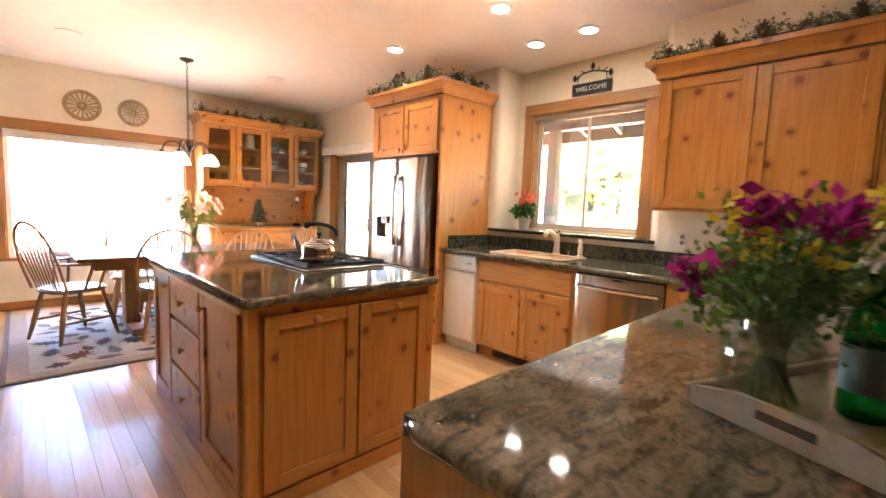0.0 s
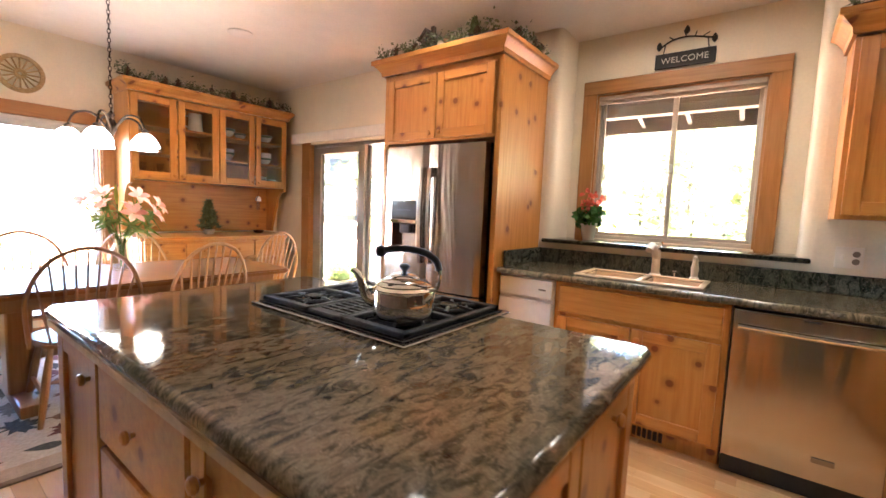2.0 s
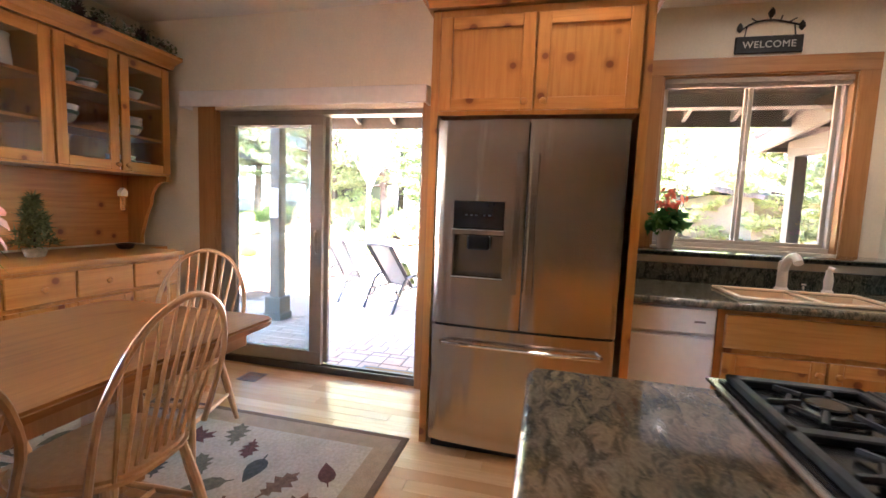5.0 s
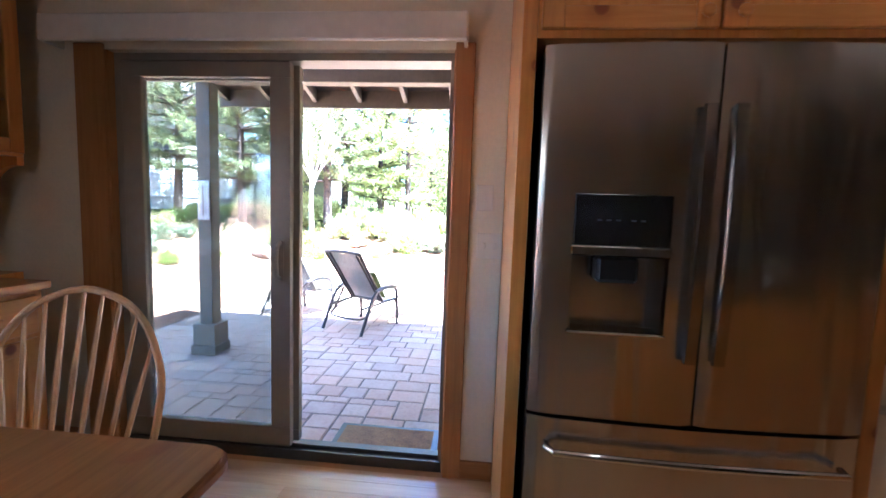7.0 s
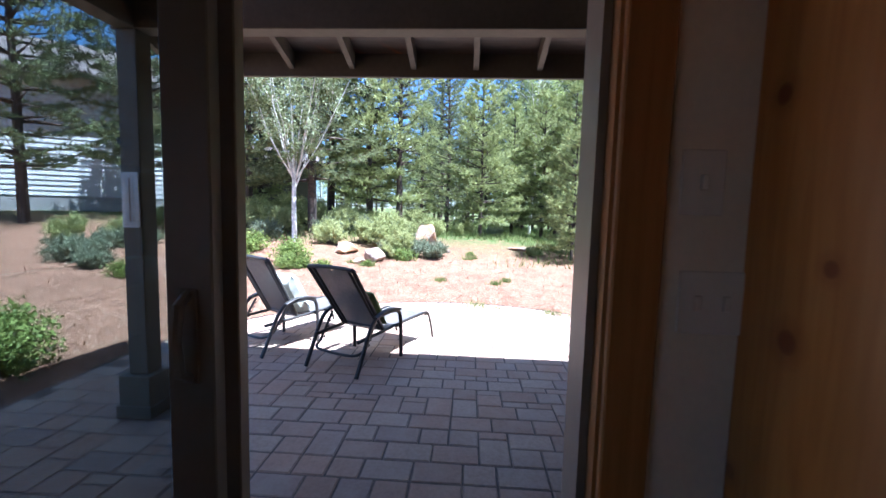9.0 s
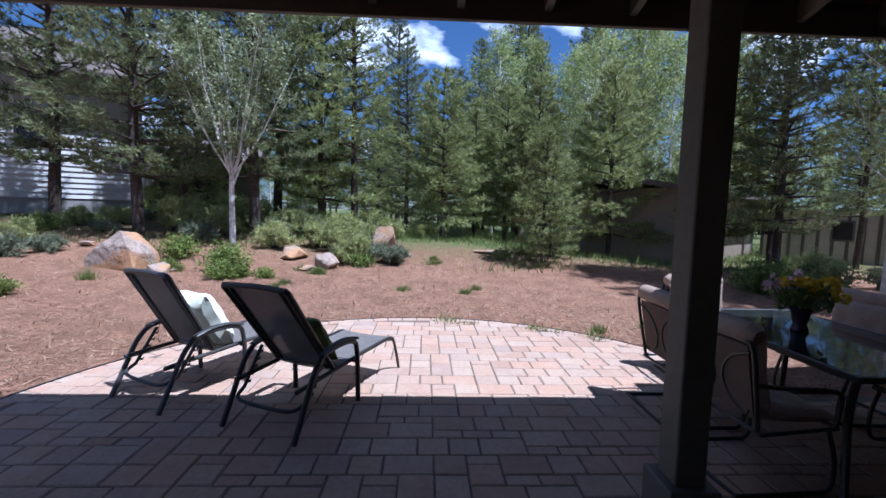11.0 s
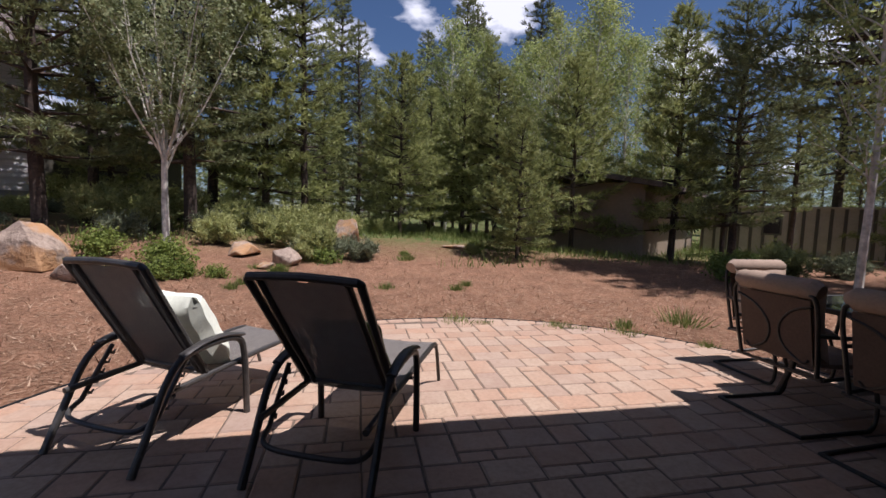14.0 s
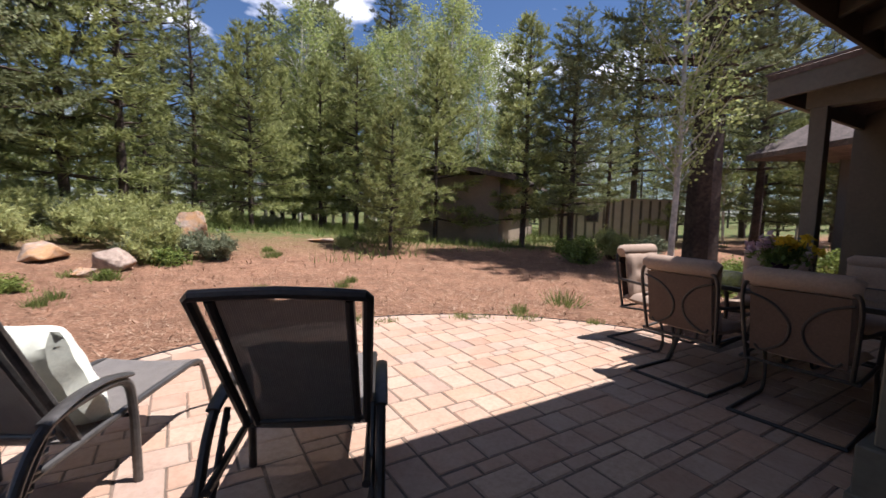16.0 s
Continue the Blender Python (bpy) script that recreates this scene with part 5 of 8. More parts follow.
def faucet():
    t = thing("faucet", "almond pull-out kitchen faucet with a lever", "faucet", east(3.27, 1.93, 0.911))
    bm = bmesh.new()
    lathe(bm, [(0.034, 0.0), (0.034, 0.01), (0.026, 0.02), (0.024, 0.15), (0.020, 0.165), (0.004, 0.17)], 18)
    part("body", bm, white_enamel, t)
    bm = bmesh.new()
    tube(bm, spline([(0, 0.0, 0.11), (-0.005, -0.05, 0.17), (-0.01, -0.12, 0.20), (-0.012, -0.17, 0.17)], 5), 0.021, 12)
    part("spout", bm, white_enamel, t)
    bm = bmesh.new()
    tube(bm, [(0, 0.0, 0.168), (0.01, 0.0, 0.19), (0.035, -0.03, 0.215)], [0.018, 0.012, 0.007], 10)
    part("lever", bm, chrome, t)
    s = thing("soap_dispenser", "almond soap dispenser beside the sink", "dispenser", east(3.27, 1.71, 0.911))
    part("bottle", lathe(bmesh.new(), [(0.026, 0), (0.026, 0.012), (0.019, 0.02), (0.022, 0.07), (0.016, 0.11), (0.016, 0.125)], 16), white_enamel, s)
    bm = bmesh.new()
    tube(bm, [(0, 0, 0.12), (0, -0.005, 0.14), (0, -0.055, 0.135)], 0.011, 10)
    part("nozzle", bm, white_enamel, s)
    k = thing("drain_control", "small chrome sink drain knob", "knob", east(3.28, 1.82, 0.911))
    part("stem", lathe(bmesh.new(), [(0.018, 0), (0.018, 0.008), (0.007, 0.012), (0.007, 0.03), (0.015, 0.036), (0.012, 0.045)], 14), chrome, k)


faucet()


def cooktop():
    t = thing("cooktop", "black downdraft gas cooktop with a steel rim", "cooktop", pose(1.335, 2.465, 0.911))
    part("rim", B(-0.285, 0.285, -0.375, 0.375, 0, 0.008, bevel=0.003), steel_dark, t)
    part("pan", B(-0.265, 0.265, -0.355, 0.355, 0.0085, 0.013, bevel=0.002), black_enamel, t)
    for y0, y1 in ((-0.345, -0.085), (0.085, 0.345)):
        bm = bmesh.new()
        x0, x1, z = -0.255, 0.255, 0.030
        for q in ((x0, x1, y0, y0 + 0.022), (x0, x1, y1 - 0.022, y1), (x0, x0 + 0.03, y0, y1), (x1 - 0.03, x1, y0, y1), (-0.013, 0.013, y0, y1)):
            box(bm, *q, 0.014, z, 0.003)
        grate = part("grate", bm, cast_iron, t)
        for cx in (-0.128, 0.128):
            cy = (y0 + y1) / 2
            bm = bmesh.new()
            for a in range(0, 360, 60):
                c, s = math.cos(radians(a + 30)), math.sin(radians(a + 30))
                tube(bm, [(cx + 0.10 * c, cy + 0.10 * s, z - 0.006), (cx + 0.045 * c, cy + 0.045 * s, z - 0.001)], 0.007, 6)
            tube(bm, [(cx + 0.068 * math.cos(radians(a)), cy + 0.068 * math.sin(radians(a)), z - 0.008) for a in range(30, 390, 60)], 0.006, 6, closed=True)
            part("trivet", bm, cast_iron, grate)
            bu = part("burner", lathe(bmesh.new(), [(0.05, 0.014), (0.048, 0.022), (0.034, 0.026), (0.034, 0.031), (0.03, 0.034), (0.004, 0.034)], 20, (cx, cy, 0)), black_enamel, t)
    bm = bmesh.new()
    for q in ((-0.255, 0.255, -0.078, -0.066), (-0.255, 0.255, 0.066, 0.078), (-0.255, -0.215, -0.066, 0.066), (0.215, 0.255, -0.066, 0.066)):
        box(bm, *q, 0.014, 0.028, 0.003)
    for i in range(15):
        x = -0.205 + i * 0.029
        box(bm, x, x + 0.013, -0.066, 0.066, 0.018, 0.027)
    box(bm, -0.215, 0.215, -0.005, 0.005, 0.018, 0.0275)
    part("vent_grille", bm, cast_iron, t)


cooktop()


def kettle():
    t = thing("kettle", "polished stainless steel kettle with a black handle", "kettle", pose(1.215, 2.245, 0.9415, 0, 0, 128) @ Matrix.Diagonal((0.88, 0.88, 0.88, 1)))
    bm = lathe(bmesh.new(), [(0.085, 0.0), (0.100, 0.004), (0.106, 0.014), (0.108, 0.03), (0.108, 0.094), (0.105, 0.099), (0.107, 0.103), (0.099, 0.112), (0.096, 0.113), (0.0965, 0.117), (0.084, 0.126), (0.080, 0.127), (0.0805, 0.130), (0.064, 0.136), (0.050, 0.138)], 40)
    part("body", bm, chrome, t)
    bm = bmesh.new()
    tube(bm, spline([(0.098, 0, 0.05), (0.125, 0, 0.062), (0.142, 0, 0.095), (0.158, 0, 0.14), (0.182, 0, 0.163)], 5), [0.023 - 0.00065 * i for i in range(21)], 14)
    part("spout", bm, chrome, t)
    lid = part("lid", lathe(bmesh.new(), [(0.054, 0.1375), (0.054, 0.142), (0.046, 0.149), (0.026, 0.155), (0.012, 0.156)], 28), chrome, t)
    part("knob", lathe(bmesh.new(), [(0.008, 0.156), (0.009, 0.164), (0.019, 0.176), (0.019, 0.182), (0.012, 0.187), (0.003, 0.188)], 18), black_plastic, lid)
    bm = bmesh.new()
    tube(bm, spline([(-0.098, 0, 0.085), (-0.118, 0, 0.115), (-0.124, 0, 0.155), (-0.116, 0, 0.185)], 5), 0.007, 8)
    bail = part("bail", bm, chrome, t)
    bm = bmesh.new()
    pts = spline([(-0.120, 0, 0.168), (-0.108, 0, 0.202), (-0.07, 0, 0.228), (-0.01, 0, 0.240), (0.045, 0, 0.238), (0.075, 0, 0.232)], 6)
    tube(bm, pts, [0.0115 + (0.0018 if k % 3 == 1 else 0.0) for k in range(len(pts))], 12)
    part("grip", bm, black_plastic, bail, "ribbed black grip")
    part("grip_tip", lathe(bmesh.new(), [(0.010, -0.018), (0.019, -0.010), (0.019, 0.010), (0.010, 0.018)], 16, (0.083, 0, 0.229), "y"), black_plastic, bail)


kettle()


def blob(bm, at, r, rs, squash=1.0, sub=1):
    """A lumpy ball."""
    res = bmesh.ops.create_icosphere(bm, subdivisions=sub, radius=r)
    for v in res["verts"]:
        v.co *= 1 + rs.uniform(-0.14, 0.14)
        v.co.z *= squash
        v.co += Vector(at)


def blades(P, n, length, width, rs, up=0.4, material=None, name="foliage"):
    P = np.repeat(np.array(P, float), n, 0)
    D = unit(rs.normal(size=P.shape) + np.array([0, 0, up]))
    S = unit(np.cross(D, rs.normal(size=D.shape)))
    k = len(P)
    return tris(name, P, D, S, material, rs.uniform(0.6, 1.2, k) * length, rs.uniform(0.7, 1.2, k) * width)


def leafset(P, n, spread, size, rs, material, name="foliage", up=0.5):
    P = np.repeat(np.array(P, float), n, 0) + rs.normal(0, spread, (len(P) * n, 3))
    return leaves(name, P, unit(rs.normal(size=P.shape) + np.array([0, 0, up])), size, material, rs)


dry_green = leafy("garland_green", ((0.0, (0.045, 0.06, 0.03)), (0.5, (0.10, 0.12, 0.06)), (1.0, (0.2, 0.21, 0.12))), 0.2)
cone_brown = simple("pinecone_brown", (0.13, 0.075, 0.045), 0.8, 0, 0.4, 80, 0.5)
stone_pale = simple("pale_pebble", (0.45, 0.36, 0.27), 0.8, 0, 0.25, 40, 0.3)


def pinecone(parent, at, r, rs):
    bm = bmesh.new()
    for k in range(6):
        u = k / 5
        rr = r * math.sin(math.pi * (0.18 + 0.75 * u))
        for j in range(8):
            a = j * math.pi / 4 + k * 0.4
            c, s = math.cos(a), math.sin(a)
            z = at[2] + u * r * 2.0 + r * 0.15
            p = [(at[0] + c * rr * 0.3 - s * rr * 0.32, at[1] + s * rr * 0.3 + c * rr * 0.32, z), (at[0] + c * rr * 0.3 + s * rr * 0.32, at[1] + s * rr * 0.3 - c * rr * 0.32, z), (at[0] + c * rr * 1.15, at[1] + s * rr * 1.15, z + r * 0.3), (at[0], at[1], z - r * 0.3)]
            v = [bm.verts.new(q) for q in p]
            bm.faces.new((v[0], v[1], v[2]))
            bm.faces.new((v[0], v[2], v[3]))
            bm.faces.new((v[2], v[1], v[3]))
    part("pinecone", bm, cone_brown, parent, smooth=0)


def garland(m, length, depth, seed, cones=5, label="dried greenery garland with pinecones along the cabinet top"):
    rs = np.random.RandomState(seed)
    t = thing("garland", label, "garland", m)
    P = [(x, depth * rs.uniform(0, 1), 0.01 + 0.03 * rs.uniform(0, 1)) for x in np.arange(0, length, 0.02)]
    tagged(part("greenery", blades(P, 7, 0.052, 0.006, rs, 0.1, dry_green, "greenery"), None, t), kind="stuff")
    spots = [(length * rs.uniform(0, 1), depth * rs.uniform(0.1, 0.9), 0.03 + 0.06 * rs.uniform(0, 1) ** 2) for _ in range(int(length * 42))]
    tagged(part("leaf_sprays", leafset(spots, 12, 0.022, 0.014, rs, sage_mat, "leaf_sprays"), None, t), kind="stuff")
    bm = bmesh.new()
    tube(bm, [(x, depth * 0.4 + 0.02 * rs.uniform(-1, 1), 0.02) for x in np.linspace(0, length, 12)], 0.007, 5)
    part("vine", bm, bark, t)
    for i in range(cones):
        pinecone(t, (length * (i + 0.5 + rs.uniform(-0.3, 0.3)) / cones, depth * 0.35, 0.0), 0.032 + 0.018 * rs.uniform(0, 1), rs)
    bm = bmesh.new()
    for i in range(cones):
        blob(bm, (length * (i + rs.uniform(0.1, 0.9)) / cones, depth * 0.5, 0.025), rs.uniform(0.03, 0.05), rs, 0.75)
    tagged(part("pebbles", bm, stone_pale, t), kind="stuff")
    return t


garland(east(2.62, 3.86, 2.392), 1.05, 0.10, 31, 4)
garland(pose(2.75, 2.74, 2.392, 0, 0, 0), 0.5, 0.08, 32, 3)
garland(east(2.99, 1.15, 2.282), 2.1, 0.12, 33, 10)
garland(pose(1.58, 5.99, 2.342), 1.72, 0.12, 34, 8)


def birdhouse(m):
    t = thing("birdhouse", "rustic brown wooden birdhouse with a pitched roof", "birdhouse", m)
    w = simple("weathered_wood", (0.11, 0.075, 0.05), 0.85, 0, 0.35, 40, 0.4)
    part("house", prism(bmesh.new(), [(-0.045, 0), (0.045, 0), (0.045, 0.09), (0.0, 0.135), (-0.045, 0.09)], -0.04, 0.04, "y"), w, t, smooth=0)
    bm = bmesh.new()
    prism(bm, [(-0.065, 0.078), (0.0, 0.145), (0.0, 0.158), (-0.072, 0.084)], -0.055, 0.055, "y")
    prism(bm, [(0.065, 0.078), (0.0, 0.145), (0.0, 0.158), (0.072, 0.084)], -0.055, 0.055, "y")
    part("roof", bm, bark, t, smooth=0)
    part("chimney", B(0.02, 0.045, -0.015, 0.015, 0.11, 0.175), w, t)
    # black disc on the solid front paints the darkness inside the entrance
    part("hole", lathe(bmesh.new(), [(0.014, -0.0415), (0.014, -0.0402)], 14, (0, 0, 0.085), "y"), black_plastic, t)
    part("perch", lathe(bmesh.new(), [(0.004, -0.07), (0.004, -0.0405)], 8, (0, 0, 0.055), "y"), w, t)


birdhouse(east(2.70, 3.42, 2.392))


def mini_tree(m, h, label, basket=True, seed=3):
    rs = np.random.RandomState(seed)
    t = thing("artificial_tree", label, "decoration", m)
    P = []
    for i in range(150):
        u = rs.uniform(0, 1)
        r = 0.33 * h * (1 - u) * rs.uniform(0.15, 1) ** 0.6
        a = rs.uniform(0, 6.28)
        P.append((r * math.cos(a), r * math.sin(a), h * (0.2 + 0.76 * u)))
    tagged(part("needles", blades(P, 12, 0.15 * h, 0.006, rs, 0.25, needle_dark, "needles"), None, t))
    part("stem", lathe(bmesh.new(), [(0.008, 0.02), (0.004, h * 0.95)], 6), bark, t)
    part("pot", lathe(bmesh.new(), [(0.045, 0), (0.055, 0.03), (0.06, 0.05), (0.05, 0.052)], 16), stone_pale if basket else bark, t)


mini_tree(east(2.72, 3.05, 2.392), 0.17, "tiny green fir ornament on the cabinet", False, 5)
rs0 = np.random.RandomState(77)
for i, (x, r) in enumerate(((0.42, 0.05), (0.22, 0.035))):
    bm = bmesh.new()
    blob(bm, (0, 0, r * 0.5), r, rs0, 0.55, 2)
    solid("wooden_nest", bm, cone_brown, "round brown twig nest ornament on the cabinet", "ornament", m=east(2.70, 3.05 + x * 0.35, 2.392))


def welcome_sign():
    t = thing("welcome_sign", "dark metal welcome sign with pinecone branch", "sign", east(NX, 2.13, 2.345))
    dk = simple("painted_iron", (0.03, 0.027, 0.024), 0.55, 0.3, 0.2, 60)
    part("board", B(0.0, 0.375, -0.018, -0.004, 0.0, 0.105, bevel=0.004), dk, t)
    cu = bpy.data.curves.new("word", "FONT")
    cu.body, cu.size, cu.extrude, cu.align_x, cu.align_y, cu.space_character = "WELCOME", 0.058, 0.002, "CENTER", "CENTER", 1.08
    tmp = new("tmp", cu)
    me = bpy.data.meshes.new_from_object(tmp)
    bpy.data.objects.remove(tmp)
    me.materials.append(simple("sign_letters", (0.62, 0.58, 0.50), 0.6))
    part("lettering", me, None, t, "cream capital letters", m=pose(0.1875, -0.0205, 0.05, 90, 0, 0))
    bm = bmesh.new()
    tube(bm, spline([(0.03, -0.012, 0.15), (0.1, -0.012, 0.19), (0.19, -0.012, 0.2), (0.27, -0.012, 0.185), (0.36, -0.012, 0.16)], 5), 0.006, 6)
    for a, b in (((0.05, 0.105), (0.06, 0.17)), ((0.33, 0.105), (0.32, 0.17)), ((0.19, 0.2), (0.17, 0.245)), ((0.12, 0.19), (0.08, 0.215)), ((0.28, 0.18), (0.33, 0.205)), ((0.24, 0.19), (0.25, 0.225))):
        tube(bm, [(a[0], -0.012, a[1]), (b[0], -0.012, b[1])], 0.004, 5)
    part("branch", bm, dk, t)
    for x, z in ((0.02, 0.15), (0.19, 0.235), (0.36, 0.15)):
        part("iron_cone", lathe(bmesh.new(), [(0.004, z - 0.02), (0.018, z), (0.016, z + 0.02), (0.004, z + 0.04)], 10, (x, -0.012, 0)), dk, t)


welcome_sign()


def potted(m):
    rs = np.random.RandomState(12)
    t = thing("potted_plant", "coral flowered plant in a cream pot on the sill", "plant", m)
    pot = part("pot", lathe(bmesh.new(), [(0.04, 0), (0.043, 0.004), (0.062, 0.11), (0.066, 0.115), (0.066, 0.135), (0.058, 0.136), (0.052, 0.12)], 24), white_china, t)
    P = [(0.09 * rs.uniform(-1, 1), 0.07 * rs.uniform(-1, 1), 0.14 + 0.07 * rs.uniform(0, 1)) for _ in range(60)]
    part("leaves", leafset(P, 4, 0.025, 0.036, rs, leafy("begonia_leaves", ((0, (0.03, 0.09, 0.02)), (0.5, (0.06, 0.16, 0.035)), (1, (0.12, 0.24, 0.06)))), "leaves"), None, t)
    bm = bmesh.new()
    for i in range(5):
        tube(bm, [(0, 0, 0.12), (0.03 * math.cos(i * 1.3), 0.03 * math.sin(i * 1.3), 0.28)], 0.003, 5)
    part("stem_bunch", bm, dry_green, t)
    P = [(0.055 * rs.normal() * 0.8, 0.035 * rs.normal(), 0.29 + 0.035 * rs.normal()) for _ in range(26)]
    part("blossoms", leafset(P, 4, 0.012, 0.022, rs, leafy("coral_petals", ((0, (0.62, 0.07, 0.04)), (1, (0.8, 0.2, 0.13)))), "blossoms"), None, t)


potted(pose(3.56, 2.475, 1.0925))


def baskets():
    straw = simple("woven_straw", (0.50, 0.34, 0.16), 0.8, 0, 0.25, 60, 0.4)
    for x, r in ((0.545, 0.165), (1.02, 0.15)):
        t = thing("wall_basket", "round woven straw tray with spokes on the wall", "basket", pose(x, NORTH, 2.262), group="straw wall trays")
        bm = bmesh.new()
        for k, q in enumerate((1.0, 0.93, 0.86)):
            tube(bm, [(r * q * math.cos(a), -0.02 - 0.004 * k, r * q * math.sin(a)) for a in np.linspace(0, 2 * math.pi, 29)[:-1]], 0.008, 6, closed=True)
        tube(bm, [(r * 0.22 * math.cos(a), -0.012, r * 0.22 * math.sin(a)) for a in np.linspace(0, 2 * math.pi, 13)[:-1]], 0.012, 6, closed=True)
        part("rim", bm, straw, t)
        for i in range(16):
            a = math.pi * i / 8
            bm = bmesh.new()
            tube(bm, [(r * 0.08 * math.cos(a), -0.012, r * 0.08 * math.sin(a)), (r * 0.55 * math.cos(a), -0.012, r * 0.55 * math.sin(a)), (r * 0.9 * math.cos(a), -0.02, r * 0.9 * math.sin(a))], [0.008, 0.013, 0.012], 6, flat=0.5)
            part("spoke", bm, straw, t)


baskets()


def pendant():
    t = thing("chandelier", "bronze five-light chandelier with white glass shades, lit", "chandelier", pose(1.255, 5.05, CEIL))
    part("canopy", lathe(bmesh.new(), [(0.065, -0.001), (0.062, -0.012), (0.02, -0.03), (0.006, -0.035)], 20), bronze, t)
    bm = bmesh.new()
    z = -0.035
    k = 0
    while z > -0.80:
        pts = [((0.009 * math.cos(a) if k % 2 else 0), (0 if k % 2 else 0.009 * math.cos(a)), z - 0.016 + 0.02 * math.sin(a)) for a in np.linspace(0, 2 * math.pi, 9)[:-1]]
        tube(bm, pts, 0.0028, 5, closed=True)
        z -= 0.031
        k += 1
    part("chain", bm, bronze, t)
    part("column", lathe(bmesh.new(), [(0.008, -0.80), (0.022, -0.82), (0.012, -0.85), (0.03, -0.88), (0.034, -0.92), (0.015, -0.96), (0.01, -1.0)], 16), bronze, t)
    for i in range(5):
        a = radians(72 * i + 20)
        c, s = math.cos(a), math.sin(a)
        bm = bmesh.new()
        tube(bm, spline([(0.02 * c, 0.02 * s, -0.92), (0.10 * c, 0.10 * s, -0.83), (0.19 * c, 0.19 * s, -0.84), (0.23 * c, 0.23 * s, -0.92)], 5), 0.007, 7)
        lathe(bm, [(0.018, -0.955), (0.024, -0.925), (0.008, -0.915)], 10, (0.23 * c, 0.23 * s, 0))
        arm = part("arm", bm, bronze, t)
        part("shade", lathe(bmesh.new(), [(0.03, -0.945), (0.055, -0.965), (0.078, -1.0), (0.088, -1.035), (0.084, -1.035), (0.072, -1.0), (0.05, -0.968), (0.028, -0.952)], 20, (0.23 * c, 0.23 * s, 0), caps=False), shade_glow, arm, "glowing white glass bell shade")
        la = bpy.data.lights.new("bulb", "POINT")
        la.energy, la.color, la.shadow_soft_size = 0.008, (1.0, 0.8, 0.58), 0.03
        ob = new("bulb", la)
        ob.matrix_world = pose(1.255 + 0.23 * c, 5.05 + 0.23 * s, CEIL - 1.04)


shade_glow = glow("lit_shade", (1.0, 0.88, 0.70), 0.12)
pendant()


# ---- hutch ----
def hutch():
    X0, X1 = 1.66, 3.25
    w = X1 - X0
    t = thing("china_hutch", "knotty pine built-in hutch with glazed upper doors", "hutch", pose(X0, 6.055, 0))
    d = NORTH - 6.055 - 0.003
    z0, z1 = 1.45, 2.24
    bm = bmesh.new()
    box(bm, 0, w, d - 0.012, d, z0, z1)
    box(bm, 0, 0.02, 0, d - 0.013, z0, z1)
    box(bm, w - 0.02, w, 0, d - 0.013, z0, z1)
    box(bm, w / 2 - 0.02, w / 2 + 0.02, 0, d - 0.013, z0 + 0.02, z1 - 0.02)
    box(bm, 0.02, w - 0.02, 0, d - 0.013, z0, z0 + 0.02)
    box(bm, 0.02, w - 0.02, 0, d - 0.013, z1 - 0.02, z1)
    part("case", bm, pine_v, t, smooth=0)
    for z in (1.70, 1.95):
        for a, b in ((0.021, w / 2 - 0.021), (w / 2 + 0.021, w - 0.021)):
            part("shelf", B(a, b, 0.02, d - 0.014, z, z + 0.018), pine_x, t, smooth=0)
    q = w / 4
    for i in range(4):
        door(t, i * q + 0.008, (i + 1) * q - 0.008, z0 + 0.015, z1 - 0.015, ((i + 1) * q - 0.035 if i % 2 == 0 else i * q + 0.035, z0 + 0.05), 0.062, True)
    crown(t, w, d, z1, True, True, 0.06, 0.10)
    part("back_panel", B(0, w, d - 0.015, d, 0.93, z0 - 0.001), pine_x, t, smooth=0)
    for x in (0.0, w - 0.03):
        o = [(0.0, 1.449), (0.0, 1.41)] + [(0.02 + 0.14 * math.sin(radians(a)), 1.41 - 0.17 * (1 - math.cos(radians(a)))) for a in range(10, 91, 16)] + [(0.20, 1.16), (0.26, 0.98), (0.26, 0.93), (d - 0.016, 0.93), (d - 0.016, 1.449)]
        part("side_bracket", prism(bmesh.new(), o, x, x + 0.03, "x"), pine_v, t, smooth=0)
    base = thing("sideboard", "knotty pine sideboard base with drawers and doors", "sideboard", pose(X0, 5.81, 0))
    bw, bd = 1.42, NORTH - 5.81 - 0.003
    base_body(base, bw, bd, 0.88)
    part("top", B(-0.02, bw + 0.02, -0.03, bd - 0.001, 0.881, 0.915, bevel=0.006, seg=2), pine_x, base)
    for i in range(4):
        a = 0.02 + i * (bw - 0.04) / 4
        b = a + (bw - 0.04) / 4 - 0.012
        drawer(base, a, b, 0.70, 0.86)
        door(base, a, b, 0.12, 0.68, (b - 0.04 if i % 2 == 0 else a + 0.04, 0.6))
    part("end_board", B(bw + 0.001, w, 0.28, bd - 0.001, 0.0, 0.915), pine_v, base, smooth=0)
    # china
    def bowl(x, z, r, h, n=1, label="white patterned china bowls on the hutch shelf"):
        b = thing("china_bowl", label, "bowl", pose(X0 + x, 6.055 + 0.14, z) @ Matrix.Diagonal((1.3, 1.3, 1.3, 1)), group="china in the hutch")
        for k in range(n):
            part("bowl", lathe(bmesh.new(), [(r * 0.45, 0.001 + k * h * 0.35), (r * 0.8, h * 0.4 + k * h * 0.35), (r, h + k * h * 0.35), (r * 0.96, h + k * h * 0.35), (r * 0.7, h * 0.42 + k * h * 0.35), (r * 0.3, 0.012 + k * h * 0.35)], 20), white_china, b)
        part("band", lathe(bmesh.new(), [(r * 0.93, h * 0.70), (r * 1.004, h * 0.95)], 20, caps=False), simple("green_leaf_band", (0.10, 0.17, 0.10), 0.3), b)
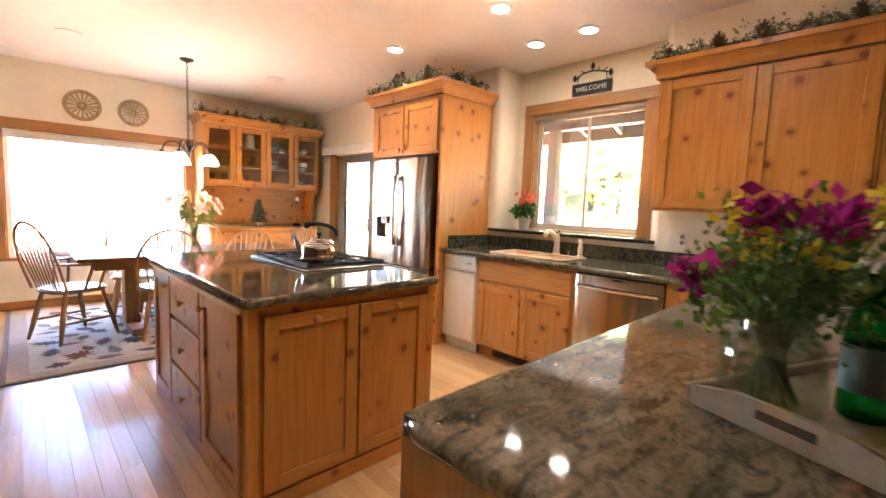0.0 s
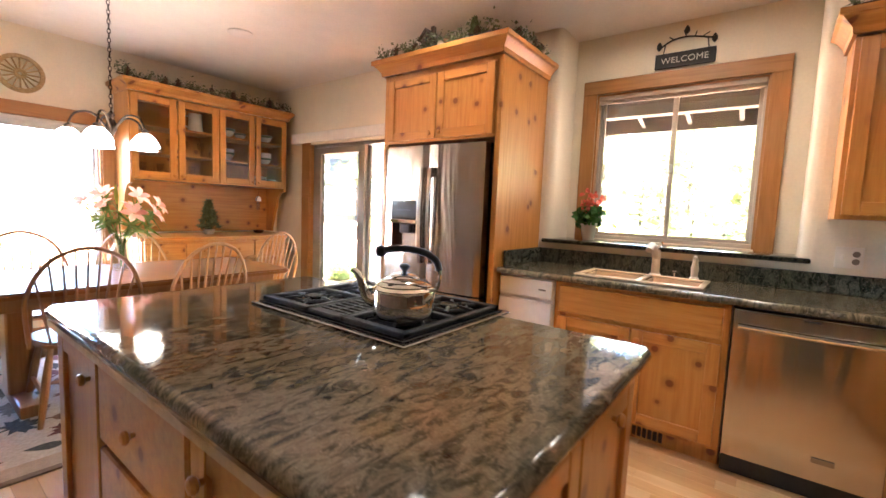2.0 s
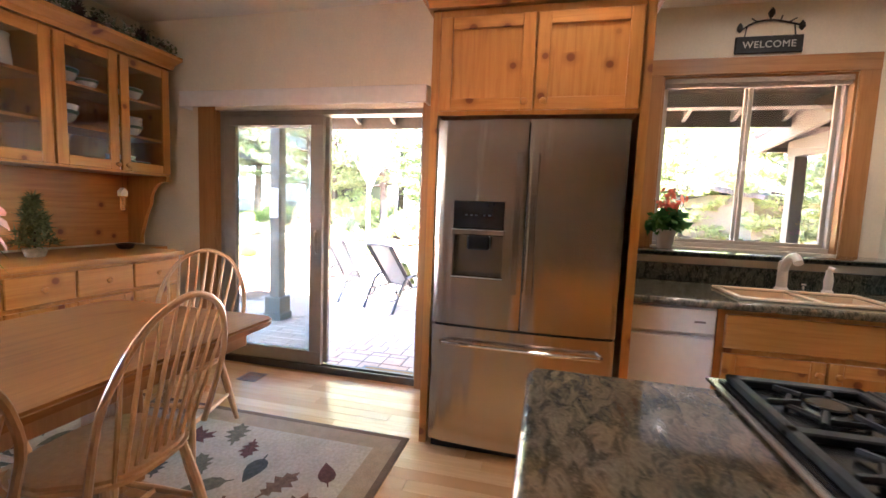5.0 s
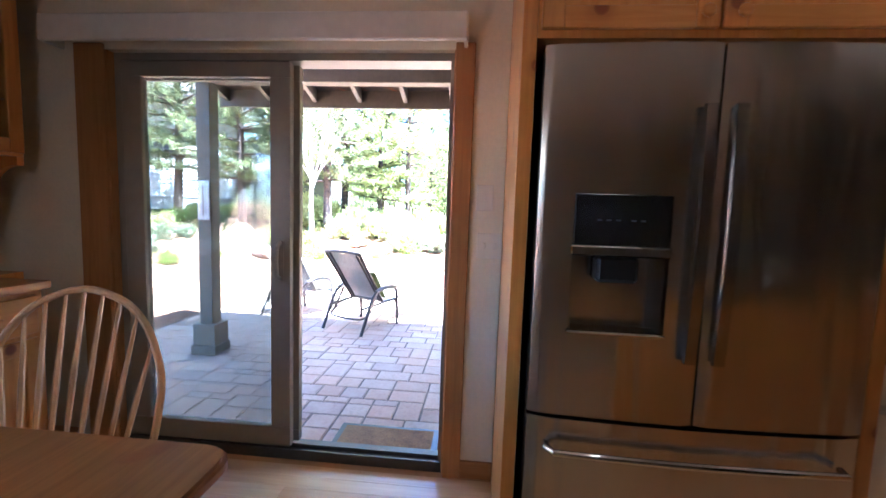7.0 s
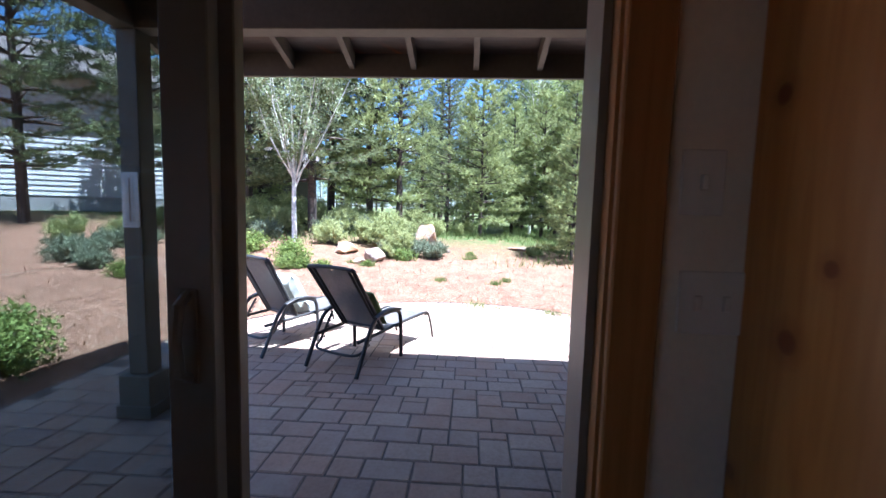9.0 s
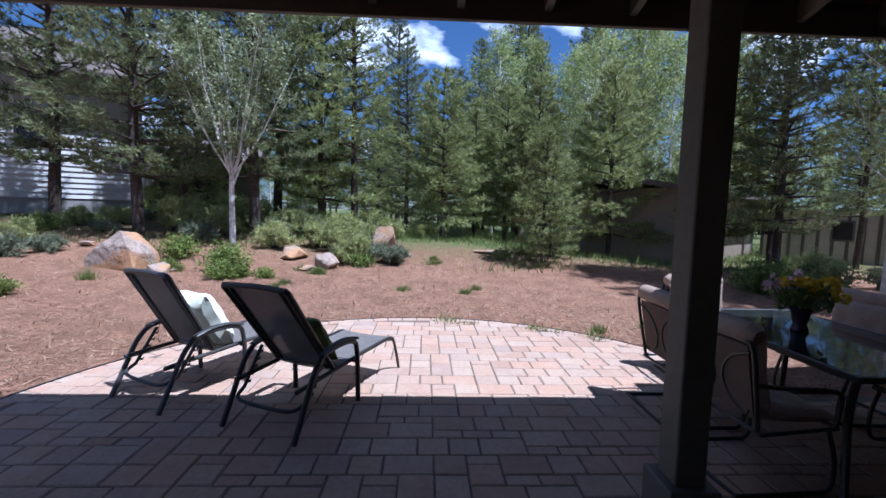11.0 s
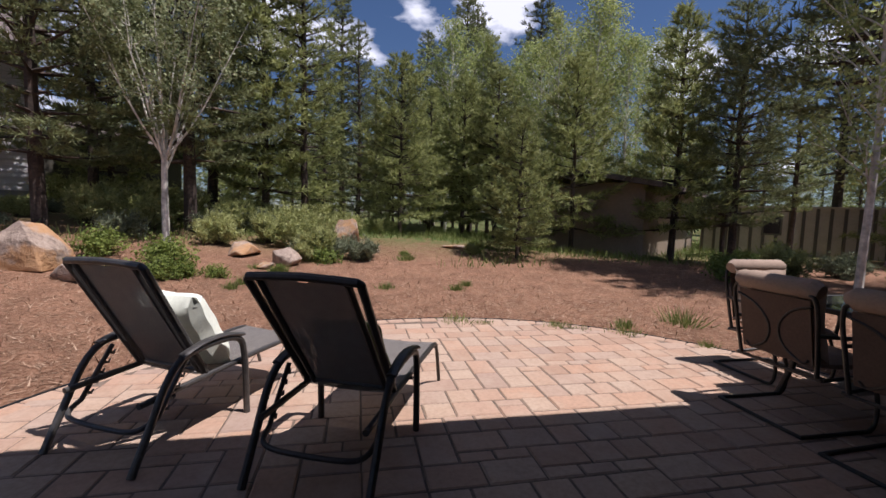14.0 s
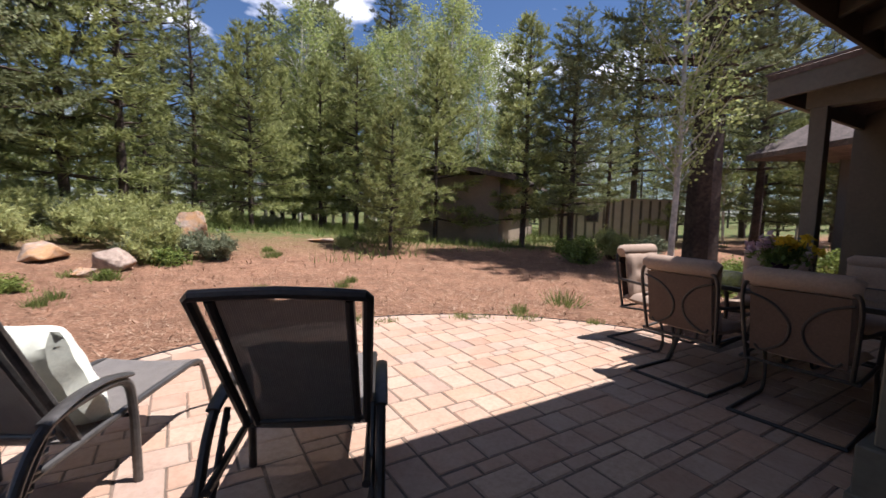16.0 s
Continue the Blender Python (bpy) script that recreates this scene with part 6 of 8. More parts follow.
    for x, z, r, h, n in ((0.93, 1.969, 0.08, 0.07, 1), (1.10, 1.969, 0.05, 0.05, 1), (1.38, 1.969, 0.075, 0.065, 1), (0.93, 1.719, 0.075, 0.07, 2), (1.38, 1.719, 0.07, 0.06, 3), (1.32, 1.471, 0.07, 0.06, 2), (1.48, 1.471, 0.045, 0.06, 1)):
        bowl(x, z, r, h, n)
    p = thing("pitcher", "white china pitcher with a leaf pattern", "pitcher", pose(X0 + 0.64, 6.225, 1.969))
    part("jug", lathe(bmesh.new(), [(0.06, 0.0), (0.072, 0.02), (0.066, 0.10), (0.06, 0.17), (0.066, 0.19), (0.06, 0.188), (0.055, 0.16)], 22), white_china, p)
    bm = bmesh.new()
    tube(bm, spline([(-0.06, 0, 0.16), (-0.12, 0, 0.15), (-0.125, 0, 0.08), (-0.066, 0, 0.045)], 5), 0.009, 8)
    part("handle", bm, white_china, p)
    for i in range(9):
        g = thing("glass_goblet", "clear stemmed glass on the hutch shelf", "glass", pose(X0 + 0.09 + 0.075 * (i % 5) + (0.0 if i < 5 else 0.37), 6.22 + 0.03 * (i % 2), 1.471 if i % 2 else 1.719), group="glasses in the hutch")
        part("goblet", lathe(bmesh.new(), [(0.028, 0), (0.006, 0.006), (0.005, 0.06), (0.03, 0.09), (0.034, 0.15), (0.032, 0.15), (0.028, 0.092), (0.002, 0.07)], 14), cab_glass, g)


hutch()
mini_tree(pose(2.385, 6.13, 0.916), 0.36, "small green artificial fir in a burlap pot", True, 8)
bl = thing("candle_bowl", "small dark pewter bowl on the sideboard", "bowl", pose(2.95, 6.14, 0.916))
part("bowl", lathe(bmesh.new(), [(0.03, 0), (0.045, 0.006), (0.06, 0.035), (0.055, 0.036), (0.02, 0.012)], 18), bronze, bl)
ch = thing("wind_chime", "tiny house wind chime hanging inside the hutch", "wind chime", pose(2.965, 6.17, 1.449))
bm = bmesh.new()
tube(bm, [(0, 0, 0), (0, 0, -0.10)], 0.001, 4)
part("cord", bm, bronze, ch)
part("house", prism(bmesh.new(), [(-0.025, -0.16), (0.025, -0.16), (0.025, -0.125), (0.0, -0.10), (-0.025, -0.125)], -0.018, 0.018, "y"), white_china, ch, smooth=0)
for x in (-0.014, 0.014, 0.0):
    part("chime_tube", lathe(bmesh.new(), [(0.004, -0.26), (0.004, -0.165)], 8, (x, 0.005, 0)), chrome, ch)


# ---- dining group ----
def leaf_outline(kind):
    """A lobed leaf, about one long, stem first."""
    if kind == 0:      # maple
        half = [(0.03, -0.42), (0.04, -0.16), (0.30, -0.30), (0.24, -0.12), (0.48, -0.06), (0.36, 0.04), (0.44, 0.20), (0.20, 0.12), (0.22, 0.30), (0.10, 0.26), (0.0, 0.52)]
    elif kind == 1:    # oak
        half = [(0.02, -0.48), (0.03, -0.34), (0.14, -0.30), (0.08, -0.20), (0.24, -0.10), (0.11, -0.02), (0.28, 0.12), (0.12, 0.18), (0.18, 0.32), (0.06, 0.36), (0.0, 0.5)]
    else:              # broad
        half = [(0.015, -0.5), (0.02, -0.34), (0.16, -0.24), (0.22, -0.06), (0.18, 0.14), (0.08, 0.36), (0.0, 0.5)]
    return half + [(-x, y) for x, y in reversed(half[:-1])]


def rug():
    field = simple("cream_wool", (0.52, 0.46, 0.38), 0.95, 0, 0.14, 60, 0.5, Specular_IOR_Level=0.1)
    t = thing("area_rug", "cream wool rug scattered with dark autumn leaves", "rug", pose(-0.15, 3.90, 0.0))
    W, D = 2.85, 2.45
    fm = part("field", B(0.15, W - 0.15, 0.15, D - 0.15, 0.001, 0.011), field, t, smooth=0)
    bm = bmesh.new()
    for q in ((0, W, 0, 0.035), (0, W, D - 0.035, D), (0, 0.035, 0.035, D - 0.035), (W - 0.035, W, 0.035, D - 0.035)):
        box(bm, *q, 0.001, 0.0105)
    part("outer_border", bm, simple("rug_taupe", (0.19, 0.13, 0.09), 0.95, 0, 0.15, 120, 0.4), t, "brown bound edge", smooth=0)
    bm = bmesh.new()
    for q in ((0.035, W - 0.035, 0.035, 0.15), (0.035, W - 0.035, D - 0.15, D - 0.035), (0.035, 0.15, 0.15, D - 0.15), (W - 0.15, W - 0.035, 0.15, D - 0.15)):
        box(bm, *q, 0.001, 0.0108)
    part("inner_border", bm, simple("rug_tan", (0.40, 0.31, 0.22), 0.95, 0, 0.15, 120, 0.4), t, "tan border band", smooth=0)
    mats = [simple("leaf_wool_grey", (0.085, 0.088, 0.080), 0.95, 0, 0.35, 70), simple("leaf_wool_maroon", (0.16, 0.062, 0.055), 0.95, 0, 0.35, 70),
            simple("leaf_wool_olive", (0.17, 0.155, 0.11), 0.95, 0, 0.35, 70), simple("leaf_wool_brown", (0.22, 0.13, 0.085), 0.95, 0, 0.35, 70)]
    meshes = []
    for k in range(3):
        for mt in mats:
            meshes.append(mesh_of("leaf_motif", prism(bmesh.new(), leaf_outline(k), 0.0, 0.0012), mt, 0))
    rg = random.Random(31)
    y, row = 0.26, 0
    while y < D - 0.22:
        x = 0.28 + 0.13 * (row % 2)
        while x < W - 0.24:
            sc = rg.uniform(0.17, 0.25)
            part("leaf_motif", meshes[rg.randrange(12)], None, fm, m=pose(x + rg.uniform(-0.05, 0.05), y + rg.uniform(-0.035, 0.035), 0.0108, 0, 0, rg.uniform(0, 360)) @ Matrix.Diagonal((sc, sc, 1, 1)))
            x += rg.uniform(0.23, 0.29)
        y += 0.165
        row += 1


rug()
RZ = 0.0112


def dining_table():
    t = thing("dining_table", "long honey pine trestle dining table", "table", pose(0.30, 4.44, RZ))
    W, D, H = 1.98, 0.98, 0.74
    o = []
    r = 0.07
    for cx, cy, a in ((W - r, r, -90), (W - r, D - r, 0), (r, D - r, 90), (r, r, 180)):
        o += [(cx + r * math.cos(radians(a + k * 22.5)), cy + r * math.sin(radians(a + k * 22.5))) for k in range(5)]
    bm = prism(bmesh.new(), o, H - 0.035, H, "z")
    bmesh.ops.bevel(bm, geom=[e for e in bm.edges if abs(e.verts[0].co.z - e.verts[1].co.z) < 1e-5], offset=0.01, segments=2, affect="EDGES")
    part("tabletop", bm, table_wood, t)
    bm = bmesh.new()
    for q in ((0.12, W - 0.12, 0.08, 0.105), (0.12, W - 0.12, D - 0.105, D - 0.08), (0.12, 0.145, 0.105, D - 0.105), (W - 0.145, W - 0.12, 0.105, D - 0.105)):
        box(bm, *q, H - 0.115, H - 0.036, 0.003)
    part("apron", bm, chair_dark, t)
    for x in (0.42, W - 0.42):
        bm = bmesh.new()
        box(bm, x - 0.06, x + 0.06, D / 2 - 0.10, D / 2 + 0.10, 0.07, H - 0.036, 0.01)
        box(bm, x - 0.05, x + 0.05, 0.14, D - 0.14, 0.0, 0.075, 0.015, 2)
        part("trestle", bm, chair_dark, t)
    part("stretcher", B(0.48, W - 0.48, D / 2 - 0.02, D / 2 + 0.02, 0.24, 0.36, bevel=0.006), chair_dark, t)


dining_table()


def windsor(label, wood, arms=False):
    """A hoop-back Windsor chair facing +y, on its four splayed legs."""
    t = thing("windsor_chair", label, "chair", pose(0, 0, -50))
    sh = 0.45
    o = []
    for k in range(24):
        a = 2 * math.pi * k / 24
        o.append((0.225 * math.copysign(abs(math.cos(a)) ** 0.75, math.cos(a)) * (1.06 if math.sin(a) > 0 else 0.95), 0.215 * math.copysign(abs(math.sin(a)) ** 0.75, math.sin(a))))
    bm = prism(bmesh.new(), o, sh - 0.035, sh)
    bmesh.ops.bevel(bm, geom=[e for e in bm.edges if abs(e.verts[0].co.z - e.verts[1].co.z) < 1e-5], offset=0.013, segments=2, affect="EDGES")
    part("seat", bm, wood, t)
    foot = {}
    for i, (x, y) in enumerate(((-0.15, -0.14), (0.15, -0.14), (-0.16, 0.14), (0.16, 0.14))):
        fx, fy = x * 1.42, y * 1.6
        foot[i] = (x, y, fx, fy)
        bm = bmesh.new()
        tube(bm, [(x + (fx - x) * u, y + (fy - y) * u, (sh - 0.03) * (1 - u)) for u in (0, 0.25, 0.5, 0.75, 1.0)], [0.014, 0.019, 0.021, 0.018, 0.012], 10)
        part("leg", bm, wood, t)
    def on(i, u):
        x, y, fx, fy = foot[i]
        return Vector((x + (fx - x) * u, y + (fy - y) * u, (sh - 0.03) * (1 - u)))
    for a, b in ((0, 2), (1, 3)):
        bm = bmesh.new()
        p, q = on(a, 0.6), on(b, 0.6)
        tube(bm, [p, (p + q) / 2, q], [0.009, 0.014, 0.009], 8)
        part("stretcher", bm, wood, t)
    bm = bmesh.new()
    p, q = (on(0, 0.6) + on(2, 0.6)) / 2, (on(1, 0.6) + on(3, 0.6)) / 2
    tube(bm, [p, (p + q) / 2, q], [0.009, 0.014, 0.009], 8)
    part("stretcher", bm, wood, t)
    lean = 0.26
    top = 0.99 if not arms else 1.03
    def back(x, z):
        return (x, -0.175 - lean * (z - sh), z)
    hoop = []
    for k in range(25):
        a = math.pi * k / 24
        x = 0.235 * math.cos(a) * (1.12 if 0.15 < math.sin(a) < 0.95 else 1.0)
        z = sh - 0.01 + (top - sh) * math.sin(a) ** 0.62
        hoop.append(Vector(back(x, z)))
    bm = bmesh.new()
    tube(bm, spline(hoop[::2], 3), 0.0115, 8)
    part("hoop", bm, wood, t)
    n = 9
    for k in range(n):
        u = (k + 0.5) / n * 2 - 1
        x0, x1 = u * 0.17, u * 0.24
        a = math.acos(max(-1, min(1, x1 / 0.26)))
        z1 = sh - 0.01 + (top - sh) * math.sin(a) ** 0.62 - 0.008
        bm = bmesh.new()
        tube(bm, [back(x0, sh - 0.01), back((x0 + x1) / 2, (sh + z1) / 2), back(x1, z1)], [0.0065, 0.0085, 0.005], 6)
        part("spindle", bm, wood, t)
    if arms:
        for s in (-1, 1):
            bm = bmesh.new()
            tube(bm, spline([back(s * 0.20, 0.68), (s * 0.25, -0.10, 0.67), (s * 0.27, 0.06, 0.665), (s * 0.26, 0.16, 0.665)], 4), 0.017, 8, flat=0.7)
            part("armrest", bm, wood, t)
            for y in (0.11, 0.0):
                bm = bmesh.new()
                tube(bm, [(s * 0.205, y - 0.03, sh - 0.02), (s * 0.262, y + 0.02, 0.66)], [0.011, 0.013], 7)
                part("arm_post", bm, wood, t)
    return t


wch = windsor("blond maple hoop-back Windsor chair at the table", chair_wood)
wdk = windsor("oak hoop-back Windsor chair with its back to the island", chair_dark)
warm = windsor("oak Windsor armchair standing at the table end", chair_dark, True)
for src, x, y, rz in ((wdk, 0.95, 4.60, -4), (wch, 1.58, 4.60, 6), (wch, 2.34, 5.10, 102), (wch, 1.55, 5.42, 180), (wch, 0.85, 5.42, 176), (warm, 0.30, 4.93, -64)):
    copy_thing(src, pose(x, y, RZ, 0, 0, rz))["group"] = "chairs round the dining table"
for src in (wch, wdk, warm):
    for o in list(src.children_recursive) + [src]:
        bpy.data.objects.remove(o)

clear_glass = glass("vase_glass", (0.93, 0.97, 0.95))


def lilies():
    rs = np.random.RandomState(4)
    t = thing("lily_bouquet", "pink lilies in a clear glass vase on the table", "flowers", pose(1.29, 5.02, 0.7515))
    part("vase", lathe(bmesh.new(), [(0.05, 0), (0.06, 0.01), (0.085, 0.08), (0.075, 0.14), (0.045, 0.19), (0.07, 0.235), (0.066, 0.235), (0.04, 0.19), (0.068, 0.13), (0.045, 0.015)], 26), clear_glass, t)
    bm = bmesh.new()
    heads = []
    for i in range(11):
        a = i * 2.4
        r = 0.08 + 0.16 * rs.uniform(0, 1)
        top = Vector((r * math.cos(a), r * math.sin(a), 0.38 + 0.16 * rs.uniform(0, 1)))
        tube(bm, spline([(0.01 * math.cos(a), 0.01 * math.sin(a), 0.03), (0.02 * math.cos(a), 0.02 * math.sin(a), 0.2), top], 4), 0.004, 5)
        heads.append(top)
    tagged(part("stem_bunch", bm, shrub_mat, t), kind="stuff")
    P = [tuple(h * rs.uniform(0.6, 0.95)) for h in heads for _ in range(5)]
    part("leaves", blades(P, 3, 0.12, 0.012, rs, 0.1, shrub_mat, "leaves"), None, t)
    pink = leafy("lily_petals", ((0, (0.68, 0.14, 0.10)), (0.5, (0.76, 0.28, 0.21)), (1, (0.84, 0.52, 0.43))), 0.4)
    bud = leafy("lily_buds", ((0, (0.35, 0.42, 0.06)), (1, (0.62, 0.62, 0.15))), 0.3)
    for i, h in enumerate(heads):
        out = Vector((h.x, h.y, 0.12)).normalized()
        side = out.cross(Vector((0, 0, 1))).normalized()
        up = side.cross(out)
        bm = bmesh.new()
        if i % 4 == 3:
            tube(bm, [h, h + out * 0.03 + Vector((0, 0, 0.03)), h + out * 0.05 + Vector((0, 0, 0.09))], [0.006, 0.014, 0.003], 7)
            part("bud", bm, bud, t, "green lily bud")
            continue
        for k in range(6):
            a = k * math.pi / 3
            d = side * math.cos(a) + up * math.sin(a)
            n = out.cross(d)
            rows = []
            for u, wd in ((0.0, 0.006), (0.35, 0.02), (0.7, 0.021), (1.0, 0.003)):
                c = h + out * (0.055 * u - 0.04 * u * u) + d * (0.085 * u)
                rows.append((bm.verts.new(c - n * wd), bm.verts.new(c + out * -0.004), bm.verts.new(c + n * wd)))
            for p, q in zip(rows, rows[1:]):
                bm.faces.new((p[0], p[1], q[1], q[0]))
                bm.faces.new((p[1], p[2], q[2], q[1]))
        part("lily", bm, pink, t)


lilies()


def peninsula_setting():
    t = thing("serving_tray", "weathered grey wooden tray with cut-out handles", "tray", pose(1.11, -0.02, 0.911, 0, 0, -22))
    w = pine("grey_driftwood", (0.27, 0.18, 0.11), (0.37, 0.26, 0.165), (0.47, 0.34, 0.225), "x", 0.6, False)
    part("bottom", B(-0.25, 0.25, -0.17, 0.17, 0.0, 0.012), w, t, smooth=0)
    for y in (-0.18, 0.168):
        part("side", B(-0.262, 0.262, y, y + 0.012, 0, 0.036, bevel=0.003), w, t)
    for x in (-0.262, 0.25):
        o = [(-0.167, 0.0), (0.167, 0.0), (0.167, 0.036), (0.08, 0.056), (-0.08, 0.056), (-0.167, 0.036)]
        s = part("end", prism(bmesh.new(), o, x, x + 0.012, "x"), w, t, smooth=0)
        # no opening is cut: a thin dark strip paints the shade inside the slot
        xx = x - 0.002 if x < 0 else x + 0.0125
        part("handle_slot", B(xx, xx + 0.0015, -0.045, 0.045, 0.026, 0.042, bevel=0.0005), bark, s, "dark strip standing for the shade in the cut-out handle")
    rs = np.random.RandomState(9)
    v = thing("flower_jar", "glass jar of magenta and yellow garden flowers on the tray", "flowers", pose(0.995, 0.12, 0.9235))
    part("jar", lathe(bmesh.new(), [(0.075, 0), (0.086, 0.008), (0.090, 0.10), (0.082, 0.125), (0.060, 0.148), (0.058, 0.168), (0.064, 0.174), (0.059, 0.174), (0.055, 0.150), (0.077, 0.124), (0.085, 0.098), (0.08, 0.012)], 26), glass("jar_glass", (0.90, 0.95, 0.93), 0.0, 0.16), v)
    bm = bmesh.new()
    P, H = [], []
    for i in range(34):
        a, r = i * 2.4, 0.15 * math.sqrt(rs.uniform(0.02, 1))
        top = Vector((r * math.cos(a), r * math.sin(a), 0.355 + 0.08 * rs.uniform(-1, 1) - r * 0.35))
        tube(bm, spline([(0.045 * math.cos(a + 2), 0.045 * math.sin(a + 2), 0.02), (0.035 * math.cos(a), 0.035 * math.sin(a), 0.16), top], 3), 0.0028, 4)
        H.append(top)
        P += [tuple(top * u) for u in (0.95, 0.85, 0.75, 0.65)]
    tagged(part("stem_bunch", bm, shrub_mat, v), kind="stuff")
    part("leaves", leafset(P, 10, 0.026, 0.011, rs, leafy("bouquet_leaves", ((0, (0.04, 0.10, 0.015)), (0.5, (0.10, 0.19, 0.03)), (1, (0.20, 0.30, 0.06)))), "leaves"), None, v)
    mag = leafy("magenta_petals", ((0, (0.20, 0.005, 0.10)), (0.5, (0.36, 0.012, 0.17)), (1, (0.5, 0.03, 0.28))), 0.3)
    yel = leafy("yellow_petals", ((0, (0.6, 0.42, 0.02)), (1, (0.8, 0.65, 0.06))), 0.3)
    for i in range(0, 34, 3):
        m2 = mag if i % 2 == 0 else yel
        h = H[i]
        pts = [tuple(h + Vector((0, 0, 0.012))) for _ in range(12)]
        part("blossom", leafset(pts, 4, 0.016, 0.019 if m2 is mag else 0.013, rs, m2, "blossom"), None, v)
    b = thing("water_bottle", "green glass water bottle with a grey label", "bottle", pose(1.085, -0.01, 0.9235))
    grn = glass("green_glass", (0.10, 0.55, 0.22))
    part("body", lathe(bmesh.new(), [(0.036, 0), (0.041, 0.006), (0.041, 0.15), (0.034, 0.19), (0.017, 0.235), (0.015, 0.275), (0.016, 0.28), (0.012, 0.28)], 24), grn, b)
    part("paper_label", lathe(bmesh.new(), [(0.0415, 0.05), (0.0415, 0.135)], 24, caps=False), simple("bottle_label", (0.35, 0.45, 0.52), 0.5), b, "grey paper label")
    part("cap", lathe(bmesh.new(), [(0.0165, 0.265), (0.0165, 0.29), (0.004, 0.291)], 16), white_china, b)


peninsula_setting()
reg = thing("floor_register_vent", "tan metal floor vent grille before the door", "floor vent", pose(3.17, 5.27, 0.0))
bm = bmesh.new()
for q in ((-0.075, 0.075, -0.075, -0.062), (-0.075, 0.075, 0.062, 0.075), (-0.075, -0.065, -0.062, 0.062), (0.065, 0.075, -0.062, 0.062)):
    box(bm, *q, 0.001, 0.006)
for i in range(8):
    y = -0.055 + i * 0.0155
    box(bm, -0.065, 0.065, y, y + 0.007, 0.001, 0.005)
part("grille", bm, vinyl_grey, reg, smooth=0)
th = thing("wall_thermometer", "white outdoor thermometer hung on the porch post", "thermometer", pose(5.379, 6.63, 1.092))
part("plate", B(-0.014, -0.001, -0.060, 0.060, 0, 0.375, bevel=0.005, seg=2), white_china, th)
part("glass_tube", B(-0.0175, -0.0145, -0.006, 0.006, 0.04, 0.335, bevel=0.001), vinyl_grey, th)
bm = bmesh.new()
for i in range(14):
    z = 0.05 + i * 0.0212
    for y in (-0.022, 0.022):
        box(bm, -0.0155, -0.0143, y - 0.010, y + 0.010, z, z + 0.004)
part("scale_marks", bm, black_plastic, th, smooth=0)
dm = thing("doormat", "brown coir doormat with a black border outside", "doormat", pose(4.02, 4.50, GROUND))
part("coir", B(-0.16, 0.16, -0.30, 0.30, 0.001, 0.02), simple("coir", (0.20, 0.10, 0.035), 0.95, 0, 0.3, 90, 0.8), dm, smooth=0)
part("border", B(-0.20, 0.20, -0.34, 0.34, 0.0, 0.014, bevel=0.003), black_plastic, dm)


def planks():
    """Maple strips along y, each its own board."""
    rnd = random.Random(2)
    W = 0.083
    shared = {}
    n = 0
    x = WEST
    boards = []
    while x < EAST + 0.08:
        y = SOUTH
        while y < NORTH:
            L = rnd.choice((0.9, 1.2, 1.5, 1.8, 2.1))
            if y == SOUTH:
                L *= rnd.uniform(0.3, 1)
            L = min(L, NORTH - y)
            boards.append((x, y, L))
            y += L
        x += W
    near = [b for b in boards if -0.9 < b[0] < 3.3 and 0.3 < b[1] + b[2] / 2 < 6.2]
    far = [b for b in boards if b not in near]
    near.sort(key=lambda b: abs(b[0] - 1.4) + abs(b[1] - 3))
    far += near[300:]
    def vf(L):
        g, b = 0.0004, 0.0006
        o = [(g, g, -0.004), (W - g, g, -0.004), (W - g, L - g, -0.004), (g, L - g, -0.004), (g, g, -b), (W - g, g, -b), (W - g, L - g, -b), (g, L - g, -b), (g + b, g + b, 0), (W - g - b, g + b, 0), (W - g - b, L - g - b, 0), (g + b, L - g - b, 0)]
        f = [(8, 9, 10, 11)] + [(r + i, r + (i + 1) % 4, r + 4 + (i + 1) % 4, r + 4 + i) for r in (0, 4) for i in range(4)]
        return o, f
    for x, y, L in near[:300]:
        k = round(L, 2)
        if k not in shared:
            me = bpy.data.meshes.new("plank")
            v, f = vf(k)
            me.from_pydata(v, [], f)
            me.materials.append(plank_mat)
            shared[k] = me
        part("plank", shared[k], None, floor, m=pose(x, y, 0))
    V, F = [], []
    for x, y, L in far:
        v, f = vf(L)
        o = len(V)
        V += [(p[0] + x, p[1] + y, p[2]) for p in v]
        F += [tuple(i + o for i in q) for q in f]
    me = bpy.data.meshes.new("flooring")
    me.from_pydata(V, [], F)
    me.materials.append(plank_mat)
    tagged(part("flooring", me, None, floor), kind="stuff")


planks()


# ---- patio furniture ----
frame_metal = simple("dark_bronze_frame", (0.055, 0.048, 0.042), 0.45, 0.5, 0.2, 50)
# lighter copy of the bronze for the first chaise: sunlight put into the colour
frame_sunlit = simple("sunlit_bronze_frame", (0.10, 0.092, 0.085), 0.4, 0.5, 0.2, 50)


